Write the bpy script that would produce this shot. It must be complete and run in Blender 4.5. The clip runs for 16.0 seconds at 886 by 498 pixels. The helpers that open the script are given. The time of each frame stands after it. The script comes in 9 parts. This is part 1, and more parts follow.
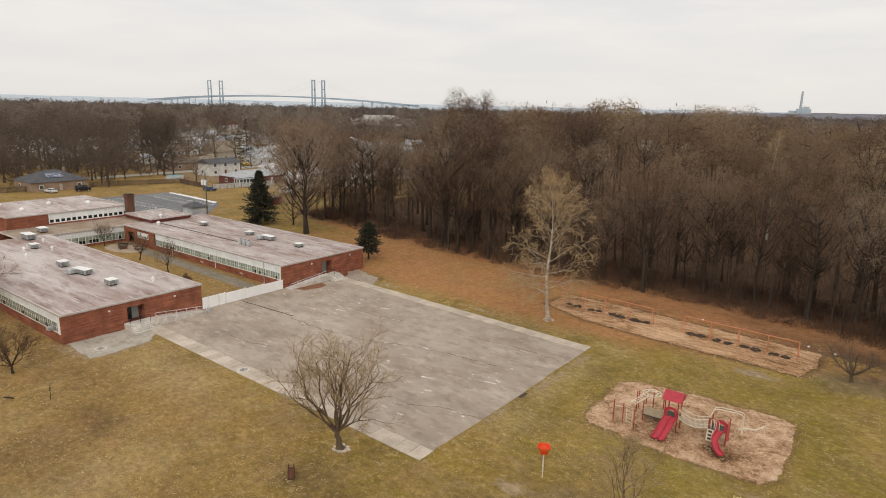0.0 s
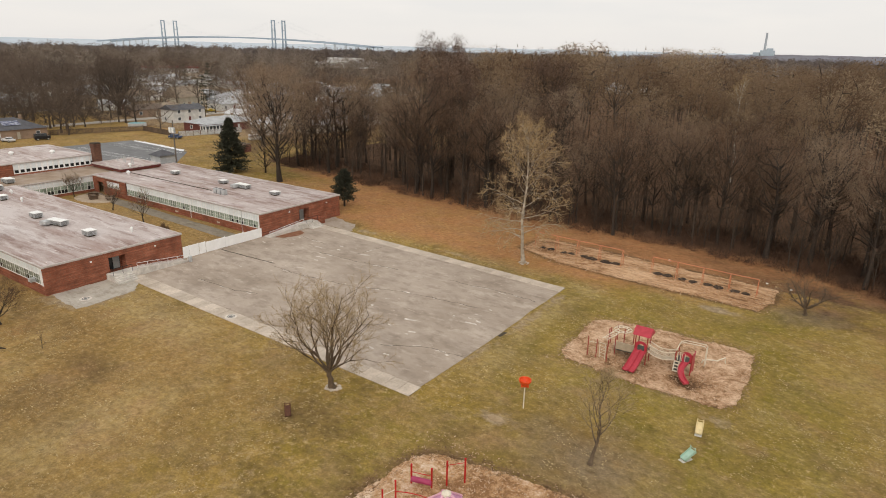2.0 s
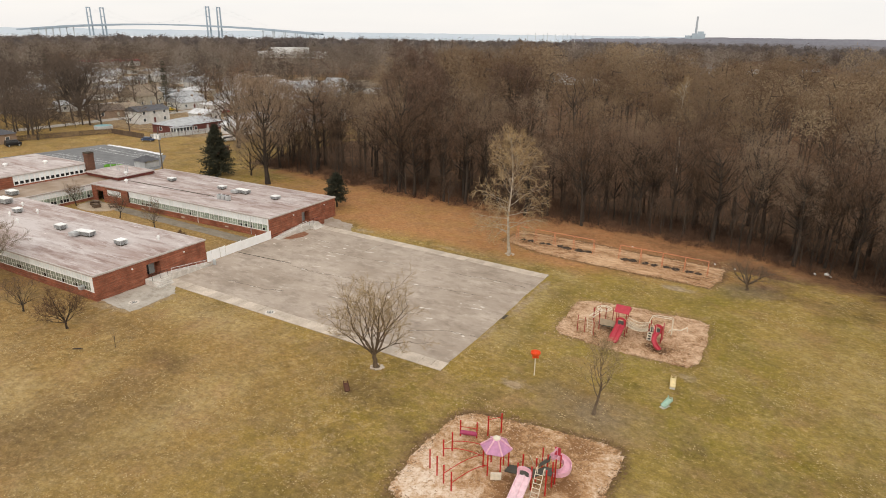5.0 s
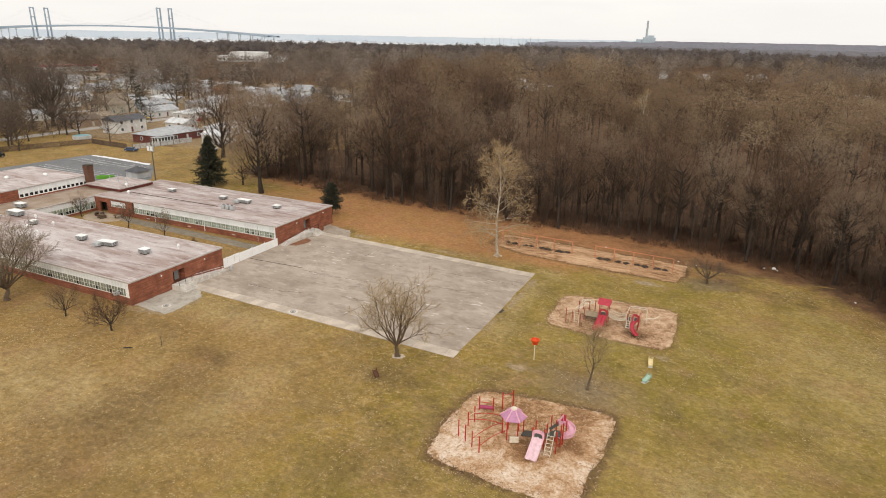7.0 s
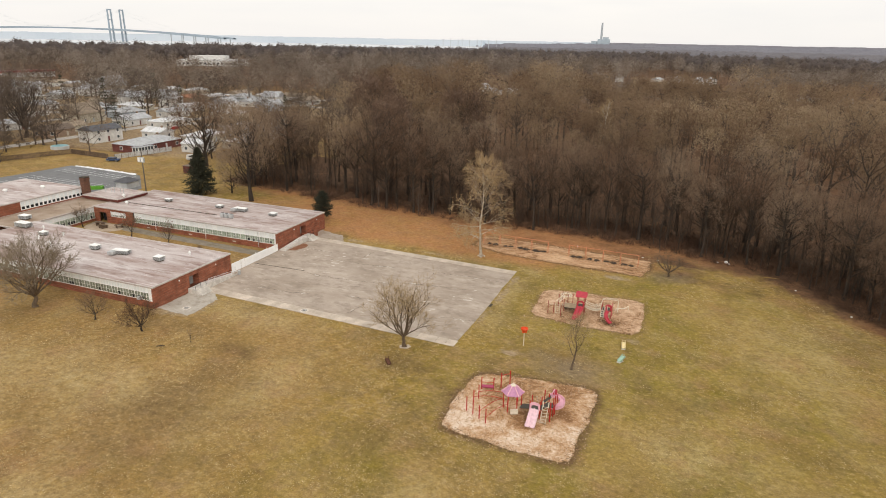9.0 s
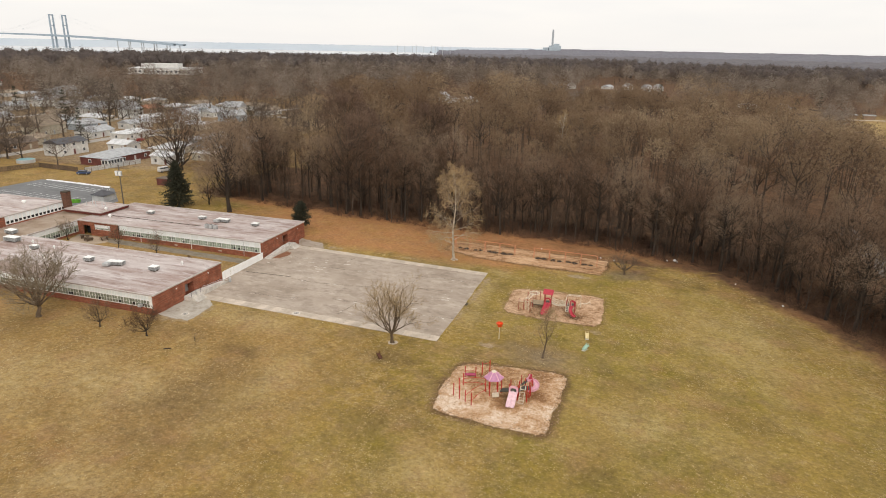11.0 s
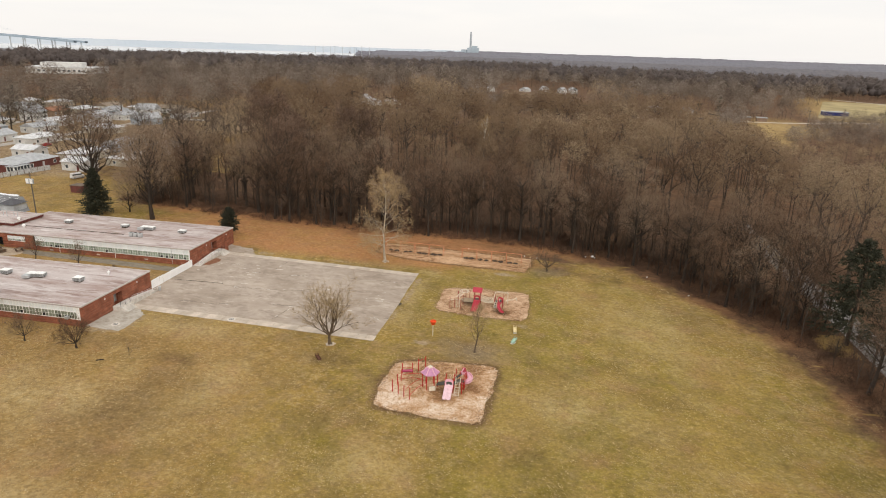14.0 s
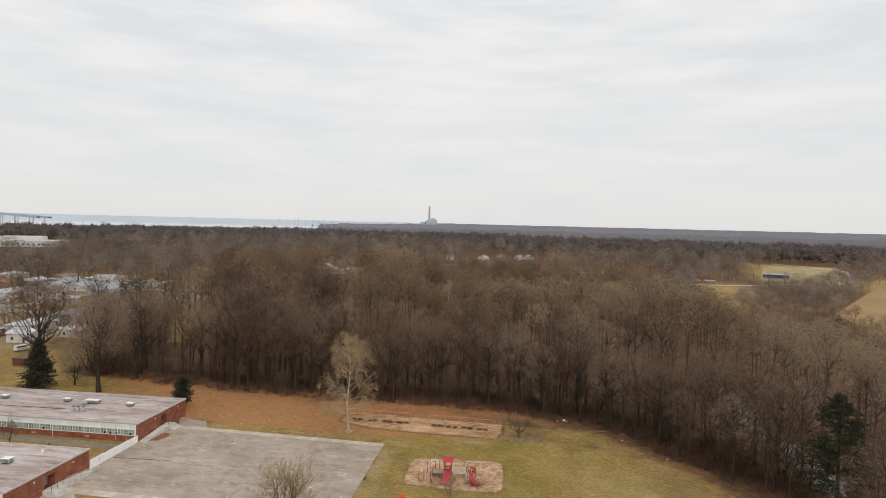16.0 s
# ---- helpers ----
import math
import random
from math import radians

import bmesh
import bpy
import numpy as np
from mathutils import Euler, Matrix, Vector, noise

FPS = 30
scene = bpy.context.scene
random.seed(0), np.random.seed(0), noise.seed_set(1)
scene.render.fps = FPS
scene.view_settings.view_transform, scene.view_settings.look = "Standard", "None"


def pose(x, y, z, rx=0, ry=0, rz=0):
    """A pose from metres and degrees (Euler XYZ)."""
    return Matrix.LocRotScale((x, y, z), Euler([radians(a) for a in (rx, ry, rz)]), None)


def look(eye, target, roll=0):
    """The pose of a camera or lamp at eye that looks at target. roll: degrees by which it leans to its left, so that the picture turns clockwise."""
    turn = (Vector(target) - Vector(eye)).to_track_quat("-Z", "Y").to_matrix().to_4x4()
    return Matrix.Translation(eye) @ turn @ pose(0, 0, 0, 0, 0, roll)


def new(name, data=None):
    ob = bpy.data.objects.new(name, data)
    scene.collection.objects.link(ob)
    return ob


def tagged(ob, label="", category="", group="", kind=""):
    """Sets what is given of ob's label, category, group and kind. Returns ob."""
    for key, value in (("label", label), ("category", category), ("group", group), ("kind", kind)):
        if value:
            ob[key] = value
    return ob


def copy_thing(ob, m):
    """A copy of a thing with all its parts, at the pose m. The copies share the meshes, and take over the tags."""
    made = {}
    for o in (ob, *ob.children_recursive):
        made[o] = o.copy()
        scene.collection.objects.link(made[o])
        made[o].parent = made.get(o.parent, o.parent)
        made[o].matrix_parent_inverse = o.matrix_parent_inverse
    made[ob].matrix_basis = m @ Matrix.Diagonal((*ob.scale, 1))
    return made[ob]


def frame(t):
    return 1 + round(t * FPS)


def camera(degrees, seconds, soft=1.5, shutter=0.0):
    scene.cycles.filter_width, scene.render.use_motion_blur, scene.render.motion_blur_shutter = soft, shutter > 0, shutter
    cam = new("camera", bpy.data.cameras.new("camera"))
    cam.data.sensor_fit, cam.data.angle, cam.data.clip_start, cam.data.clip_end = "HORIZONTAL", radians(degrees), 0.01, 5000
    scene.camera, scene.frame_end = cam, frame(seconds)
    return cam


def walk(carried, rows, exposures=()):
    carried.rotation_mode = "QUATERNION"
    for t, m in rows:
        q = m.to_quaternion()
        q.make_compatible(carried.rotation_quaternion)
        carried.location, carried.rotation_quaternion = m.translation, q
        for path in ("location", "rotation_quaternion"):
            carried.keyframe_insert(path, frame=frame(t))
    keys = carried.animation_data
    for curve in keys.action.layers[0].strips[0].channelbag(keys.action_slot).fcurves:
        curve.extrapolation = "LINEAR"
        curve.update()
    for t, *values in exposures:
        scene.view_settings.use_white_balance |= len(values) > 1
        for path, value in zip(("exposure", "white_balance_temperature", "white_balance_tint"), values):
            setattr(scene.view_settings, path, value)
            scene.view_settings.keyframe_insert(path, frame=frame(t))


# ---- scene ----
cam = camera(70.3, 16.0, soft=1.0)
PATH = [
    (0, (31.417, -39.2, 30.473), (30.239, -37.645, 30.031), 1.3),
    (0.5, (31.458, -39.46, 30.441), (30.315, -37.911, 29.898), 1.4),
    (1, (31.473, -39.89, 30.507), (30.361, -38.337, 29.912), 1.4),
    (1.5, (31.452, -40.624, 30.699), (30.363, -39.058, 30.098), 1.5),
    (2, (31.407, -41.759, 31.032), (30.341, -40.179, 30.426), 1.3),
    (2.5, (31.35, -43.343, 31.564), (30.307, -41.75, 30.952), 1.2),
    (3, (31.289, -45.34, 32.332), (30.271, -43.735, 31.711), 1.1),
    (3.5, (31.226, -47.643, 33.296), (30.232, -46.027, 32.665), 1.1),
    (4, (31.161, -50.105, 34.366), (30.191, -48.477, 33.724), 0.9),
    (6.5, (29.937, -65.171, 39.007), (29.107, -63.467, 38.369), 1.1),
    (7, (29.792, -68.101, 39.989), (28.99, -66.384, 39.352), 1.1),
    (7.5, (29.649, -71.044, 40.944), (28.873, -69.313, 40.31), 1.1),
    (8, (29.506, -74.009, 41.859), (28.758, -72.265, 41.228), 1.1),
    (8.5, (29.35, -77.0, 42.746), (28.629, -75.245, 42.114), 1.1),
    (9, (29.172, -80.012, 43.621), (28.48, -78.245, 42.989), 1.1),
    (11.5, (28.791, -92.25, 47.247), (28.261, -90.421, 46.635), 1.3),
    (12, (28.586, -93.351, 47.696), (28.097, -91.511, 47.083), 1.5),
    (12.5, (28.48, -94.222, 48.04), (28.033, -92.371, 47.428), 1.6),
    (13, (28.489, -94.787, 48.232), (28.082, -92.926, 47.622), 1.7),
    (13.5, (28.544, -95.09, 48.293), (28.174, -93.221, 47.685), 1.8),
    (14, (28.533, -95.209, 48.251), (28.199, -93.332, 47.646), 1.9),
    (14.5, (28.373, -95.194, 48.089), (28.066, -93.285, 47.576), 1.8),
    (15, (28.065, -95.01, 47.785), (27.778, -93.06, 47.447), 1.8),
    (15.5, (27.668, -94.594, 47.39), (27.403, -92.619, 47.225), 1.6),
    (16, (27.228, -93.993, 46.98), (26.986, -92.009, 46.897), 1.4),
]
walk(cam, [(t, look(eye, target, roll)) for t, eye, target, roll in PATH], [(0.0, -0.62, 6900, 11), (1.0, -0.62, 6900, 11), (2.5, -0.5, 6900, 11), (4.0, -0.4, 6900, 11), (9.0, -0.37, 6900, 11), (14.3, -0.37, 6850, 11), (15.2, -0.44, 6700, 10), (16.0, -0.65, 6600, 10)])

# ---- light: thin bright overcast ----
SUN_EL, SUN_AZ = radians(38), radians(148)


def build_world():
    w = bpy.data.worlds.new("overcast_sky")
    scene.world = w
    w.use_nodes = True
    nt = w.node_tree
    nt.nodes.clear()
    N, L = nt.nodes.new, nt.links.new
    out, bg = N("ShaderNodeOutputWorld"), N("ShaderNodeBackground")
    sky = N("ShaderNodeTexSky")
    sky.sky_type, sky.sun_disc = "NISHITA", False
    sky.sun_elevation, sky.sun_rotation = SUN_EL, SUN_AZ
    dim = N("ShaderNodeVectorMath")
    dim.operation = "SCALE"
    dim.inputs["Scale"].default_value = 0.12
    L(sky.outputs[0], dim.inputs[0])
    # cloud cover: stretched noise on the dome, brighter low down
    tc, mp = N("ShaderNodeTexCoord"), N("ShaderNodeMapping")
    mp.inputs["Scale"].default_value = (1.6, 1.6, 9.0)
    L(tc.outputs["Generated"], mp.inputs[0])
    no = N("ShaderNodeTexNoise")
    no.inputs["Scale"].default_value, no.inputs["Detail"].default_value, no.inputs["Roughness"].default_value = 2.6, 7.0, 0.55
    L(mp.outputs[0], no.inputs["Vector"])
    cr = N("ShaderNodeValToRGB")
    cr.color_ramp.elements[0].position, cr.color_ramp.elements[0].color = 0.36, (1.2, 1.27, 1.34, 1)
    cr.color_ramp.elements[1].position, cr.color_ramp.elements[1].color = 0.62, (1.62, 1.59, 1.55, 1)
    L(no.outputs[0], cr.inputs[0])
    sep = N("ShaderNodeSeparateXYZ")
    L(tc.outputs["Generated"], sep.inputs[0])
    hz = N("ShaderNodeValToRGB")
    e = hz.color_ramp.elements
    e[0].position, e[0].color = 0.0, (0.93, 0.93, 0.93, 1)
    e[1].position, e[1].color = 0.5, (0, 0, 0, 1)
    L(sep.outputs["Z"], hz.inputs[0])
    low = N("ShaderNodeMixRGB")
    low.inputs[2].default_value = (1.225, 1.23, 1.245, 1)
    L(hz.outputs[0], low.inputs[0])
    L(cr.outputs[0], low.inputs[1])
    mix = N("ShaderNodeMixRGB")
    mix.inputs[0].default_value = 0.93
    L(dim.outputs[0], mix.inputs[1])
    L(low.outputs[0], mix.inputs[2])
    L(mix.outputs[0], bg.inputs[0])
    bg.inputs[1].default_value = 1.0
    L(bg.outputs[0], out.inputs[0])


build_world()
sun = new("sun", bpy.data.lights.new("sun", "SUN"))
sun.data.energy, sun.data.angle, sun.data.color = 1.3, radians(14), (1.0, 0.95, 0.88)
sun.rotation_euler = (Vector((0, 0, 0)) - Vector((math.cos(SUN_EL) * math.sin(SUN_AZ), math.cos(SUN_EL) * math.cos(SUN_AZ), math.sin(SUN_EL)))).to_track_quat("-Z", "Y").to_euler()

# ---- the lie of the land ----
def lerp(v, xs, ys):
    return float(np.interp(v, xs, ys))


def G(x, y):
    """Height of the ground: it falls gently from the school towards the road."""
    return lerp(x, (-5000, -95, -48, 0, 70, 110, 5000), (1.5, 1.45, 1.1, 0, -1.6, -2.2, -2.2)) - 0.004 * min(max(y, -50), 80)


def GA(x, y):
    return np.interp(x, (-5000, -95, -48, 0, 70, 110, 5000), (1.5, 1.45, 1.1, 0, -1.6, -2.2, -2.2)) - 0.004 * np.clip(y, -50, 80)


# the woods' edge along the field, from the school round to the road
EDGE_X = (-175, -140, -118, -103, -75, -56, -35, -19, 11, 24, 35, 45, 51, 57.5, 65.5, 72.5, 76, 77.5, 78.5, 80)
EDGE_Y = (124, 119, 95, 71, 67, 64, 62.5, 63, 65, 64.5, 61, 58.5, 54.5, 45.5, 35.5, 25, 12.5, 3, -8, -30)


def edge_y(x):
    return np.interp(x, EDGE_X, EDGE_Y, left=400, right=-400)


def near_edge(x, y):
    """Rough distance into the wood from its edge."""
    d = np.full(x.shape, 1e9)
    for x0, y0, x1, y1 in zip(EDGE_X, EDGE_Y, EDGE_X[1:], EDGE_Y[1:]):
        dx, dy = x1 - x0, y1 - y0
        t = np.clip(((x - x0) * dx + (y - y0) * dy) / (dx * dx + dy * dy), 0, 1)
        d = np.minimum(d, np.hypot(x - x0 - t * dx, y - y0 - t * dy))
    return d


FAR_ROAD = ((60, 470), (150, 482), (213, 491), (246, 504), (280, 528), (316, 531), (372, 605), (406, 681), (440, 770), (436, 840), (400, 900))


def clearing(x, y):
    """Open land beyond the wood: a pale field, a tan lot and a meadow by the far road."""
    field = (y > 560) & (y < 850) & (x > 263 + 0.357 * (y - 557)) & (x < 345 + 0.472 * (y - 571))
    lot = (y > 307) & (y < 505) & (x > np.interp(y, (307, 445, 505), (133, 168, 215))) & (x < np.interp(y, (307, 469, 505), (150, 233, 248)))
    meadow = (y > 200) & (y < 607) & (x < 600) & (x > np.interp(y, (200, 222, 313, 607), (196, 198, 217, 405)))
    lane = np.zeros(np.shape(x), bool)
    for (x0, y0), (x1, y1) in zip(FAR_ROAD, FAR_ROAD[1:]):
        t = np.clip(((x - x0) * (x1 - x0) + (y - y0) * (y1 - y0)) / ((x1 - x0) ** 2 + (y1 - y0) ** 2), 0, 1)
        lane |= np.hypot(x - x0 - t * (x1 - x0), y - y0 - t * (y1 - y0)) < 10
    return field | lot | meadow | lane


def in_woods(x, y):
    """True where the wood stands (arrays)."""
    inside = (y > edge_y(x)) & ((x > -52 - 0.49 * (y - 66)) | ((y < 122) & (x > -104))) & (np.hypot(x - 84.0, y - 22.5) > 5.0)
    road = (x > 84.0) & (x < 93.5) & (y < 118)
    open_land = clearing(x, y)
    return inside & ~road & ~open_land


def village(x, y):
    """Open ground between the houses, west of the wood (arrays)."""
    return (x < -52 - 0.49 * (y - 66)) & (x > -560) & (y < 335) & ((y > 122) | (x < -104))


# ---- materials ----
def material(name, base, second=None, scale=3.0, rough=0.85, metal=0.0, fine=0.12, bump=0.0, bump_scale=40.0, detail=6.0, lo=0.38, hi=0.62, per_object=0.0, spec=0.3, stretch=None, tint_attr=None, tint_to=None, sheer=0.0):
    """Two colours mixed by a large noise, a fine grain over them, and a little relief."""
    m = bpy.data.materials.new(name)
    m.use_nodes = True
    nt = m.node_tree
    N, L = nt.nodes.new, nt.links.new
    b = nt.nodes["Principled BSDF"]
    b.inputs["Roughness"].default_value, b.inputs["Metallic"].default_value = rough, metal
    b.inputs["Specular IOR Level"].default_value = spec
    second = second or tuple(c * 0.78 for c in base)
    tc = N("ShaderNodeTexCoord")
    vec = tc.outputs["Object"]
    if stretch:
        mp = N("ShaderNodeMapping")
        mp.inputs["Scale"].default_value = stretch
        L(vec, mp.inputs[0])
        vec = mp.outputs[0]
    big = N("ShaderNodeTexNoise")
    big.inputs["Scale"].default_value, big.inputs["Detail"].default_value = 1.0 / scale, detail
    L(vec, big.inputs["Vector"])
    rp = N("ShaderNodeMapRange")
    rp.inputs[1].default_value, rp.inputs[2].default_value = lo, hi
    L(big.outputs[0], rp.inputs[0])
    mix = N("ShaderNodeMixRGB")
    mix.inputs[1].default_value, mix.inputs[2].default_value = (*base, 1), (*second, 1)
    L(rp.outputs[0], mix.inputs[0])
    col = mix.outputs[0]
    gr = N("ShaderNodeTexNoise")
    gr.inputs["Scale"].default_value, gr.inputs["Detail"].default_value = bump_scale / 10, 4.0
    L(tc.outputs["Object"], gr.inputs["Vector"])
    if fine:
        g2 = N("ShaderNodeMapRange")
        g2.inputs[1].default_value, g2.inputs[2].default_value = 0.25, 0.75
        g2.inputs[3].default_value, g2.inputs[4].default_value = 1 - fine, 1 + fine
        L(gr.outputs[0], g2.inputs[0])
        v = N("ShaderNodeVectorMath")
        v.operation = "SCALE"
        L(col, v.inputs[0])
        L(g2.outputs[0], v.inputs["Scale"])
        col = v.outputs[0]
    if per_object or tint_attr:
        if tint_attr:
            src = N("ShaderNodeAttribute")
            src.attribute_name = tint_attr
            val = src.outputs["Fac"]
        else:
            src = N("ShaderNodeObjectInfo")
            val = src.outputs["Random"]
        if tint_to:
            mt = N("ShaderNodeMixRGB")
            L(val, mt.inputs[0])
            L(col, mt.inputs[1])
            mt.inputs[2].default_value = (*tint_to, 1)
            col = mt.outputs[0]
        g3 = N("ShaderNodeMapRange")
        amount = per_object or 0.35
        g3.inputs[3].default_value, g3.inputs[4].default_value = 1 - amount, 1 + amount
        L(val, g3.inputs[0])
        v = N("ShaderNodeVectorMath")
        v.operation = "SCALE"
        L(col, v.inputs[0])
        L(g3.outputs[0], v.inputs["Scale"])
        col = v.outputs[0]
    L(col, b.inputs["Base Color"])
    if bump:
        bp = N("ShaderNodeBump")
        bp.inputs["Strength"].default_value, bp.inputs["Distance"].default_value = bump, 0.05
        L(gr.outputs[0], bp.inputs["Height"])
        L(bp.outputs[0], b.inputs["Normal"])
    if sheer:
        # fine twigs let light through from behind
        tr, ms = N("ShaderNodeBsdfTranslucent"), N("ShaderNodeMixShader")
        L(col, tr.inputs["Color"])
        ms.inputs[0].default_value = sheer
        L(b.outputs[0], ms.inputs[1])
        L(tr.outputs[0], ms.inputs[2])
        L(ms.outputs[0], nt.nodes["Material Output"].inputs["Surface"])
    return m


def ground_material():
    """Winter turf: olive, straw and brown patches; leaf litter where the attribute says; bare earth."""
    m = bpy.data.materials.new("winter_turf")
    m.use_nodes = True
    nt = m.node_tree
    N, L = nt.nodes.new, nt.links.new
    b = nt.nodes["Principled BSDF"]
    b.inputs["Roughness"].default_value, b.inputs["Specular IOR Level"].default_value = 0.95, 0.1
    geo = N("ShaderNodeNewGeometry")

    def noise_at(scale, detail=5.0, rough=0.6, lo=0.35, hi=0.65, stretch=None, off=0.0):
        vec = geo.outputs["Position"]
        mp = N("ShaderNodeMapping")
        mp.inputs["Scale"].default_value = stretch or (1, 1, 1)
        mp.inputs["Location"].default_value = (off, off * 0.7, 0)
        L(vec, mp.inputs[0])
        n = N("ShaderNodeTexNoise")
        n.inputs["Scale"].default_value, n.inputs["Detail"].default_value, n.inputs["Roughness"].default_value = scale, detail, rough
        L(mp.outputs[0], n.inputs["Vector"])
        r = N("ShaderNodeMapRange")
        r.inputs[1].default_value, r.inputs[2].default_value = lo, hi
        L(n.outputs[0], r.inputs[0])
        return r.outputs[0]

    def mix(f, a, c, kind="MIX"):
        x = N("ShaderNodeMixRGB")
        x.blend_type = kind
        for sock, v in ((x.inputs[0], f), (x.inputs[1], a), (x.inputs[2], c)):
            if isinstance(v, tuple):
                sock.default_value = (*v, 1)
            elif isinstance(v, float):
                sock.default_value = v
            else:
                L(v, sock)
        return x.outputs[0]

    def mul(a, c):
        x = N("ShaderNodeMath")
        x.operation, x.use_clamp = "MULTIPLY", True
        for sock, v in ((x.inputs[0], a), (x.inputs[1], c)):
            if isinstance(v, float):
                sock.default_value = v
            else:
                L(v, sock)
        return x.outputs[0]

    def attr(name):
        a = N("ShaderNodeAttribute")
        a.attribute_name = name
        return a.outputs["Fac"]

    def ragged(name, scale, width=0.35):
        """An attribute's region with an edge broken up by noise."""
        s = N("ShaderNodeMath")
        s.operation = "ADD"
        L(attr(name), s.inputs[0])
        L(noise_at(scale, 6.0, 0.65, 0.2, 0.8), s.inputs[1])
        r = N("ShaderNodeMapRange")
        r.inputs[1].default_value, r.inputs[2].default_value = 1.0 - width, 1.0 + width
        L(s.outputs[0], r.inputs[0])
        return r.outputs[0]

    col = mix(noise_at(0.055, 5, 0.6, 0.36, 0.6), GRASS_OLIVE, GRASS_GREEN)
    col = mix(mul(noise_at(0.33, 7, 0.72, 0.42, 0.62, off=13.0), 0.85), col, GRASS_STRAW)
    col = mix(mul(noise_at(0.9, 7, 0.8, 0.53, 0.62, off=31.0), 0.95), col, GRASS_PALE)
    col = mix(mul(noise_at(0.11, 8, 0.75, 0.47, 0.6, off=47.0), 0.85), col, GRASS_DARK)
    col = mix(mul(noise_at(0.8, 7, 0.8, 0.53, 0.64, off=87.0), 0.55), col, GRASS_DARK)
    col = mix(mul(ragged("green", 0.07, 0.45), 0.72), col, mix(noise_at(0.16, 7, 0.7, 0.4, 0.6, off=23.0), (0.19, 0.15, 0.026), (0.285, 0.212, 0.045)))
    col = mix(mul(noise_at(0.03, 6, 0.62, 0.46, 0.64, stretch=(1.6, 0.8, 1), off=97.0), 0.5), col, GRASS_STRAW)
    dry = ragged("dry", 0.09, 0.5)
    drycol = mix(noise_at(0.7, 6, 0.7, 0.38, 0.64, off=5.0), GRASS_DRY, GRASS_DRY2)
    drycol = mix(mul(noise_at(1.7, 5, 0.75, 0.52, 0.66, off=71.0), 0.6), drycol, GRASS_PALE)
    col = mix(mul(dry, 0.85), col, drycol)
    col = mix(mul(ragged("bleach", 0.16, 0.55), 0.8), col, mix(noise_at(0.8, 7, 0.75, 0.4, 0.62, off=3.0), (0.385, 0.27, 0.11), (0.53, 0.41, 0.215)))
    col = mix(mul(ragged("soil", 0.2, 0.5), 0.8), col, mix(noise_at(0.9, 7, 0.75, 0.4, 0.62, off=9.0), (0.115, 0.073, 0.034), (0.20, 0.13, 0.056)))
    col = mix(mul(noise_at(2.1, 6, 0.75, 0.56, 0.66, off=53.0), 0.75), col, GRASS_PALE)
    lit = mix(noise_at(0.9, 6, 0.7), LITTER_A, LITTER_B)
    col = mix(ragged("litter", 0.35, 0.3), col, lit)
    rust = mix(noise_at(0.5, 6, 0.7), RUST_A, RUST_B)
    col = mix(mul(ragged("rust", 0.15, 0.45), 0.9), col, rust)
    dirt = mix(noise_at(1.4, 6, 0.7), DIRT_A, DIRT_B)
    col = mix(ragged("dirt", 0.8, 0.25), col, dirt)
    col = mix(mul(ragged("ash", 0.3, 0.5), 0.8), col, mix(noise_at(1.1, 6, 0.7), (0.27, 0.21, 0.14), (0.22, 0.165, 0.1)))
    col = mix(ragged("bank", 0.9, 0.45), col, mix(noise_at(2.4, 6, 0.75), (0.125, 0.07, 0.036), (0.24, 0.15, 0.075)))
    fine = noise_at(5.5, 5, 0.8, 0.2, 0.8)
    f = N("ShaderNodeMapRange")
    f.inputs[3].default_value, f.inputs[4].default_value = 0.6, 1.4
    L(fine, f.inputs[0])
    f2, fm = N("ShaderNodeMapRange"), N("ShaderNodeMath")
    f2.inputs[3].default_value, f2.inputs[4].default_value = 0.72, 1.26
    L(noise_at(1.5, 5, 0.7, 0.3, 0.7, stretch=(1, 1.3, 1), off=61.0), f2.inputs[0])
    fm.operation = "MULTIPLY"
    L(f.outputs[0], fm.inputs[0])
    L(f2.outputs[0], fm.inputs[1])
    v = N("ShaderNodeVectorMath")
    v.operation = "SCALE"
    L(col, v.inputs[0])
    L(fm.outputs[0], v.inputs["Scale"])
    L(v.outputs[0], b.inputs["Base Color"])
    bp = N("ShaderNodeBump")
    bp.inputs["Strength"].default_value, bp.inputs["Distance"].default_value = 0.6, 0.12
    L(fine, bp.inputs["Height"])
    L(bp.outputs[0], b.inputs["Normal"])
    return m


GRASS_OLIVE, GRASS_GREEN, GRASS_STRAW = (0.285, 0.186, 0.041), (0.222, 0.173, 0.027), (0.405, 0.264, 0.09)
GRASS_PALE, GRASS_DARK = (0.48, 0.345, 0.17), (0.14, 0.099, 0.036)
GRASS_DRY, GRASS_DRY2 = (0.34, 0.205, 0.078), (0.265, 0.158, 0.058)
LITTER_A, LITTER_B = (0.105, 0.06, 0.037), (0.15, 0.086, 0.049)
RUST_A, RUST_B = (0.40, 0.18, 0.078), (0.45, 0.225, 0.10)
DIRT_A, DIRT_B = (0.42, 0.32, 0.20), (0.29, 0.21, 0.135)


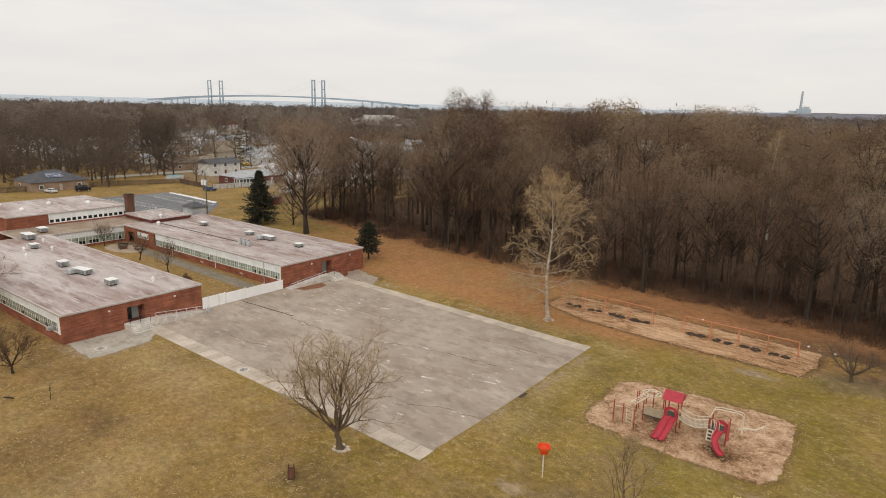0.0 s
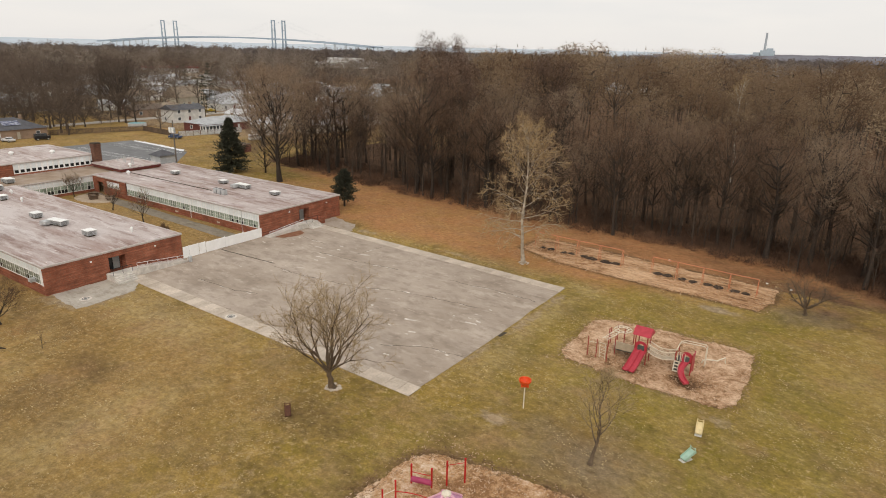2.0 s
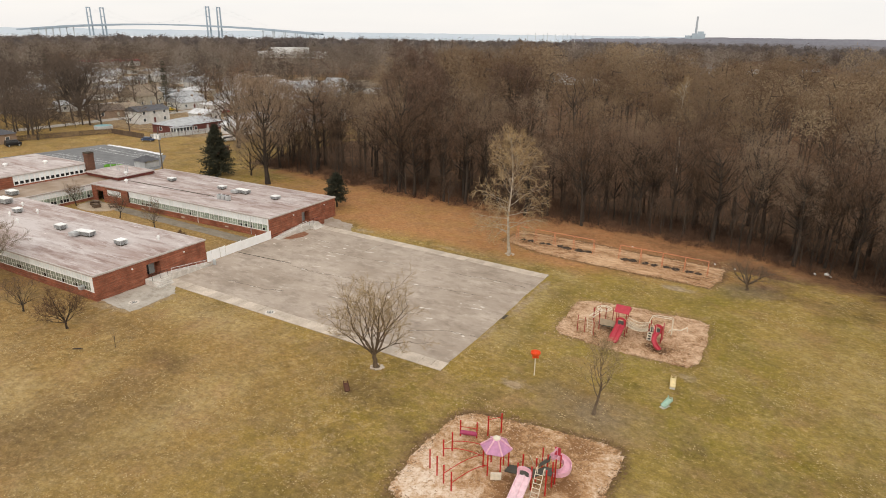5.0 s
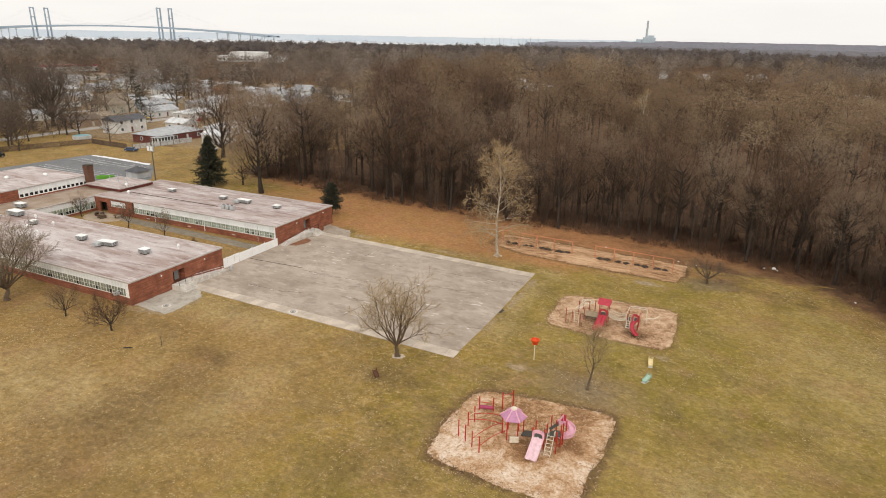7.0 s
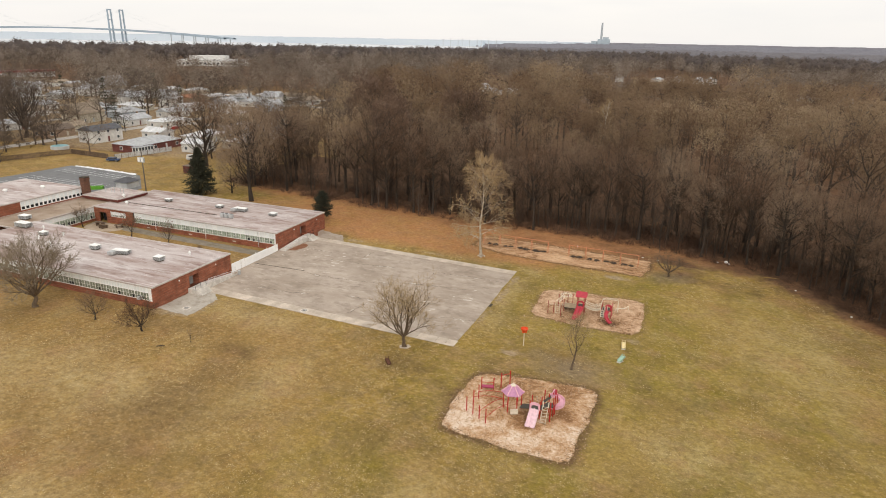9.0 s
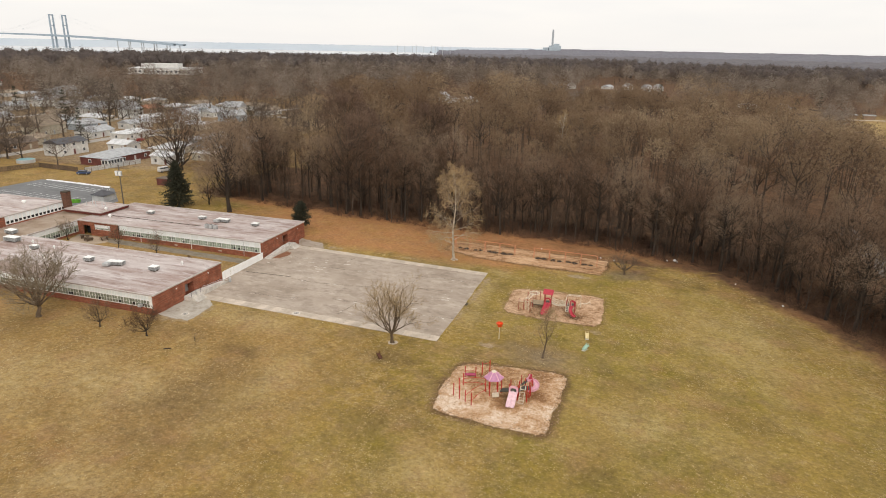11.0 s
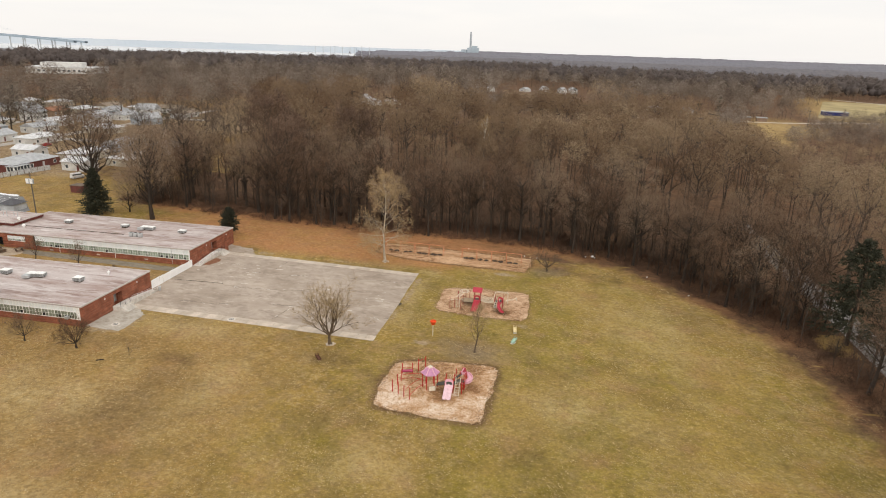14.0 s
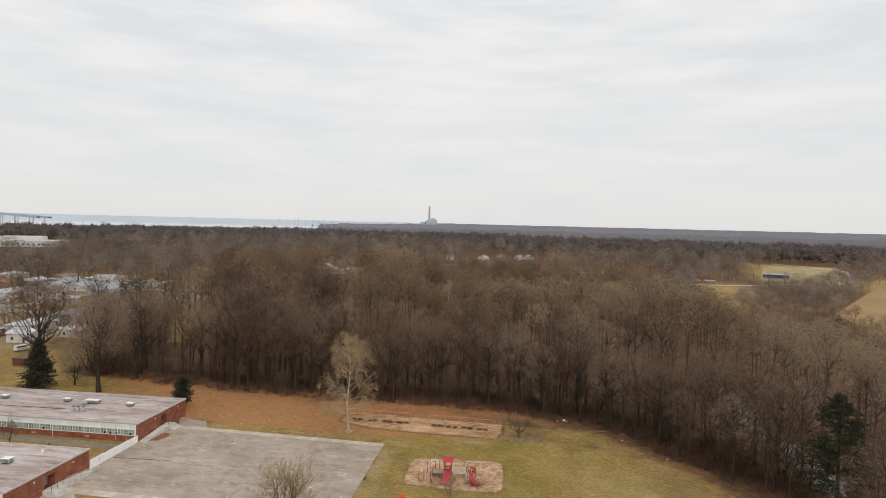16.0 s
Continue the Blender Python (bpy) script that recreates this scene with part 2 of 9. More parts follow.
def brick_material():
    m = bpy.data.materials.new("red_brick")
    m.use_nodes = True
    nt = m.node_tree
    N, L = nt.nodes.new, nt.links.new
    b = nt.nodes["Principled BSDF"]
    b.inputs["Roughness"].default_value = 0.9
    b.inputs["Specular IOR Level"].default_value = 0.15
    geo = N("ShaderNodeNewGeometry")
    sp = N("ShaderNodeSeparateXYZ")
    L(geo.outputs["Position"], sp.inputs[0])
    ad = N("ShaderNodeMath")
    L(sp.outputs["X"], ad.inputs[0])
    L(sp.outputs["Y"], ad.inputs[1])
    cb = N("ShaderNodeCombineXYZ")
    L(ad.outputs[0], cb.inputs["X"])
    L(sp.outputs["Z"], cb.inputs["Y"])
    br = N("ShaderNodeTexBrick")
    br.inputs["Color1"].default_value, br.inputs["Color2"].default_value = (0.31, 0.105, 0.06, 1), (0.22, 0.072, 0.042, 1)
    br.inputs["Mortar"].default_value = (0.23, 0.13, 0.09, 1)
    br.inputs["Scale"].default_value = 1.0
    br.inputs["Brick Width"].default_value, br.inputs["Row Height"].default_value = 0.215, 0.075
    br.inputs["Mortar Size"].default_value = 0.006
    L(cb.outputs[0], br.inputs["Vector"])
    no = N("ShaderNodeTexNoise")
    no.inputs["Scale"].default_value, no.inputs["Detail"].default_value = 0.7, 6
    L(geo.outputs["Position"], no.inputs["Vector"])
    mr = N("ShaderNodeMapRange")
    mr.inputs[1].default_value, mr.inputs[2].default_value, mr.inputs[3].default_value, mr.inputs[4].default_value = 0.3, 0.7, 0.74, 1.26
    L(no.outputs[0], mr.inputs[0])
    row, rm, rr = N("ShaderNodeMapping"), N("ShaderNodeTexNoise"), N("ShaderNodeMapRange")
    row.inputs["Scale"].default_value = (0.35, 6.0, 1.0)
    L(cb.outputs[0], row.inputs[0])
    L(row.outputs[0], rm.inputs["Vector"])
    rm.inputs["Scale"].default_value, rm.inputs["Detail"].default_value = 0.8, 5
    rr.inputs[1].default_value, rr.inputs[2].default_value, rr.inputs[3].default_value, rr.inputs[4].default_value = 0.35, 0.68, 0.82, 1.35
    L(rm.outputs[0], rr.inputs[0])
    both = N("ShaderNodeMath")
    both.operation = "MULTIPLY"
    L(mr.outputs[0], both.inputs[0])
    L(rr.outputs[0], both.inputs[1])
    v = N("ShaderNodeVectorMath")
    v.operation = "SCALE"
    L(br.outputs[0], v.inputs[0])
    L(both.outputs[0], v.inputs["Scale"])
    L(v.outputs[0], b.inputs["Base Color"])
    bp = N("ShaderNodeBump")
    bp.inputs["Strength"].default_value, bp.inputs["Distance"].default_value = 0.4, 0.01
    L(br.outputs["Fac"], bp.inputs["Height"])
    bp.invert = True
    L(bp.outputs[0], b.inputs["Normal"])
    return m


M_BRICK = brick_material()
M_ROOF_OLD = material("worn_gravel_roof", (0.28, 0.20, 0.14), (0.38, 0.30, 0.235), scale=3, rough=0.9, detail=8)
M_TRIM = material("painted_roof_trim", (0.46, 0.40, 0.37), (0.54, 0.49, 0.46), scale=1.0, rough=0.5)
M_FASCIA = material("maroon_fascia", (0.15, 0.035, 0.03), (0.10, 0.03, 0.026), scale=2, rough=0.5)
M_WHITE = material("white_paint", (0.88, 0.88, 0.86), (0.80, 0.80, 0.78), scale=0.8, rough=0.55, per_object=0.05)
M_PANEL = material("white_window_panel", (0.87, 0.90, 0.91), (0.77, 0.81, 0.81), scale=0.7, rough=0.5, per_object=0.07)
M_SAGE = material("sage_green_panel", (0.36, 0.425, 0.35), (0.20, 0.25, 0.19), scale=0.9, rough=0.35, per_object=0.3)
M_DUSKY = material("dusky_olive_glass", (0.12, 0.13, 0.085), (0.27, 0.30, 0.24), scale=1.3, rough=0.3, per_object=0.25)
M_FENCE = material("bright_white_panel", (0.95, 0.95, 0.94), (0.90, 0.90, 0.885), scale=1.0, rough=0.5, fine=0.04)
# near-black for shade in unlit rooms and doorways; also dark rails and grilles
M_DARK = material("near_black_shade_and_paint", (0.018, 0.02, 0.022), (0.03, 0.03, 0.03), scale=0.5, rough=0.25)
M_CONC = material("pale_concrete", (0.58, 0.495, 0.41), (0.47, 0.395, 0.32), scale=1.6, rough=0.9, fine=0.15, bump=0.2, bump_scale=60, per_object=0.1, detail=8)
M_CONC2 = material("grey_concrete", (0.46, 0.42, 0.375), (0.34, 0.31, 0.275), scale=1.3, rough=0.9, fine=0.15, bump=0.2, detail=8)
M_METAL = material("galvanised_metal", (0.55, 0.56, 0.56), (0.42, 0.43, 0.43), scale=0.5, rough=0.45, metal=0.2, fine=0.08)
# dark grey for shade behind roof-unit louvres, and for the manhole covers' metal
M_SHADOWED = material("louvre_shade_and_cover_grey", (0.20, 0.20, 0.195), (0.13, 0.13, 0.125), scale=0.6, rough=0.7)
M_STEP = material("whitewashed_concrete", (0.68, 0.64, 0.585), (0.52, 0.48, 0.43), scale=1.1, rough=0.85, fine=0.14, bump=0.15, detail=8)
M_RUSTY = material("brown_rusty_steel", (0.13, 0.055, 0.03), (0.09, 0.04, 0.025), scale=0.3, rough=0.8)
M_WOOD = material("weathered_timber", (0.17, 0.115, 0.075), (0.12, 0.085, 0.06), scale=0.6, rough=0.9, per_object=0.2, stretch=(1, 1, 0.1))
M_POLE = material("grey_timber_pole", (0.17, 0.145, 0.12), (0.12, 0.10, 0.085), scale=0.5, rough=0.9, stretch=(1, 1, 0.1))
M_SNOW = material("old_snow", (0.82, 0.83, 0.85), (0.68, 0.68, 0.68), scale=0.6, rough=0.6)
M_BARK = material("dark_bark", (0.062, 0.047, 0.036), (0.042, 0.032, 0.025), scale=0.8, rough=0.95, fine=0.3, bump=0.3, stretch=(1, 1, 0.25), per_object=0.15)
M_TWIG = material("brown_twigs", (0.232, 0.134, 0.081), (0.19, 0.116, 0.073), scale=5, rough=0.95, sheer=0.4, fine=0.1, per_object=0.4, tint_to=(0.235, 0.175, 0.122))
M_LAWNBARK = material("grey_brown_bark", (0.17, 0.122, 0.08), (0.115, 0.082, 0.054), scale=0.5, rough=0.95, fine=0.25, bump=0.3, stretch=(1, 1, 0.25))
M_LAWNTWIG = material("pale_brown_twigs", (0.42, 0.31, 0.175), (0.31, 0.225, 0.125), scale=1.2, rough=0.95, fine=0.2)
M_TALLTWIG = material("dark_red_brown_twigs", (0.16, 0.098, 0.066), (0.125, 0.08, 0.057), scale=4, rough=0.95, fine=0.15)
M_GREYBARK = material("pale_grey_bark", (0.31, 0.25, 0.18), (0.22, 0.175, 0.12), scale=0.5, rough=0.95, fine=0.25)
# far and skyline twigs have some distance haze mixed into their colour
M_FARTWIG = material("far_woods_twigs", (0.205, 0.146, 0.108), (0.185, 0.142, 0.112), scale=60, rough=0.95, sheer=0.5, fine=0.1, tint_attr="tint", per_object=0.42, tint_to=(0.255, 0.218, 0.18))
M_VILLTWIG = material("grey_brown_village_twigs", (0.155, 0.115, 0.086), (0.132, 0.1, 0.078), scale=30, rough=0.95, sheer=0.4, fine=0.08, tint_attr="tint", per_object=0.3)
M_SKYTWIG = material("haze_greyed_skyline_twigs", (0.18, 0.148, 0.134), (0.158, 0.133, 0.124), scale=120, rough=0.95, sheer=0.5, fine=0.1, tint_attr="tint", per_object=0.12)
M_PALEBARK = material("pale_mottled_bark", (0.54, 0.47, 0.38), (0.30, 0.25, 0.19), scale=0.5, rough=0.9, fine=0.25)
M_PALETWIG = material("straw_twigs_with_seed_balls", (0.48, 0.345, 0.19), (0.34, 0.235, 0.125), scale=1.4, rough=0.95, fine=0.25)
M_WOODS = material("woods_bark", (0.11, 0.084, 0.064), (0.075, 0.056, 0.043), scale=3, rough=0.95, fine=0.25, tint_attr="tint", stretch=(1, 1, 0.3))
M_WOODTWIG = material("woods_twigs", (0.29, 0.178, 0.103), (0.25, 0.16, 0.10), scale=22, rough=0.95, sheer=0.5, fine=0.1, tint_attr="tint", per_object=0.5, tint_to=(0.28, 0.215, 0.14))
M_NEEDLE = material("dark_conifer_needles", (0.036, 0.038, 0.024), (0.056, 0.057, 0.036), scale=0.7, rough=0.9, fine=0.3, per_object=0.15)


# ---- mesh helpers ----
def part(name, bm, mat, parent=None, label=""):
    me = bpy.data.meshes.new(name)
    bm.to_mesh(me)
    bm.free()
    me.materials.append(mat)
    ob = new(name, me)
    if parent is not None:
        ob.parent = parent
    if label:
        ob["label"] = label
    return ob


def share(name, me, m, parent):
    """Another object on the same mesh, as a part."""
    ob = new(name, me)
    ob.parent = parent
    ob.matrix_local = m
    return ob


def empty(name, m, label, category, group="", kind=""):
    ob = new(name)
    ob.empty_display_size = 0.3
    ob.matrix_world = m
    return tagged(ob, label, category, group, kind)


def add_box(bm, x0, x1, y0, y1, z0, z1, bevel=0.0, m=None):
    r = bmesh.ops.create_cube(bm, size=1.0)
    t = Matrix.Translation(((x0 + x1) / 2, (y0 + y1) / 2, (z0 + z1) / 2)) @ Matrix.Diagonal((x1 - x0, y1 - y0, z1 - z0, 1))
    bmesh.ops.transform(bm, matrix=(m or Matrix()) @ t, verts=r["verts"])
    if bevel:
        edges = list({e for v in r["verts"] for e in v.link_edges})
        bmesh.ops.bevel(bm, geom=edges, offset=bevel, segments=1, affect="EDGES")
    return r["verts"]


def add_lattice(bm, xs, zs, solid, y0, y1):
    """Bars as one connected body: the cells (i, j) of the grid xs by zs that are solid, from y0 to y1."""
    made = {}

    def v(i, j, y):
        if (i, j, y) not in made:
            made[i, j, y] = bm.verts.new((xs[i], y, zs[j]))
        return made[i, j, y]

    nx, nz = len(xs) - 1, len(zs) - 1
    for i in range(nx):
        for j in range(nz):
            if not solid(i, j):
                continue
            bm.faces.new((v(i, j, y0), v(i + 1, j, y0), v(i + 1, j + 1, y0), v(i, j + 1, y0)))
            bm.faces.new((v(i, j + 1, y1), v(i + 1, j + 1, y1), v(i + 1, j, y1), v(i, j, y1)))
            for di, dj, a, b in ((-1, 0, (i, j + 1), (i, j)), (1, 0, (i + 1, j), (i + 1, j + 1)), (0, -1, (i, j), (i + 1, j)), (0, 1, (i + 1, j + 1), (i, j + 1))):
                if not (0 <= i + di < nx and 0 <= j + dj < nz and solid(i + di, j + dj)):
                    bm.faces.new((v(*b, y0), v(*a, y0), v(*a, y1), v(*b, y1)))
    bmesh.ops.recalc_face_normals(bm, faces=bm.faces)


def box(name, x0, x1, y0, y1, z0, z1, mat, parent=None, bevel=0.0, label=""):
    bm = bmesh.new()
    add_box(bm, x0, x1, y0, y1, z0, z1, bevel)
    return part(name, bm, mat, parent, label)


def add_tube(bm, pts, r, sides=8, caps=True):
    """A tube along points; r is one radius or one for each point."""
    pts = [Vector(p) for p in pts]
    rs = r if isinstance(r, (list, tuple)) else [r] * len(pts)
    rings = []
    for i, p in enumerate(pts):
        d = (pts[min(i + 1, len(pts) - 1)] - pts[max(i - 1, 0)]).normalized()
        a = d.orthogonal().normalized() if i == 0 else (a - d * a.dot(d)).normalized()
        c = d.cross(a)
        rings.append([bm.verts.new(p + (a * math.cos(k * math.tau / sides) + c * math.sin(k * math.tau / sides)) * rs[i]) for k in range(sides)])
    for q, s in zip(rings, rings[1:]):
        for k in range(sides):
            bm.faces.new((q[k], q[(k + 1) % sides], s[(k + 1) % sides], s[k]))
    if caps:
        bm.faces.new(rings[0][::-1])
        bm.faces.new(rings[-1])


def tube(name, pts, r, mat, parent=None, sides=8, label=""):
    bm = bmesh.new()
    add_tube(bm, pts, r, sides)
    return part(name, bm, mat, parent, label)


def lathe(name, profile, mat, parent=None, sides=16, m=None, label=""):
    """A turned shape from (radius, height) pairs."""
    bm = bmesh.new()
    rings = [[bm.verts.new((r * math.cos(k * math.tau / sides), r * math.sin(k * math.tau / sides), z)) for k in range(sides)] for r, z in profile]
    for q, s in zip(rings, rings[1:]):
        for k in range(sides):
            bm.faces.new((q[k], q[(k + 1) % sides], s[(k + 1) % sides], s[k]))
    bm.faces.new(rings[0][::-1])
    bm.faces.new(rings[-1])
    if m:
        bmesh.ops.transform(bm, matrix=m, verts=bm.verts)
    return part(name, bm, mat, parent, label)


def sheet(name, poly, lift, thick, mat, step=3.0, parent=None, wobble=0.0, seed=1, label=""):
    """A slab over a plan polygon that follows the ground, with thickness."""
    bm = bmesh.new()
    pts = []
    for (x0, y0), (x1, y1) in zip(poly, poly[1:] + poly[:1]):
        n = max(1, int(math.hypot(x1 - x0, y1 - y0) / step))
        for k in range(n):
            x, y = x0 + (x1 - x0) * k / n, y0 + (y1 - y0) * k / n
            if wobble:
                x += 0.6 * wobble * noise.noise((x * 0.3, y * 0.3, seed)) + 0.6 * wobble * noise.noise((x * 2.1, y * 2.1, seed))
                y += 0.6 * wobble * noise.noise((x * 0.3, y * 0.3, seed + 9)) + 0.6 * wobble * noise.noise((x * 2.1, y * 2.1, seed + 9))
            pts.append((x, y))
    top = [bm.verts.new((x, y, G(x, y) + lift)) for x, y in pts]
    f = bm.faces.new(top)
    low = [bm.verts.new((x, y, G(x, y) + lift - thick)) for x, y in pts]
    n = len(top)
    for i in range(n):
        bm.faces.new((top[i], low[i], low[(i + 1) % n], top[(i + 1) % n]))
    bmesh.ops.triangulate(bm, faces=[f])
    bmesh.ops.recalc_face_normals(bm, faces=bm.faces)
    return part(name, bm, mat, parent, label)


# ---- ground ----
def smooth01(v, a, b):
    t = np.clip((v - a) / (b - a), 0, 1)
    return t * t * (3 - 2 * t)


# plans of the three wood-chip beds
BED_ONE = [(8.6, 16.1), (7.5, 17.4), (7.2, 21), (7.4, 27.4), (8.6, 28.8), (15, 30.0), (23.6, 30.7), (24.9, 29.8), (25.3, 24), (25.3, 17.4), (24.2, 16.0), (17, 15.4)]
BED_TWO = [(6.6, -20.2), (5.6, -19.2), (5.3, -12), (5.7, -7.2), (6.8, -6.1), (13, -4.6), (20.7, -3.7), (21.9, -4.6), (21.9, -10), (21.4, -16), (21.2, -19.9), (20.0, -21.0), (13, -20.8)]
BED_SWINGS = [(-13.0, 47.6), (-12.9, 54.6), (-2, 55.0), (10, 54.6), (24.0, 54.4), (24.4, 49), (23.0, 44.4), (8, 44.2), (-6, 44.8)]


def bed_edge(x, y, poly):
    """Distance from points (arrays) to a bed's outline."""
    d = np.full(x.shape, 1e9)
    for (x0, y0), (x1, y1) in zip(poly, poly[1:] + poly[:1]):
        dx, dy = x1 - x0, y1 - y0
        t = np.clip(((x - x0) * dx + (y - y0) * dy) / (dx * dx + dy * dy), 0, 1)
        d = np.minimum(d, np.hypot(x - x0 - t * dx, y - y0 - t * dy))
    return d


def build_ground():
    def axis(lo, hi, a, b, step, fine):
        left = a - np.geomspace(1, a - lo + 1, 26)[1:] + 1
        right = b + np.geomspace(1, hi - b + 1, 26)[1:] - 1
        return np.unique(np.concatenate([left, np.arange(a, b + 0.1, step), np.arange(*fine), right, [-48, 0, 70, 110, -95]]).round(3))

    xs, ys = axis(-4990, 4990, -200, 130, 2.0, (-15, 28, 0.5)), axis(-2000, 4990, -140, 130, 2.0, (-24, 58, 0.5))
    X, Y = np.meshgrid(xs, ys)
    X, Y = X.ravel(), Y.ravel()
    nx, ny = len(xs), len(ys)
    i, j = np.meshgrid(np.arange(nx - 1), np.arange(ny - 1))
    a = (j * nx + i).ravel()
    quads = np.stack([a, a + 1, a + 1 + nx, a + nx], 1)
    me = bpy.data.meshes.new("ground")
    me.from_pydata(np.stack([X, Y, GA(X, Y)], 1).tolist(), [], quads.tolist())
    woods = in_woods(X, Y)
    ey = edge_y(X)
    far = smooth01(np.hypot(X, Y), 200, 420)
    litter = np.where(woods | ((Y > 110) & (X > -80)) | (X > 84) | (np.hypot(X, Y) > 520), 1.0, 0.0)
    litter = np.where(clearing(X, Y), 0.0, litter)
    litter = np.maximum(litter, np.where((X < -150) & (Y > 92), 0.6, 0))
    litter = np.maximum(litter, np.where((X > -30) & (Y < ey), 0.95 * np.exp(-((near_edge(X, Y) / 4.6) ** 2)), 0))
    litter = np.maximum(litter, np.exp(-(((X - 31) / 6) ** 2 + ((Y - 50) / 6) ** 2)) * 0.5)
    litter = np.maximum(litter, np.where((Y > 54.6) & (Y < ey + 1), 0.85 * smooth01(X, -13, -4) * (1 - smooth01(X, 30, 42)), 0))
    rust = smooth01(Y, 35 + 0.3 * np.clip(X, 0, 60), 43 + 0.3 * np.clip(X, 0, 60)) * smooth01(-X, -44, -2) * smooth01(X, -92, -60) * 0.85 * (1 - smooth01(Y, 64, 74))
    rust = np.maximum(rust, np.where(X > -90, np.exp(-((near_edge(X, Y) / 4.5) ** 2)), 0) * 0.85 * (1 - 0.75 * smooth01(X, 22, 45)))
    dry = smooth01(-X, -14, 30) * smooth01(-Y, -6, 10) * 0.95
    dry = np.maximum(dry, 0.75 * np.exp(-(((X + 22) / 22) ** 2 + ((Y + 30) / 11) ** 2)))
    dry = np.maximum(dry, smooth01(X + 0.5 * Y, 62, 84) * 0.6)
    dry = np.maximum(dry, smooth01(-X, 96, 125) * 0.55)
    dry = np.maximum(dry, far * 0.7)
    dry = np.maximum(dry, 0.95 * np.exp(-(((X - 17.0) / 5.2) ** 2 + ((Y - 1.6) / 4.4) ** 2)))
    court = (X < -48) & (X > -101) & (Y > 8.5) & (Y < 24)
    dry = np.maximum(dry, np.where(court, 0.9, 0))
    dirt = np.zeros_like(X)
    for cx, cy, rx, ry, k in ((-45.6, -8.6, 4.2, 2.4, 0.8), (-42.6, -5.0, 1.6, 4.0, 0.75), (8.3, 1.5, 1.6, 1.0, 0.95), (18.6, 41.2, 2.4, 1.1, 1.1), (0.9, 22, 0.9, 5, 0.7), (0.9, 30, 1.0, 4, 0.65), (0.6, 12, 0.7, 4, 0.6), (24.5, 13.6, 2.0, 1.2, 0.55), (-20, 37.5, 5, 1.0, 0.5), (-38, 37, 3, 1.4, 0.7)):
        dirt = np.maximum(dirt, k * np.exp(-(((X - cx) / rx) ** 2 + ((Y - cy) / ry) ** 2)))
    litter = np.maximum(litter, np.where(village(X, Y) & (Y > 100) & (X > -320), 0.55, 0))
    dirt = np.maximum(dirt, np.where((X < -140) & (Y < 340), 0.52, 0) * smooth01(Y, 88, 100))
    def patches(spots):
        v = np.zeros_like(X)
        for cx, cy, rx, ry, k in spots:
            v = np.maximum(v, k * np.exp(-(((X - cx) / rx) ** 2 + ((Y - cy) / ry) ** 2)))
        return v

    bleach = np.where(clearing(X, Y), 0.6, 0.0)
    bleach = np.maximum(bleach, patches(((-40, -30, 14, 6, 0.85), (-33, -4.5, 10, 3.2, 0.8), (-19, -22, 3, 11, 0.75), (-54, -33, 13, 8, 0.7), (-27, -47, 4, 3, 0.9), (8, -33, 5, 4, 0.6), (35, -14, 9, 5, 0.55), (48, 20, 9, 14, 0.55), (2, 36.5, 3, 2.5, 0.6), (-9, 38, 8, 2, 0.5), (2.2, 24, 1.6, 9, 0.7), (2.5, 12, 2, 4, 0.7))))
    soil = patches(((-26, -29, 6, 6, 0.85), (-27.5, -15.3, 4.5, 2.3, 0.9), (-25, -38, 6, 4, 0.65), (-41, -13, 7, 2.5, 0.5), (-24, -21, 6, 4, 0.6), (2, -24, 7, 3, 0.5), (-8, -9, 4, 2, 0.45), (12, 2.5, 6, 2.5, 0.55), (-6.5, -9.4, 1.7, 1.4, 1.1), (10, -2, 7, 2, 0.5), (44, -8, 8, 3, 0.4), (30, -26, 7, 3, 0.4)))
    ash = patches(((17.5, 0.5, 5.5, 3.6, 0.9), (28.2, 46.4, 4.2, 3.4, 0.85), (13.0, 3.0, 3.0, 1.8, 0.5)))
    near = (X > -30) & (X < 45) & (Y > -40) & (Y < 75)
    bank = np.zeros_like(X)
    for poly, wide, k in ((BED_ONE, 0.55, 0.35), (BED_TWO, 1.25, 0.95), (BED_SWINGS, 0.95, 0.95)):
        bank[near] = np.maximum(bank[near], k * (0.62 + 0.38 * np.sin(0.55 * X[near] + 0.3) * np.sin(0.47 * Y[near] + 1.0)) * np.exp(-((bed_edge(X[near], Y[near], poly) / wide) ** 2)))
    green = np.maximum(smooth01(X + 0.25 * Y, -6, 16) * (1 - smooth01(X + 0.5 * Y, 55, 80)) * (1 - smooth01(Y, 38, 50)), patches(((-8, -34, 16, 14, 1.2), (-12, -14, 10, 6, 0.5)))) * 0.8
    for name, v in (("green", green), ("bank", bank), ("ash", ash), ("litter", litter), ("rust", rust), ("dry", dry), ("dirt", dirt), ("bleach", bleach), ("soil", soil)):
        me.attributes.new(name, "FLOAT", "POINT").data.foreach_set("value", v.astype(np.float32))
    me.materials.append(ground_material())
    return tagged(new("ground", me), "patchy olive and straw winter turf with leaf litter", "ground", kind="structure")


build_ground()


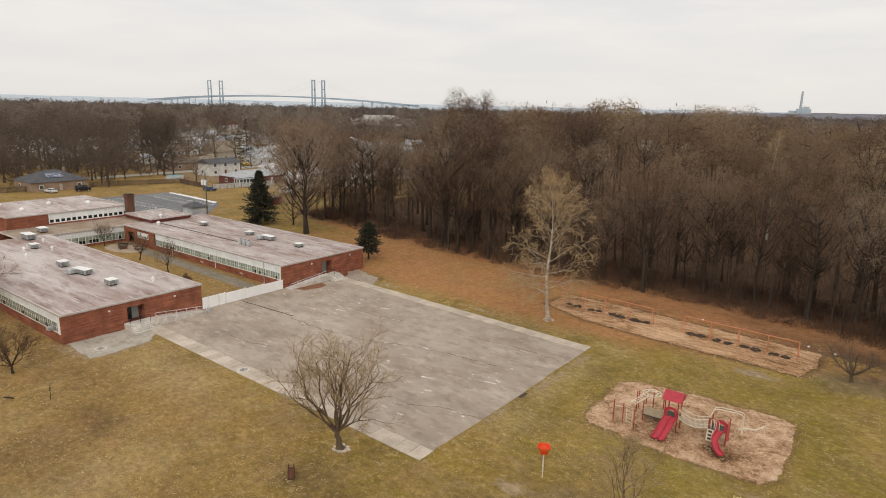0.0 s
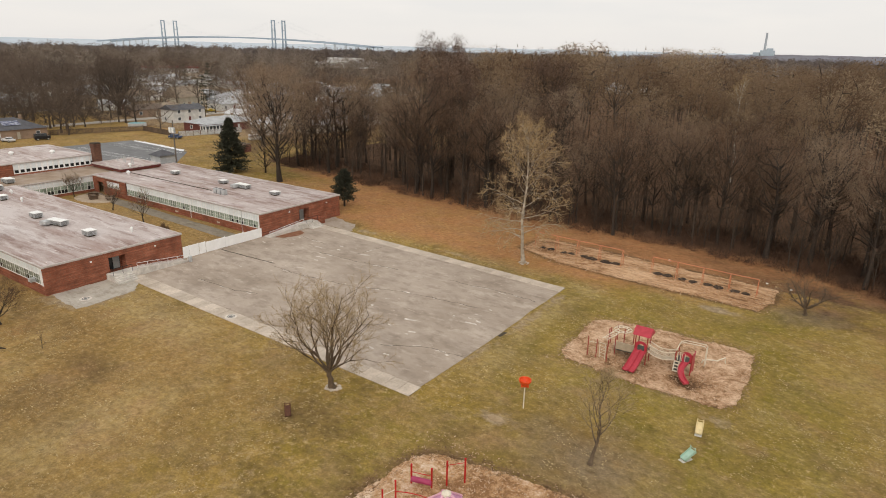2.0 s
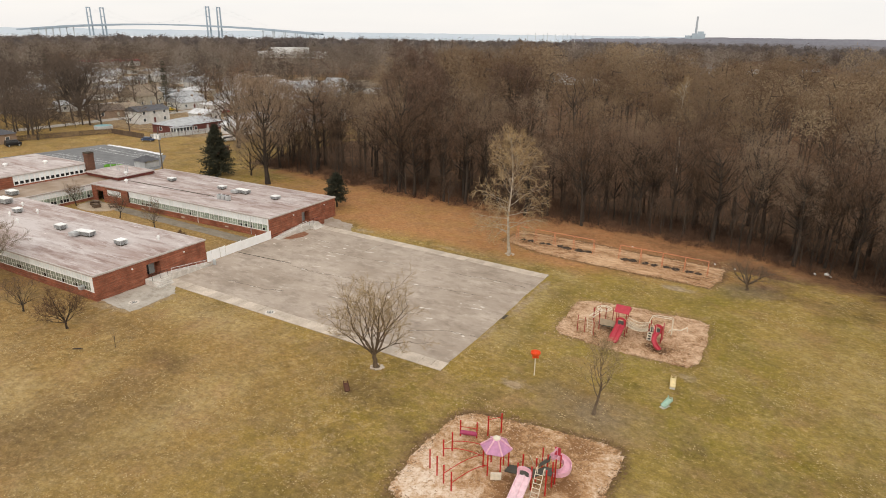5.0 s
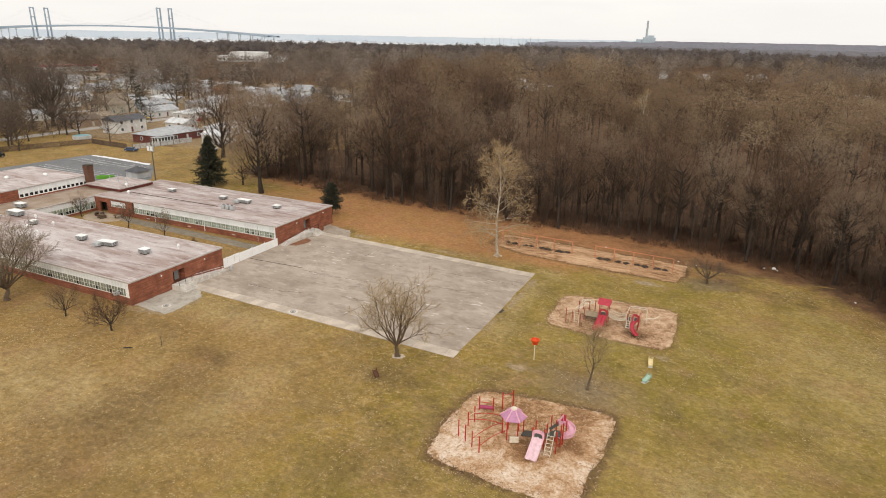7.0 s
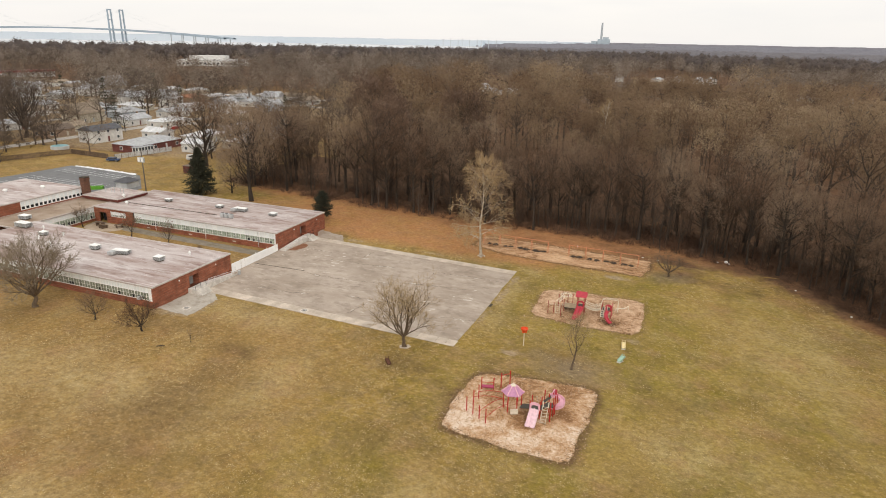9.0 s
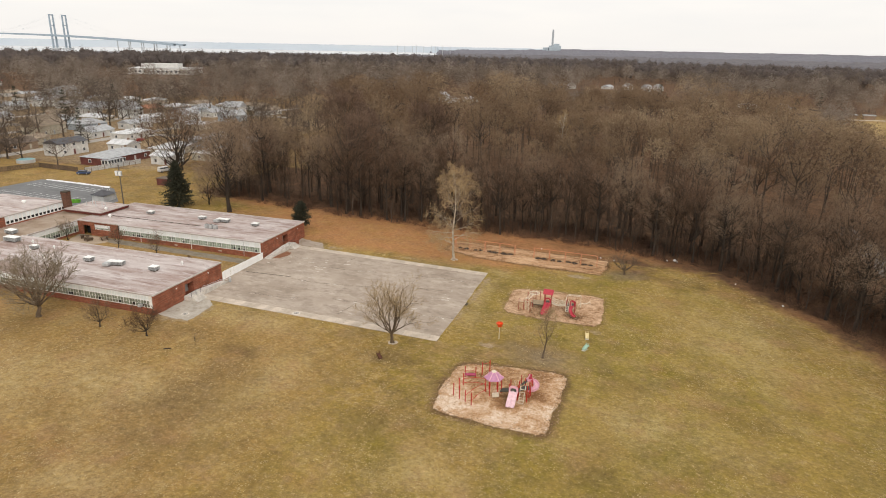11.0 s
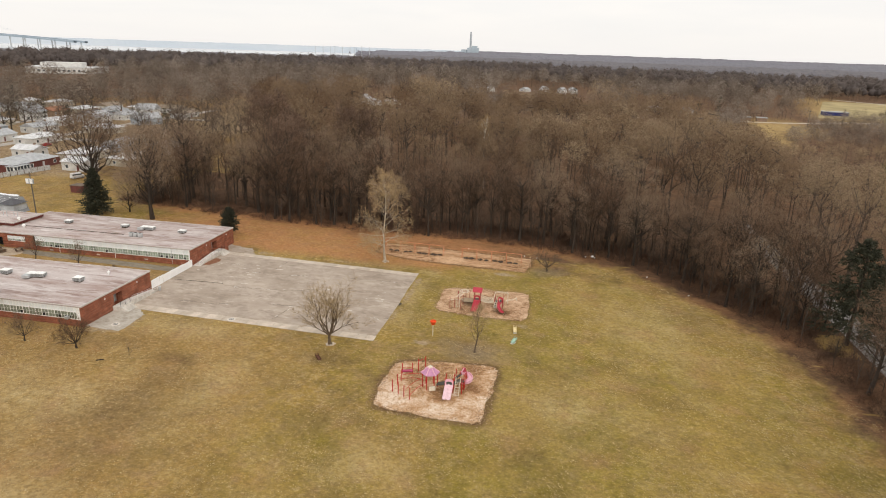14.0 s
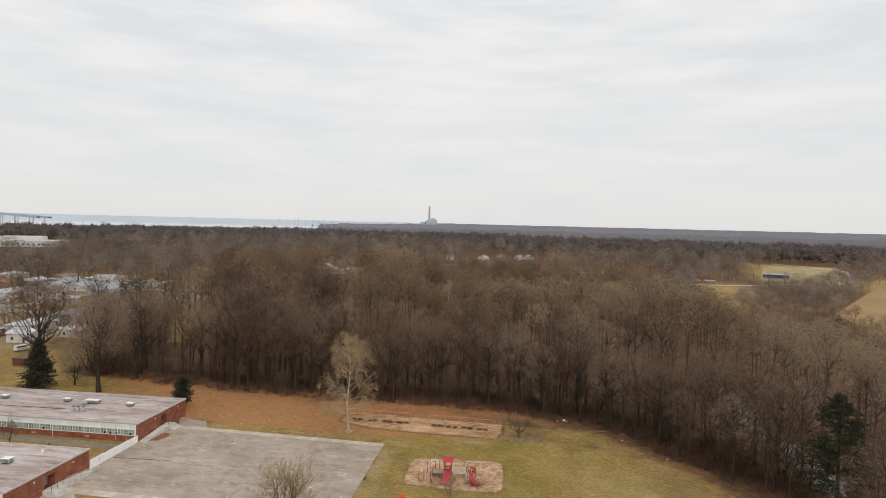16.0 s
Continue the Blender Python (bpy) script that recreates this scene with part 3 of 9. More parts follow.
def asphalt_material(name, base, light, dark, zoom=1.0, even=False, grain=(1, 1)):
    m = bpy.data.materials.new(name)
    m.use_nodes = True
    nt = m.node_tree
    N, L = nt.nodes.new, nt.links.new
    b = nt.nodes["Principled BSDF"]
    b.inputs["Roughness"].default_value, b.inputs["Specular IOR Level"].default_value = 0.8, 0.25
    geo = N("ShaderNodeNewGeometry")
    col = None
    for k, (scale, lo, hi, c, amount, stretch) in enumerate(((0.09, 0.4, 0.62, light, 0.7, (0.8, 1.2, 1)), (0.32, 0.5, 0.68, dark, 0.65, (0.8, 1.15, 1)), (0.22, 0.58, 0.66, light, 0.75, (0.6, 1.3, 1)), (1.3, 0.62, 0.7, tuple(min(1, v * 1.35) for v in light), 0.65, (0.5, 1.2, 1)), (3.5, 0.58, 0.7, dark, 0.45, (1, 1, 1)), (0.55, 0.54, 0.62, dark, 0.45, (0.7, 1.2, 1)), (0.75, 0.55, 0.62, light, 0.5, (0.6, 1.2, 1)))):
        mp, n, r, x = N("ShaderNodeMapping"), N("ShaderNodeTexNoise"), N("ShaderNodeMapRange"), N("ShaderNodeMixRGB")
        mp.inputs["Scale"].default_value, mp.inputs["Location"].default_value = (1, 1, 1) if even else (stretch[0] * grain[0], stretch[1] * grain[1], 1), (17.0 * k, 5.0 * k, 0)
        L(geo.outputs["Position"], mp.inputs[0])
        L(mp.outputs[0], n.inputs["Vector"])
        n.inputs["Scale"].default_value, n.inputs["Detail"].default_value, n.inputs["Roughness"].default_value = scale * zoom, 8, 0.68
        r.inputs[1].default_value, r.inputs[2].default_value, r.inputs[4].default_value = lo, hi, amount
        L(n.outputs[0], r.inputs[0])
        L(r.outputs[0], x.inputs[0])
        if col is None:
            x.inputs[1].default_value = (*base, 1)
        else:
            L(col, x.inputs[1])
        x.inputs[2].default_value = (*c, 1)
        col = x.outputs[0]
    L(col, b.inputs["Base Color"])
    n = N("ShaderNodeTexNoise")
    n.inputs["Scale"].default_value, n.inputs["Detail"].default_value = 14, 5
    L(geo.outputs["Position"], n.inputs["Vector"])
    bp = N("ShaderNodeBump")
    bp.inputs["Strength"].default_value, bp.inputs["Distance"].default_value = 0.35, 0.02
    L(n.outputs[0], bp.inputs["Height"])
    L(bp.outputs[0], b.inputs["Normal"])
    return m


M_ROOF = asphalt_material("stained_roof_membrane", (0.355, 0.262, 0.232), (0.66, 0.615, 0.60), (0.165, 0.078, 0.055), grain=(0.45, 1.3))
M_ASPHALT = asphalt_material("weathered_asphalt", (0.345, 0.278, 0.22), (0.51, 0.43, 0.36), (0.235, 0.186, 0.145))
M_LOT = asphalt_material("dark_asphalt", (0.165, 0.167, 0.17), (0.22, 0.222, 0.225), (0.12, 0.121, 0.123))
M_CRACK = material("open_joint", (0.055, 0.045, 0.035), (0.09, 0.07, 0.045), scale=0.6, rough=0.95)
M_WEAR = material("pale_worn_patch", (0.70, 0.65, 0.58), (0.54, 0.48, 0.42), scale=0.6, rough=0.9, detail=8)


def strip(name, pts, w, lift, mat, parent=None, seed=0.0, jitter=0.12):
    """A flat ribbon of uneven width on the ground, with a little thickness."""
    bm = bmesh.new()
    rows = []
    for (x0, y0), (x1, y1) in zip(pts, pts[1:]):
        n = max(2, int(math.hypot(x1 - x0, y1 - y0) / 0.6))
        for k in range(n + 1):
            x, y = x0 + (x1 - x0) * k / n, y0 + (y1 - y0) * k / n
            d = Vector((y0 - y1, x1 - x0)).normalized()
            o = jitter * noise.noise((x * 0.9, y * 0.9, seed))
            h = w * (0.6 + 0.5 * abs(noise.noise((x * 1.7, y * 1.7, seed + 4))))
            a, c = (x + d.x * (o + h), y + d.y * (o + h)), (x + d.x * (o - h), y + d.y * (o - h))
            rows.append((bm.verts.new((*a, G(*a) + lift)), bm.verts.new((*c, G(*c) + lift))))
    for (a, c), (d, e) in zip(rows, rows[1:]):
        bm.faces.new((a, c, e, d))
    bmesh.ops.recalc_face_normals(bm, faces=bm.faces)
    for f in bm.faces:
        if f.normal.z < 0:
            f.normal_flip()
    return part(name, bm, mat, parent)


def build_pad():
    rng = random.Random(5)
    pad = tagged(sheet("asphalt_pad", [(-0.15, 1.6), (0.0, 9), (0.1, 17), (-0.1, 25), (0.0, 33.3), (-48.45, 33.3), (-48.45, 1.6)], 0.03, 0.25, M_ASPHALT, step=1.2, wobble=0.16), "grey weathered asphalt play pad with cracks and pale wear", "playground pad", kind="structure")
    for k, pts in enumerate(([(-47.9, 15.1), (-37.1, 16.1)],)):
        strip("crack", pts, 0.16, 0.036, M_CRACK, pad, seed=k)
    thin = [[(-36.5, 15.3), (-32, 15.2), (-27.5, 15.8), (-22, 16.9), (-17, 19.4), (-12.9, 20.3), (-6, 21.5)], [(-40, 5.5), (-33, 6.0), (-30, 7.2)], [(-36, 24), (-29, 24.6), (-22, 26)], [(-24, 9), (-17, 9.6), (-12, 11.5)], [(-14, 27), (-7, 28.2), (-1, 28)], [(-44, 28), (-38, 27.5)], [(-9, 6), (-5, 8.5), (0, 9.5)], [(-20, 3), (-19, 9)], [(-31, 27), (-30.4, 33)]]
    for k, pts in enumerate(thin):
        strip("crack", pts, 0.05, 0.036, M_CRACK, pad, seed=k * 3.1, jitter=0.35)
        for (x0, y0), (x1, y1) in zip(pts, pts[1:]):
            for _ in range(2):
                t = rng.uniform(0.05, 0.75)
                u = t + rng.uniform(0.08, 0.22)
                o = rng.uniform(-0.3, 0.3)
                strip("worn_patch", [(x0 + (x1 - x0) * t, y0 + (y1 - y0) * t + o), (x0 + (x1 - x0) * u, y0 + (y1 - y0) * u + o)], rng.uniform(0.05, 0.13), 0.0345, M_WEAR, pad, seed=t * 9, jitter=0.35)
    for k in range(12):
        x, y = rng.uniform(-46, -2), rng.uniform(3, 32)
        a, n = rng.uniform(-0.3, 0.5), rng.uniform(0.4, 1.9)
        strip("worn_patch", [(x, y), (x + n * math.cos(a), y + n * math.sin(a))], rng.uniform(0.06, 0.28), 0.0345, M_WEAR, pad, seed=k * 1.7, jitter=0.3)
    for k in range(30):
        x, y = (-40 + rng.gauss(0, 5), 24 + rng.gauss(0, 4)) if k < 16 else (-8 + rng.gauss(0, 4), 12 + rng.gauss(0, 7))
        if -47 < x < -1 and 3 < y < 32:
            a, n = rng.uniform(-0.4, 0.6), rng.uniform(0.2, 0.9)
            strip("worn_patch", [(x, y), (x + n * math.cos(a), y + n * math.sin(a))], rng.uniform(0.05, 0.2), 0.0345, M_WEAR, pad, seed=k * 2.3, jitter=0.25)
    dark = [(0.35, 16.1), (0.35, 17.6)]
    strip("sunken_edge", dark, 0.3, 0.02, M_CRACK, pad, seed=2)

    def walkway(name, y0, y1, x0, x1, label):
        w = tagged(sheet(name, [(x1, y0 + 0.05), (x1, y1 - 0.05), (x0, y1 - 0.05), (x0, y0 + 0.05)], 0.02, 0.2, M_CRACK), label, "pavement", kind="structure")
        n = int((x1 - x0) / 1.55)
        for k in range(n):
            xa, xb = x1 - (x1 - x0) * k / n, x1 - (x1 - x0) * (k + 1) / n
            bm = bmesh.new()
            lift = rng.uniform(0.045, 0.075)
            tilt = rng.uniform(-0.012, 0.012)
            top = [bm.verts.new((x, y, G(x, y) + lift + (tilt if x == xa else 0))) for x, y in ((xa - 0.02, y0), (xa - 0.02, y1), (xb + 0.02, y1), (xb + 0.02, y0))]
            low = [bm.verts.new(v.co - Vector((0, 0, 0.12))) for v in top]
            bm.faces.new(top)
            for i in range(4):
                bm.faces.new((top[i], low[i], low[(i + 1) % 4], top[(i + 1) % 4]))
            bmesh.ops.recalc_face_normals(bm, faces=bm.faces)
            part("paving_slab", bm, M_CONC, w)
        return w

    walkway("pavement_near", -0.4, 1.58, -47.3, 0.0, "pale concrete slab path along the asphalt pad")
    walkway("pavement_far", 33.32, 35.25, -46.2, 0.0, "pale concrete slab path on the pad's wood side")
    tagged(sheet("apron_near", [(-48.4, -9.2), (-42.1, -9.3), (-42.3, -2.1), (-44.5, -0.42), (-48.4, -0.42)], 0.035, 0.2, asphalt_material("stained_concrete", (0.40, 0.355, 0.30), (0.52, 0.475, 0.41), (0.24, 0.20, 0.155), 2.0), step=0.5, wobble=0.55), "grey concrete apron by the school steps", "pavement", kind="structure")
    tagged(sheet("apron_far", [(-48.4, 34.5), (-46.25, 35.3), (-39.5, 35.3), (-42.0, 38.6), (-48.4, 40.4)], 0.03, 0.2, asphalt_material("broken_grey_concrete", (0.34, 0.275, 0.22), (0.44, 0.38, 0.32), (0.24, 0.17, 0.11), 2.4), step=0.5, wobble=0.9), "grey broken concrete apron behind the school", "pavement", kind="structure")
    tagged(sheet("mulch_bed", [(-47.4, 24.6), (-45.6, 25.3), (-44.6, 27.6), (-45.0, 29.6), (-46.4, 30.0), (-46.8, 27.4)], 0.06, 0.1, material("rusty_earth", (0.21, 0.085, 0.045), (0.27, 0.13, 0.075), scale=0.6, rough=0.95), step=0.5, wobble=0.2), "small rusty-brown earth bed on the pad by the ramp", "flower bed")
    cover = lathe("manhole_cover", [(0.44, 0.0), (0.44, 0.03), (0.34, 0.04), (0.33, 0.02), (0.05, 0.025)], M_SHADOWED, sides=20)
    lathe("pale_collar", [(0.45, 0.0), (0.72, 0.0), (0.70, 0.014), (0.45, 0.022)], M_WEAR, cover, 20)
    cover.location = (-26.8, 0.5, G(-26.8, 0.5) + 0.07)
    tagged(cover, "round grey metal cover in the concrete path", "manhole cover")
    c2 = copy_thing(cover, Matrix.Translation((-44.3, -7.2, G(-44.3, -7.2) + 0.035)))
    tagged(c2, "round grey metal cover in the school apron", "manhole cover")


build_pad()

# ---- school ----
RT = 4.9


def wall_box(name, x0, x1, y0, y1, z0, z1, parent, mat=None):
    return box(name, x0, x1, y0, y1, z0, z1, mat or M_BRICK, parent)


UNIT = {}


def unit_mesh(key, fn):
    """Mesh data made once and shared by alike parts."""
    if key not in UNIT:
        bm = bmesh.new()
        fn(bm)
        me = bpy.data.meshes.new(key[0] if isinstance(key, tuple) else key)
        bm.to_mesh(me)
        bm.free()
        UNIT[key] = me
    return UNIT[key]


def window_row(parent, origin, along, n, w, z_low, z_mid, z_top, dark, rng, sage=True, glass=None):
    """Window units side by side on a wall: white frame, upper white panel, lower row of two panes each.
    origin: plan point where the row starts; along: unit direction; the outside is to its right."""
    ang = math.atan2(along[1], along[0])
    h1, h2 = z_mid - z_low, z_top - z_mid
    key = (round(w, 3), round(h1, 2), round(h2, 2), glass is None)

    def frame_bm(bm):
        add_lattice(bm, [0, 0.05, w / 2 - 0.016, w / 2 + 0.016, w - 0.05, w], [-0.08, 0.04, h1 / 2 - 0.014, h1 / 2 + 0.014, h1 - 0.035, h1 + 0.035, h1 + h2 - 0.05, h1 + h2], lambda i, j: i in (0, 2, 4) or j in (0, 2, 4, 6), -0.042, 0.02)

    fr = unit_mesh(("window_frame", *key), frame_bm)
    up = unit_mesh(("upper_panel", *key), lambda bm: add_box(bm, 0.06, w - 0.06, -0.02, 0.0, h1 + 0.04, h1 + h2 - 0.07))
    lo = unit_mesh(("pane", *key), lambda bm: add_box(bm, 0.0, w / 2 - 0.09, -0.03, 0.0, 0.06, h1 - 0.04))
    # black plate over a pane stands for the unlit room behind an open hopper
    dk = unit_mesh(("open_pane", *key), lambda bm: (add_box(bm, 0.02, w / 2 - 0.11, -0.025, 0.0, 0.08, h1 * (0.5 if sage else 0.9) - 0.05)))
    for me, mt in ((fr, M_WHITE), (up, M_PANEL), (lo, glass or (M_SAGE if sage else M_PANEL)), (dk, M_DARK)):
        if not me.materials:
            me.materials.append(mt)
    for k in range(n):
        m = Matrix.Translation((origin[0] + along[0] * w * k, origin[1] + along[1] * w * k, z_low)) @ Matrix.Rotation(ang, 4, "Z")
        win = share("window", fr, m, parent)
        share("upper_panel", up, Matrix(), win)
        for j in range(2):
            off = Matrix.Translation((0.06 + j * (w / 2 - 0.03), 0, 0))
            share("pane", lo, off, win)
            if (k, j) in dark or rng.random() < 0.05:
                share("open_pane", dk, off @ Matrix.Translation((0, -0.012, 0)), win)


def hall_windows(parent, x, y, n, w, z0, z1):
    """High windows facing +x: white boarding with one dark pane low in each bay."""
    h = z1 - z0
    fr = unit_mesh("hall_window", lambda bm: add_lattice(bm, [0, 0.17, w - 0.17, w], [0, 0.16, 0.78, h - 0.06, h], lambda i, j: not (i == 1 and j in (1, 2)), -0.07, 0.02))
    up = unit_mesh("hall_board", lambda bm: (add_box(bm, 0.17, w - 0.17, -0.05, 0.0, 0.84, h - 0.06), add_box(bm, 0.17, w - 0.17, -0.065, 0.0, 0.78, 0.84)))
    pane = unit_mesh("hall_pane", lambda bm: add_box(bm, 0.17, w - 0.17, -0.03, 0.0, 0.16, 0.78))
    for me, mt in ((fr, M_WHITE), (up, M_PANEL), (pane, M_DARK)):
        me.materials.append(mt)
    for k in range(n):
        win = share("window", fr, Matrix.Translation((x, y + w * k, z0)) @ Matrix.Rotation(math.pi / 2, 4, "Z"), parent)
        share("upper_panel", up, Matrix(), win)
        share("pane", pane, Matrix(), win)


def roof_slab(parent, x0, x1, y0, y1, z, mat, over=0.12):
    r = box("roof", x0 - over + 0.1, x1 + over - 0.1, y0 - over + 0.1, y1 + over - 0.1, z - 0.14, z - 0.02, mat, parent)
    bm = bmesh.new()
    for a in ((x0 - over, x1 + over, y0 - over, y0 - over + 0.22), (x0 - over, x1 + over, y1 + over - 0.22, y1 + over), (x0 - over, x0 - over + 0.22, y0 - over + 0.22, y1 + over - 0.22), (x1 + over - 0.22, x1 + over, y0 - over + 0.22, y1 + over - 0.22)):
        add_box(bm, *a, z - 0.2, z + 0.03)
    part("roof_trim", bm, M_TRIM, r)
    return r


def entrance(parent, y, side, zs):
    """Recessed door, landing, steps and a ramp along the end wall. side: +1 if the ramp runs towards +y."""
    x = -48.5
    land = box("landing", x + 0.01, x + 1.7, y - 1.7, y + 1.7, zs - 1.2, zs, M_STEP, parent, 0.02)
    steps = bmesh.new()
    for k in range(4):
        z = zs - 0.17 * (k + 1)
        a, b = (y - 1.7, y + 0.9) if side > 0 else (y - 0.9, y + 1.7)
        add_box(steps, x + 1.7 + 0.32 * k, x + 1.7 + 0.32 * (k + 1), a, b, z - 1.0, z, 0.0)
    part("steps", steps, M_STEP, land)
    bm = bmesh.new()
    y0, y1 = y + side * 1.7, y + side * 9.2
    z1 = G(x, y1) + 0.06
    v = [bm.verts.new(p) for p in ((x + 0.01, y0, zs - 0.02), (x + 1.5, y0, zs - 0.02), (x + 1.5, y1, z1), (x + 0.01, y1, z1), (x + 0.01, y0, z1 - 0.8), (x + 1.5, y0, z1 - 0.8), (x + 1.5, y1, z1 - 0.8), (x + 0.01, y1, z1 - 0.8))]
    for f in ((0, 1, 2, 3), (4, 7, 6, 5), (0, 4, 5, 1), (1, 5, 6, 2), (2, 6, 7, 3), (3, 7, 4, 0)):
        bm.faces.new([v[i] for i in f])
    bmesh.ops.recalc_face_normals(bm, faces=bm.faces)
    ramp = part("ramp", bm, M_STEP, land)
    bm = bmesh.new()
    v = [bm.verts.new(p) for p in ((x + 1.5, y0, zs + 0.12), (x + 1.68, y0, zs + 0.12), (x + 1.68, y1, z1 + 0.14), (x + 1.5, y1, z1 + 0.14), (x + 1.5, y0, z1 - 0.8), (x + 1.68, y0, z1 - 0.8), (x + 1.68, y1, z1 - 0.8), (x + 1.5, y1, z1 - 0.8))]
    for f in ((0, 1, 2, 3), (4, 7, 6, 5), (0, 4, 5, 1), (1, 5, 6, 2), (2, 6, 7, 3), (3, 7, 4, 0)):
        bm.faces.new([v[i] for i in f])
    bmesh.ops.recalc_face_normals(bm, faces=bm.faces)
    part("ramp_kerb", bm, M_STEP, land)
    for k in range(3):
        yy = y - side * (1.6 - 1.3 * k)
        tube("rail_post", [(x + 1.62, yy, zs - 0.1), (x + 1.62, yy, zs + 0.95)], 0.03, M_DARK, land, 6)
    tube("hand_rail", [(x + 1.62, y - side * 1.6, zs + 0.95), (x + 1.62, y + side * 1.0, zs + 0.95)], 0.035, M_DARK, land, 6)
    # pale rail down the ramp's outer side
    ends = [Vector((x + 1.6, y0, zs + 0.12)), Vector((x + 1.6, y1, z1 + 0.14))]
    for k in range(6):
        q = ends[0].lerp(ends[1], k / 5.0)
        tube("ramp_post", [q, q + Vector((0, 0, 0.8))], 0.025, M_WHITE, land, 6)
    for h in (0.42, 0.8):
        tube("ramp_rail", [v + Vector((0, 0, h)) for v in ends], 0.028, M_WHITE, land, 6)
    door = box("door", x - 1.2, x - 1.12, y - 0.9, y + 0.9, zs + 0.02, zs + 2.05, M_DARK, parent)
    box("door_frame", x - 1.11, x - 1.06, y - 0.98, y - 0.8, zs + 0.02, zs + 2.1, M_WHITE, door)
    box("door_leaf", x - 1.115, x - 1.08, y - 0.06, y + 0.84, zs + 0.03, zs + 2.0, material("grey_door_paint", (0.33, 0.34, 0.33), rough=0.5), door)
    return land


def wing(name, y0, y1, label, door_y, side):
    root = empty(name, Matrix(), label, "school building")
    xe, xw = -48.5, -100.0
    t = 0.3
    zb = 0.4
    # end wall with the door recess
    d0, d1 = door_y - 1.15, door_y + 1.15
    bm = bmesh.new()
    add_box(bm, xe - t, xe, y0, d0, zb, RT - 0.2)
    add_box(bm, xe - t, xe, d1, y1, zb, RT - 0.2)
    add_box(bm, xe - t, xe, d0, d1, zb + 3.55, RT - 0.2)
    add_box(bm, xe - 1.4, xe - t, d0 - 0.25, d0, zb, RT - 0.25)
    add_box(bm, xe - 1.4, xe - t, d1, d1 + 0.25, zb, RT - 0.25)
    add_box(bm, xe - 1.4, xe - 1.2, d0, d1, zb, RT - 0.25)
    part("end_wall", bm, M_BRICK, root)
    box("soldier_course", xe + 0.002, xe + 0.02, (d1 if side > 0 else y0 + 0.1), (y1 - 0.1 if side > 0 else d0), 1.55, 1.68, material("dark_brick_course", (0.12, 0.035, 0.022), rough=0.9), root)
    for yy in (d0 - 2.4, d1 + 4.2):
        lamp = box("wall_lamp", xe, xe + 0.16, yy, yy + 0.22, 3.95, 4.15, M_WHITE, root, 0.03)
    roof_slab(root, xw, xe, y0, y1, RT, M_ROOF)
    return root, xe, xw, t, zb


def roof_unit(x, y, z, sx, sy, sz, rot=0.0, label="pale metal rooftop air unit"):
    ob = empty("roof_unit", pose(x, y, z, 0, 0, rot), label, "roof unit", "units on the school roofs")
    # curb and casing are coloured dark for shade below the unit and between louvres
    box("curb", -sx * 0.4, sx * 0.4, -sy * 0.4, sy * 0.4, -0.05, 0.22, M_CRACK, ob)
    casing = box("casing", -sx / 2 + 0.1, sx / 2 - 0.1, -sy / 2 + 0.1, sy / 2 - 0.1, 0.2, sz, M_SHADOWED, ob)
    n = max(3, int((sz - 0.22) / 0.13))
    for k in range(n):
        z0 = 0.22 + k * (sz - 0.22) / n
        box("louvre", -sx / 2, sx / 2, -sy / 2, sy / 2, z0, z0 + 0.055, M_METAL, casing)
    bm = bmesh.new()
    for i in (-1, 1):
        for j in (-1, 1):
            add_box(bm, i * sx / 2 - 0.05, i * sx / 2 + 0.05, j * sy / 2 - 0.05, j * sy / 2 + 0.05, 0.2, sz)
    part("corner_posts", bm, M_METAL, casing)
    box("lid", -sx / 2 - 0.07, sx / 2 + 0.07, -sy / 2 - 0.07, sy / 2 + 0.07, sz, sz + 0.07, M_WHITE, ob, 0.02)
    return ob


def roof_dome(x, y, z, r=0.45):
    ob = lathe("roof_ventilator", [(r * 0.55, -0.1), (r * 0.55, 0.35), (r, 0.38), (r * 1.02, 0.5), (r * 0.75, 0.7), (r * 0.3, 0.82)], M_WHITE, sides=14)
    ob.location = (x, y, z)
    return tagged(ob, "white mushroom-shaped roof ventilator", "roof vent", "ventilators on the school roofs")


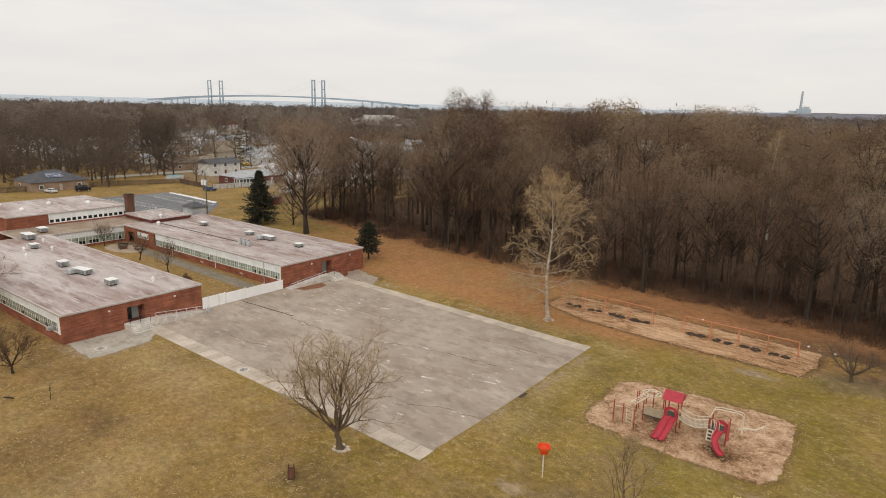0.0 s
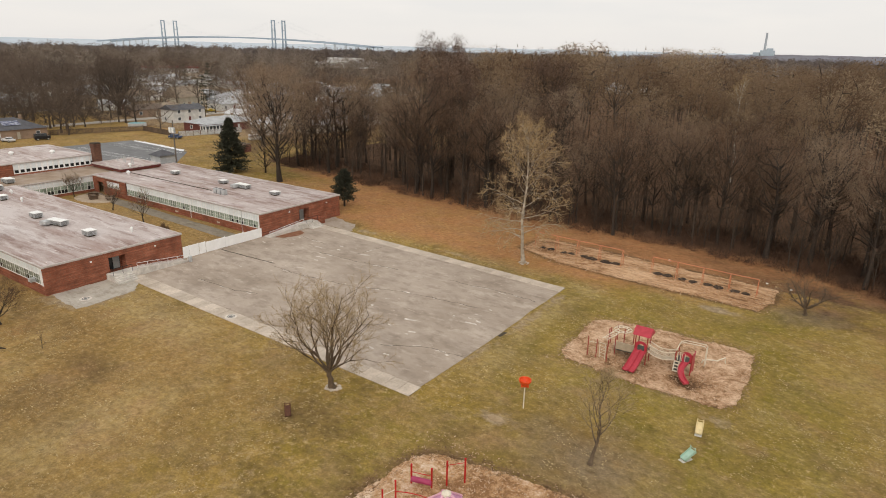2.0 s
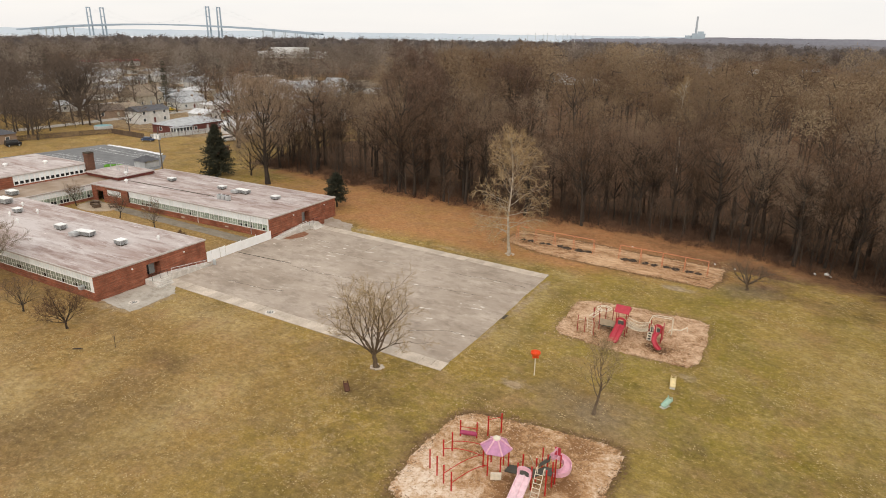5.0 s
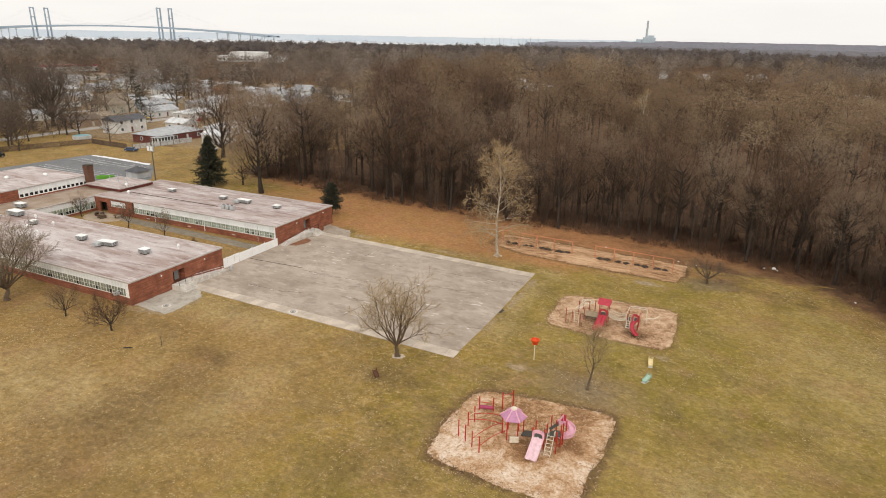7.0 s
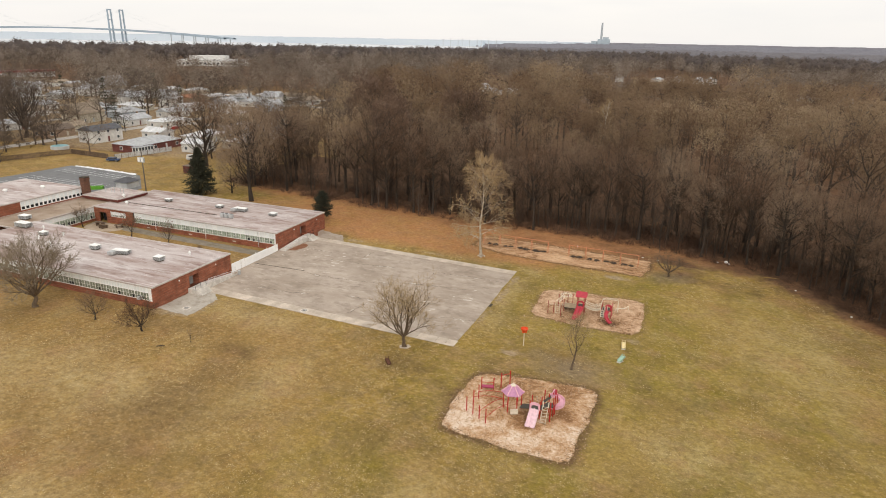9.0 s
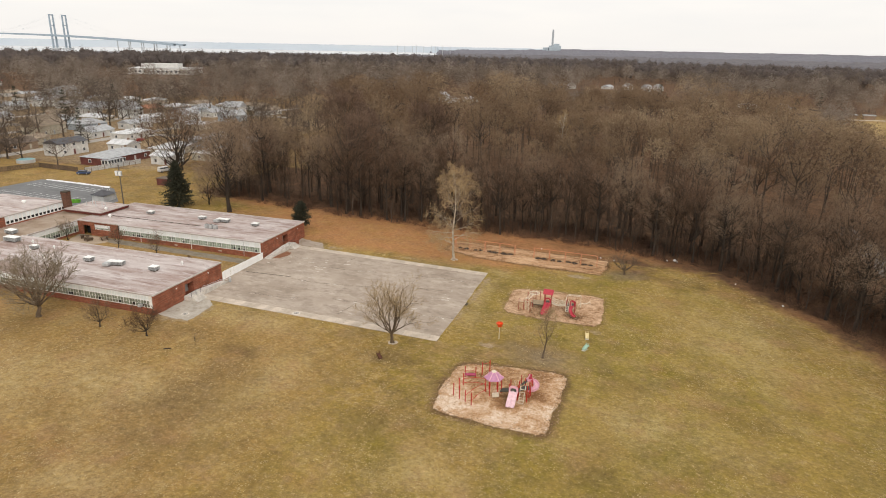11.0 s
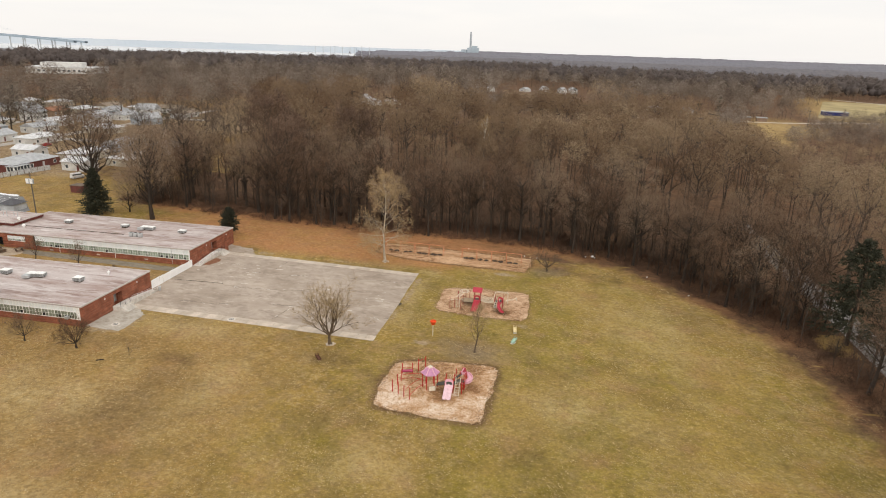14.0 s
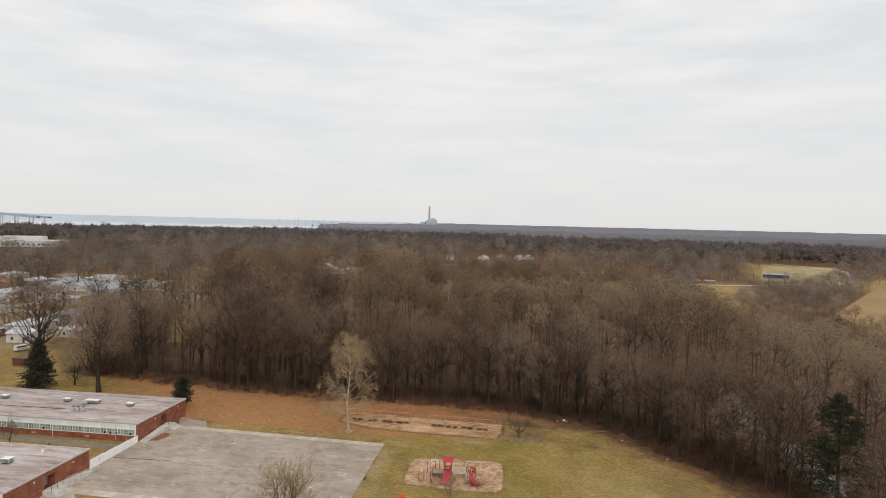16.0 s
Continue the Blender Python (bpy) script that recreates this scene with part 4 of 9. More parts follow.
def build_school():
    rng = random.Random(11)
    # wing A: windows on its south side
    A, xe, xw, t, zb = wing("school_wing", -9.7, 9.0, "red brick school wing with white window bands and flat stained roof", -0.55, 1)
    wall_box("south_wall", xw, xe - t, -9.7, -9.4, zb, 2.36, A)
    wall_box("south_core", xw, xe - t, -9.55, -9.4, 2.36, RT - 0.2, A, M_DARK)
    window_row(A, (xw + 1.2, -9.6), (1, 0), 40, 1.25, 2.42, 3.7, RT - 0.2, {(38, 0), (37, 1), (36, 1), (34, 0), (30, 1), (25, 0)}, rng, glass=M_DUSKY)
    box("corner_panel", xe - 1.0, xe - t, -9.72, -9.55, 2.36, RT - 0.2, M_WHITE, A)
    wall_box("north_wall", xw, xe - t, 8.7, 9.0, zb, RT - 0.2, A)
    ac = box("window_air_conditioner", xe - 3.1, xe - 2.4, -10.25, -9.62, 2.5, 2.95, M_METAL, A, 0.03)
    entrance(A, -0.55, 1, 1.95)
    # wing B: windows on its courtyard side
    B, xe, xw, t, zb = wing("school_wing", 23.4, 41.9, "red brick school wing by the courtyard with white window band", 33.0, -1)
    wall_box("south_wall", -88.0, xe - t, 23.4, 23.7, zb, 2.28, B)
    wall_box("south_core", -88.0, xe - t, 23.55, 23.7, 2.28, RT - 0.2, B, M_DARK)
    window_row(B, (-87.6, 23.5), (1, 0), 31, 1.24, 2.34, 3.5, RT - 0.2, {(30, 0), (27, 1), (26, 1), (5, 0), (4, 1), (4, 0), (3, 0), (14, 1)}, rng)
    for x in (-81.35, -67.2, -53.2):
        tube("downpipe", [(x, 23.36, RT - 0.1), (x, 23.36, 1.2)], 0.05, M_WHITE if x < -54 else M_METAL, B, 6)
    box("corner_panel", -49.16, xe - t, 23.38, 23.55, 2.28, RT - 0.2, M_WHITE, B)
    for x in (-84, -72, -60):
        box("wall_vent", x, x + 0.9, 23.385, 23.41, 1.5, 1.75, M_CONC, B)
    # entrance corner of the courtyard
    bm = bmesh.new()
    add_box(bm, -90.2, -88.0, 23.4, 23.7, zb, RT - 0.2)
    add_box(bm, -95.0, -90.2, 23.4, 23.7, zb, 2.9)
    add_box(bm, -95.0, -90.2, 23.4, 23.7, 4.2, RT - 0.2)
    add_box(bm, -96.2, -95.0, 23.4, 23.7, zb, RT - 0.2)
    add_box(bm, -98.5, -96.2, 23.4, 23.7, 3.7, RT - 0.2)
    add_box(bm, -100.0, -98.5, 23.4, 23.7, zb, RT - 0.2)
    part("corner_wall", bm, M_BRICK, B)
    # black sheet stands for the dark inside the doorway
    box("corner_core", -98.6, -90.0, 24.6, 24.7, zb, RT - 0.2, M_DARK, B)
    window_row(B, (-95.0, 23.6), (1, 0), 4, 1.2, 2.95, 3.4, 4.2, {(0, 1), (1, 0), (1, 1), (2, 0), (2, 1)}, rng)
    box("north_wall", xw, xe - t, 41.6, 41.9, zb, RT - 0.2, M_BRICK, B)
    land = entrance(B, 33.0, -1, 1.75)
    box("stair_wall", -48.49, -46.9, 34.75, 36.4, 0.6, 2.0, M_BRICK, B)
    # low linking wing
    C = empty("school_link", Matrix(), "low linking wing of the school with a wall of windows", "school building")
    wall_box("plinth", -100.3, -100.0, 9.0, 23.4, zb, 1.9, C)
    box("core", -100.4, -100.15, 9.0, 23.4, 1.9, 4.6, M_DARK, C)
    window_row(C, (-100.05, 9.1), (0, 1), 11, 1.3, 1.95, 3.5, 4.55, {(10, 0), (5, 1), (6, 0), (6, 1), (4, 1), (3, 0)}, rng)
    roof_slab(C, -110.0, -100.0, 4.0, 30.0, 4.75, M_ROOF_OLD, 0.14)
    wall_box("back_wall", -110.2, -109.9, 4.0, 30.0, zb, 4.6, C)
    # hall with high windows
    D = empty("school_hall", Matrix(), "taller brick school hall with a row of high windows", "school building")
    zt = 7.3
    bm = bmesh.new()
    add_box(bm, -131.0, -110.0, 5.5, 5.8, zb, zt - 0.2)
    add_box(bm, -110.3, -110.0, 5.8, 13.0, zb, zt - 0.2)
    add_box(bm, -110.3, -110.0, 13.0, 29.4, zb, 5.1)
    add_box(bm, -110.3, -110.2, 13.0, 29.4, 5.1, zt - 0.2)
    add_box(bm, -131.0, -110.0, 29.1, 29.4, zb, zt - 0.2)
    add_box(bm, -131.0, -130.7, 5.8, 29.1, zb, zt - 0.2)
    part("wall", bm, M_BRICK, D)
    hall_windows(D, -110.1, 13.1, 15, 1.085, 5.12, zt - 0.2)
    roof_slab(D, -131.0, -110.0, 5.5, 29.4, zt, M_ROOF)
    # kitchen block and chimney
    K = empty("school_kitchen", Matrix(), "small raised flat-roofed kitchen block with maroon fascia", "school building")
    box("wall", -108.5, -97.5, 28.2, 36.8, 4.8, 5.2, M_BRICK, K)
    box("fascia", -108.8, -97.2, 27.9, 37.1, 5.15, 5.6, M_FASCIA, K)
    roof_slab(K, -108.7, -97.3, 28.0, 37.0, 5.75, M_ROOF, 0.14)
    for k in range(5):
        tube("vent_pipe", [(-106.2 + 1.5 * k, 32.5 + 0.5 * (k % 2), 5.6), (-106.2 + 1.5 * k, 32.5 + 0.5 * (k % 2), 6.8 + 0.25 * (k % 3))], 0.09, M_METAL, K, 7)
    ch = empty("chimney", pose(-109.4, 29.6, 4.7), "square red brick chimney with a dark corbelled top", "chimney")
    bm = bmesh.new()
    add_box(bm, -0.75, 0.75, -0.75, 0.75, -4.0, 4.9)
    add_box(bm, -0.85, 0.85, -0.85, 0.85, 4.45, 4.75)
    part("shaft", bm, material("sooty_brown_brick", (0.17, 0.082, 0.052), (0.11, 0.055, 0.038), scale=0.8, rough=0.9, fine=0.25, bump=0.3, stretch=(1, 1, 3)), ch)
    box("cap", -0.8, 0.8, -0.8, 0.8, 4.9, 5.15, M_CRACK, ch)
    box("roof_seam", -97.0, -69.0, 29.2, 29.38, RT - 0.04, RT + 0.06, M_CRACK, B)
    # things on the roofs
    for x, y, sx, sy, sz in ((-72.8, 0.6, 1.6, 1.2, 0.85), (-57.2, 0.6, 1.5, 1.2, 0.85), (-89.2, 2.6, 1.4, 1.1, 0.8), (-57.2, 34.2, 1.5, 1.2, 0.65), (-87.6, 34.2, 1.5, 1.2, 0.7), (-72.6, 34.7, 1.5, 1.2, 0.65)):
        roof_unit(x, y, RT - 0.02, sx, sy, sz)
    for y in (0.6, 34.3):
        x = -66.2
        ob = roof_unit(x, y, RT - 0.02, 3.1, 1.2, 0.8, 10 if y < 5 else 0, "long pale metal rooftop air handler with a side duct")
        box("side_duct", -1.9, -0.6, -1.5, -0.45, 0.2, 0.75, M_METAL, ob, 0.04)
    for k in range(3):
        c = empty("condenser", pose(-66.6 + 1.15 * k, 28.6, RT - 0.02), "grey boxy condenser on the roof", "air conditioner", "condensers on the wing roof")
        box("case", -0.4, 0.4, -0.4, 0.4, 0.05, 0.95, M_METAL, c, 0.04)
        lathe("fan_grille", [(0.3, 0.95), (0.3, 0.98), (0.06, 0.99)], M_DARK, c)
        box("feet", -0.45, 0.45, -0.3, 0.3, -0.02, 0.05, M_CRACK, c)
    for x, y in ((-82.6, -1.0), (-85.5, 4.0), (-88.0, 0.6), (-94.0, -3.5), (-93.0, 5.5), (-54.5, 5.2)):
        roof_dome(x, y, RT - 0.02, 0.24)
    for x, y in ((-116, 10.5), (-121, 17.5), (-126, 9.5), (-117, 24)):
        roof_dome(x, y, zt - 0.02, 0.55)
    for x, y in ((-94.5, 28.0), (-98.0, 30.5)):
        roof_dome(x, y, RT - 0.02 if x > -95.3 else 5.73, 0.4)
    roof_unit(-98.2, 5.0, RT - 0.02, 3.2, 1.5, 1.0, 0, "white curved rooftop air unit with ducts")
    roof_unit(-104, 9.5, 4.73, 2.2, 1.4, 0.9)
    # courtyard
    tagged(sheet("courtyard_path", [(-98, 19.0), (-90, 20.2), (-70, 19.6), (-50, 19.0), (-49, 21.6), (-70, 22.2), (-90, 22.8), (-99.6, 23.2)], 0.03, 0.1, asphalt_material("mossy_old_paving", (0.225, 0.19, 0.145), (0.32, 0.275, 0.22), (0.15, 0.125, 0.08), 1.5), step=1.5, wobble=0.25), "worn grey paved strip along the courtyard", "pavement", kind="structure")
    tagged(sheet("courtyard_patio", [(-93.6 + 5.0 * math.cos(k * math.tau / 18), 19.9 + 2.9 * math.sin(k * math.tau / 18)) for k in range(18)], 0.045, 0.1, asphalt_material("tan_patio_paving", (0.40, 0.31, 0.225), (0.50, 0.41, 0.31), (0.27, 0.2, 0.13), 2.0), step=0.8, wobble=0.3), "round tan paved patio under the picnic tables", "patio", kind="structure")
    for x, y, r in ((-95.5, 20.8, 20), (-93.2, 19.6, -15), (-90.3, 21.4, 60)):
        b = empty("picnic_table", pose(x, y, G(x, y) + 0.045, 0, 0, r), "brown wooden picnic table in the courtyard", "picnic table", "courtyard tables")
        for k in range(5):
            box("table_board", -0.9, 0.9, -0.37 + 0.15 * k, -0.24 + 0.15 * k, 0.70, 0.75, M_WOOD, b)
        for s in (-1, 1):
            box("bench_board", -0.9, 0.9, s * 0.7 - 0.13, s * 0.7 + 0.13, 0.42, 0.46, M_WOOD, b)
            box("leg_frame", s * 0.6 - 0.04, s * 0.6 + 0.04, -0.7, 0.7, 0.0, 0.7, M_WOOD, b)
    # white hoarding between the wings
    F = empty("white_fence", Matrix(), "white solid panel fence with a gate between the wings", "fence")
    for k, (a, b, h) in enumerate(((9.02, 9.95, 1.75), (10.05, 11.6, 1.75), (11.75, 12.75, 1.75), (12.9, 16.3, 1.65), (16.33, 19.8, 1.6), (19.83, 23.38, 1.55))):
        box("panel", -48.42, -48.36, a, b, G(-48.4, a) + 0.04, G(-48.4, a) + h, M_FENCE, F)
    for y in (9.99, 11.67, 12.82, 16.3, 19.8):
        box("post", -48.5, -48.42, y - 0.05, y + 0.05, 0.6, G(-48.4, y) + 1.8, M_WHITE, F)
    bin_ = lathe("trash_bin", [(0.24, 0.0), (0.27, 0.75), (0.2, 0.85)], M_METAL, sides=12)
    bin_.location = (-46.6, 8.9, G(-46.6, 8.9) + 0.03)
    tagged(bin_, "small pale round bin beside the ramp foot", "bin")


build_school()

# ---- trees ----
class Geo:
    """Vertices and triangles gathered before they become a mesh."""

    def __init__(self):
        self.v, self.f = [], []

    def tube(self, pts, rs, sides):
        base = len(self.v)
        n = len(pts)
        for i in range(n):
            d = (pts[min(i + 1, n - 1)] - pts[max(i - 1, 0)])
            d = d / (d.length or 1)
            a = d.orthogonal().normalized()
            c = d.cross(a)
            for k in range(sides):
                t = k * math.tau / sides
                self.v.append(pts[i] + (a * math.cos(t) + c * math.sin(t)) * rs[i])
        for i in range(n - 1):
            for k in range(sides):
                p, q = base + i * sides + k, base + i * sides + (k + 1) % sides
                self.f.append((p, q, q + sides))
                self.f.append((p, q + sides, p + sides))

    def blade(self, p, d, length, w, rng, face=None):
        b = len(self.v)
        s = d.cross(face or Vector((rng.gauss(0, 1), rng.gauss(0, 1), rng.gauss(0, 1))))
        s = s / (s.length or 1) * w * 0.5
        self.v += [p - s, p + s, p + d * length]
        self.f.append((b, b + 1, b + 2))

    def mesh(self, name, mat):
        me = bpy.data.meshes.new(name)
        fill_mesh(me, np.array([tuple(p) for p in self.v], np.float32), np.array(self.f, np.int32))
        me.materials.append(mat)
        return me

    def arrays(self):
        return np.array([tuple(p) for p in self.v], np.float32), np.array(self.f, np.int32)


def fill_mesh(me, v, f):
    me.vertices.add(len(v))
    me.vertices.foreach_set("co", v.ravel())
    me.loops.add(len(f) * 3)
    me.loops.foreach_set("vertex_index", f.ravel())
    me.polygons.add(len(f))
    me.polygons.foreach_set("loop_start", np.arange(0, len(f) * 3, 3, dtype=np.int32))
    me.update(calc_edges=True)


def rand_dir(rng):
    return Vector((rng.gauss(0, 1), rng.gauss(0, 1), rng.gauss(0, 1))).normalized()


def bare_tree(seed, height, r0, fork, top, limbs, reach, subs, twigs, twig_w, sides=(7, 4, 3), lift=(0.35, 0.95), droop=0.0, twig_len=1.0, wander=0.06, third=True):
    """A leafless tree: trunk, limbs from the height `fork` up to `top` (shares of the height), branches and twigs.
    reach: crown radius; lift: upward slope of the lowest and the highest limbs."""
    rng = random.Random(seed)
    wood, crown = Geo(), Geo()
    n = 7 if sides[0] > 4 else 4
    th = height * top
    trunk, rs = [], []
    off = Vector((0, 0, 0))
    for i in range(n + 1):
        t = i / n
        if i:
            off += Vector((rng.gauss(0, wander), rng.gauss(0, wander), 0)) * height / n
        trunk.append(Vector((off.x, off.y, th * t - (0.15 if i == 0 else 0))))
        rs.append(r0 * (1.35 if i == 0 else 1) * (1 - 0.75 * t))
    wood.tube(trunk, rs, sides[0])

    def on_trunk(z):
        t = min(max(z / th, 0), 1) * n
        i = min(int(t), n - 1)
        return trunk[i].lerp(trunk[i + 1], t - i), rs[i] + (rs[i + 1] - rs[i]) * (t - i)

    az = rng.uniform(0, 6.28)
    for k in range(limbs):
        s = (k + rng.uniform(0, 0.8)) / limbs
        z0 = height * (fork + (top - fork) * min(s, 1.0))
        p, r = on_trunk(z0)
        az += 2.4 + rng.uniform(-0.4, 0.4)
        up = lift[0] + (lift[1] - lift[0]) * s + rng.uniform(-0.1, 0.1)
        d = Vector((math.cos(az) * math.cos(up * 1.5), math.sin(az) * math.cos(up * 1.5), math.sin(up * 1.5)))
        room = (height * 1.0 - z0) / max(d.z, 0.25)
        shape = math.sin(math.pi * min(0.98, 0.3 + 0.6 * (z0 / height))) ** 0.6
        length = min(reach * rng.uniform(0.75, 1.15) * shape / max(math.hypot(d.x, d.y), 0.42), room * rng.uniform(0.85, 1.0))
        m = 5 if sides[0] > 4 else 3
        pts, rr = [p.copy()], [min(r * 0.7, r0 * 0.42)]
        q = p.copy()
        for i in range(m):
            d = (d + rand_dir(rng) * 0.16 + Vector((0, 0, 0.10 - droop * (i + 1) / m))).normalized()
            q = q + d * length / m
            pts.append(q.copy())
            rr.append(rr[0] * (1 - 0.86 * (i + 1) / m))
        wood.tube(pts, rr, sides[1])
        for j in range(subs):
            u = 0.22 + 0.78 * (j + rng.random()) / subs
            i = min(int(u * m), m - 1)
            b = pts[i].lerp(pts[i + 1], u * m - i)
            axis = (pts[i + 1] - pts[i]).normalized()
            e = (axis * 0.75 + rand_dir(rng) * 0.85 + Vector((0, 0, 0.22 - droop))).normalized()
            sl = length * (0.42 - 0.2 * u) * rng.uniform(0.7, 1.3) + 0.3
            c1 = b + e * sl * 0.5
            e2 = (e + rand_dir(rng) * 0.3 + Vector((0, 0, 0.18 - droop))).normalized()
            c2 = c1 + e2 * sl * 0.5
            br = max(rr[i] * 0.36, twig_w * 0.7)
            if third:
                crown.tube([b, c1, c2], [br, br * 0.6, br * 0.2], sides[2])
            else:
                crown.blade(b, (c2 - b).normalized(), (c2 - b).length, br * 2.4, rng)
            for _ in range(twigs):
                w = rng.random()
                g = b.lerp(c1, w * 2) if w < 0.5 else c1.lerp(c2, w * 2 - 1)
                f = (e2 * 0.55 + rand_dir(rng) * 0.9 + Vector((0, 0, 0.28 - droop))).normalized()
                crown.blade(g, f, twig_len * rng.uniform(0.5, 1.25), twig_w, rng)
    return wood, crown


def lobed_tree(seed, height, r0, base, radius, lobes, twigs, twig_w, twig_len, sides=(5, 3), top=0.62, low=-0.55, subs=5, wander=0.03, steep=0.8, fat=0.42, lobe=(0.30, 0.46), shell=0.42):
    """A leafless forest tree: dark limbs fan out to rounded masses of fine twigs that make up an uneven crown.
    base: where the crown begins (share of the height); lobe: sizes of the masses as shares of the crown's radius."""
    rng = random.Random(seed)
    wood, crown = Geo(), Geo()
    mid, rz = height * (1 + base) / 2, height * (1 - base) / 2
    th, n = height * top, 5
    trunk, rs, off = [], [], Vector((0, 0, 0))
    for i in range(n + 1):
        t = i / n
        if i:
            off += Vector((rng.gauss(0, wander), rng.gauss(0, wander), 0)) * height / n
        trunk.append(Vector((off.x, off.y, th * t - (0.2 if i == 0 else 0))))
        rs.append(r0 * (1.35 if i == 0 else 1) * (1 - 0.62 * t))
    wood.tube(trunk, rs, sides[0])
    ph, az = rng.uniform(0, 6.28), rng.uniform(0, 6.28)
    for k in range(lobes):
        ze = low + (0.86 - low) * ((k + rng.uniform(0.1, 0.9)) / lobes) ** 0.8
        az += 2.4 + rng.uniform(-0.4, 0.4)
        rho = math.sqrt(max(0.03, 1 - ze * ze)) * (1 + 0.18 * math.sin(2 * az + ph))
        s = rng.uniform(0.55, 0.86)
        c = Vector((off.x * 0.6 + math.cos(az) * rho * radius * s, off.y * 0.6 + math.sin(az) * rho * radius * s, mid + ze * rz * (0.62 + 0.38 * s)))
        rl = radius * rng.uniform(*lobe) * (1.0 - 0.2 * max(0, ze))
        z0 = min(max(c.z - (steep + rng.uniform(-0.2, 0.4)) * rho * radius, height * base * rng.uniform(0.75, 1.1)), th * 0.97)
        t = z0 / th * n
        i0 = min(int(t), n - 1)
        p, r = trunk[i0].lerp(trunk[i0 + 1], t - i0), rs[i0] + (rs[i0 + 1] - rs[i0]) * (t - i0)
        way = c - p
        bend = p + Vector((way.x * 0.6, way.y * 0.6, way.z * 0.36)) + rand_dir(rng) * way.length * 0.09
        m = 4 if sides[0] > 3 else 2
        pts = [p.lerp(bend, u / m).lerp(bend.lerp(c, u / m), u / m) + (rand_dir(rng) * way.length * 0.045 if 0 < u else Vector()) for u in range(m + 1)]
        r1 = min(r * 0.7, r0 * fat)
        wood.tube(pts, [r1 * (1 - 0.8 * u / m) for u in range(m + 1)], sides[1])
        for _ in range(subs):
            i = rng.randint(1, m)
            e = (rand_dir(rng) + Vector((0, 0, 0.35)) + way.normalized() * 0.5).normalized()
            wood.blade(pts[i], e, rl * rng.uniform(0.7, 1.25), max(r1 * 0.4, twig_w * 1.4), rng)
        for _ in range(twigs):
            u = rand_dir(rng)
            if u.z < -0.2 and rng.random() < 0.5:
                u.z = -u.z
            q = c + Vector((u.x, u.y, u.z * 0.85)) * rl * rng.random() ** shell
            out = Vector(((q.x) / radius, (q.y) / radius, (q.z - mid) / rz + 0.4))
            face = (u * 0.6 + out * 0.5 + rand_dir(rng) * 0.15).normalized()
            f = rand_dir(rng)
            f = (f - face * f.dot(face) * 0.8 + face * 0.2).normalized()
            crown.blade(q, f, twig_len * rng.uniform(0.5, 1.2), twig_w * rng.uniform(0.7, 1.3), rng, face)
    return wood, crown


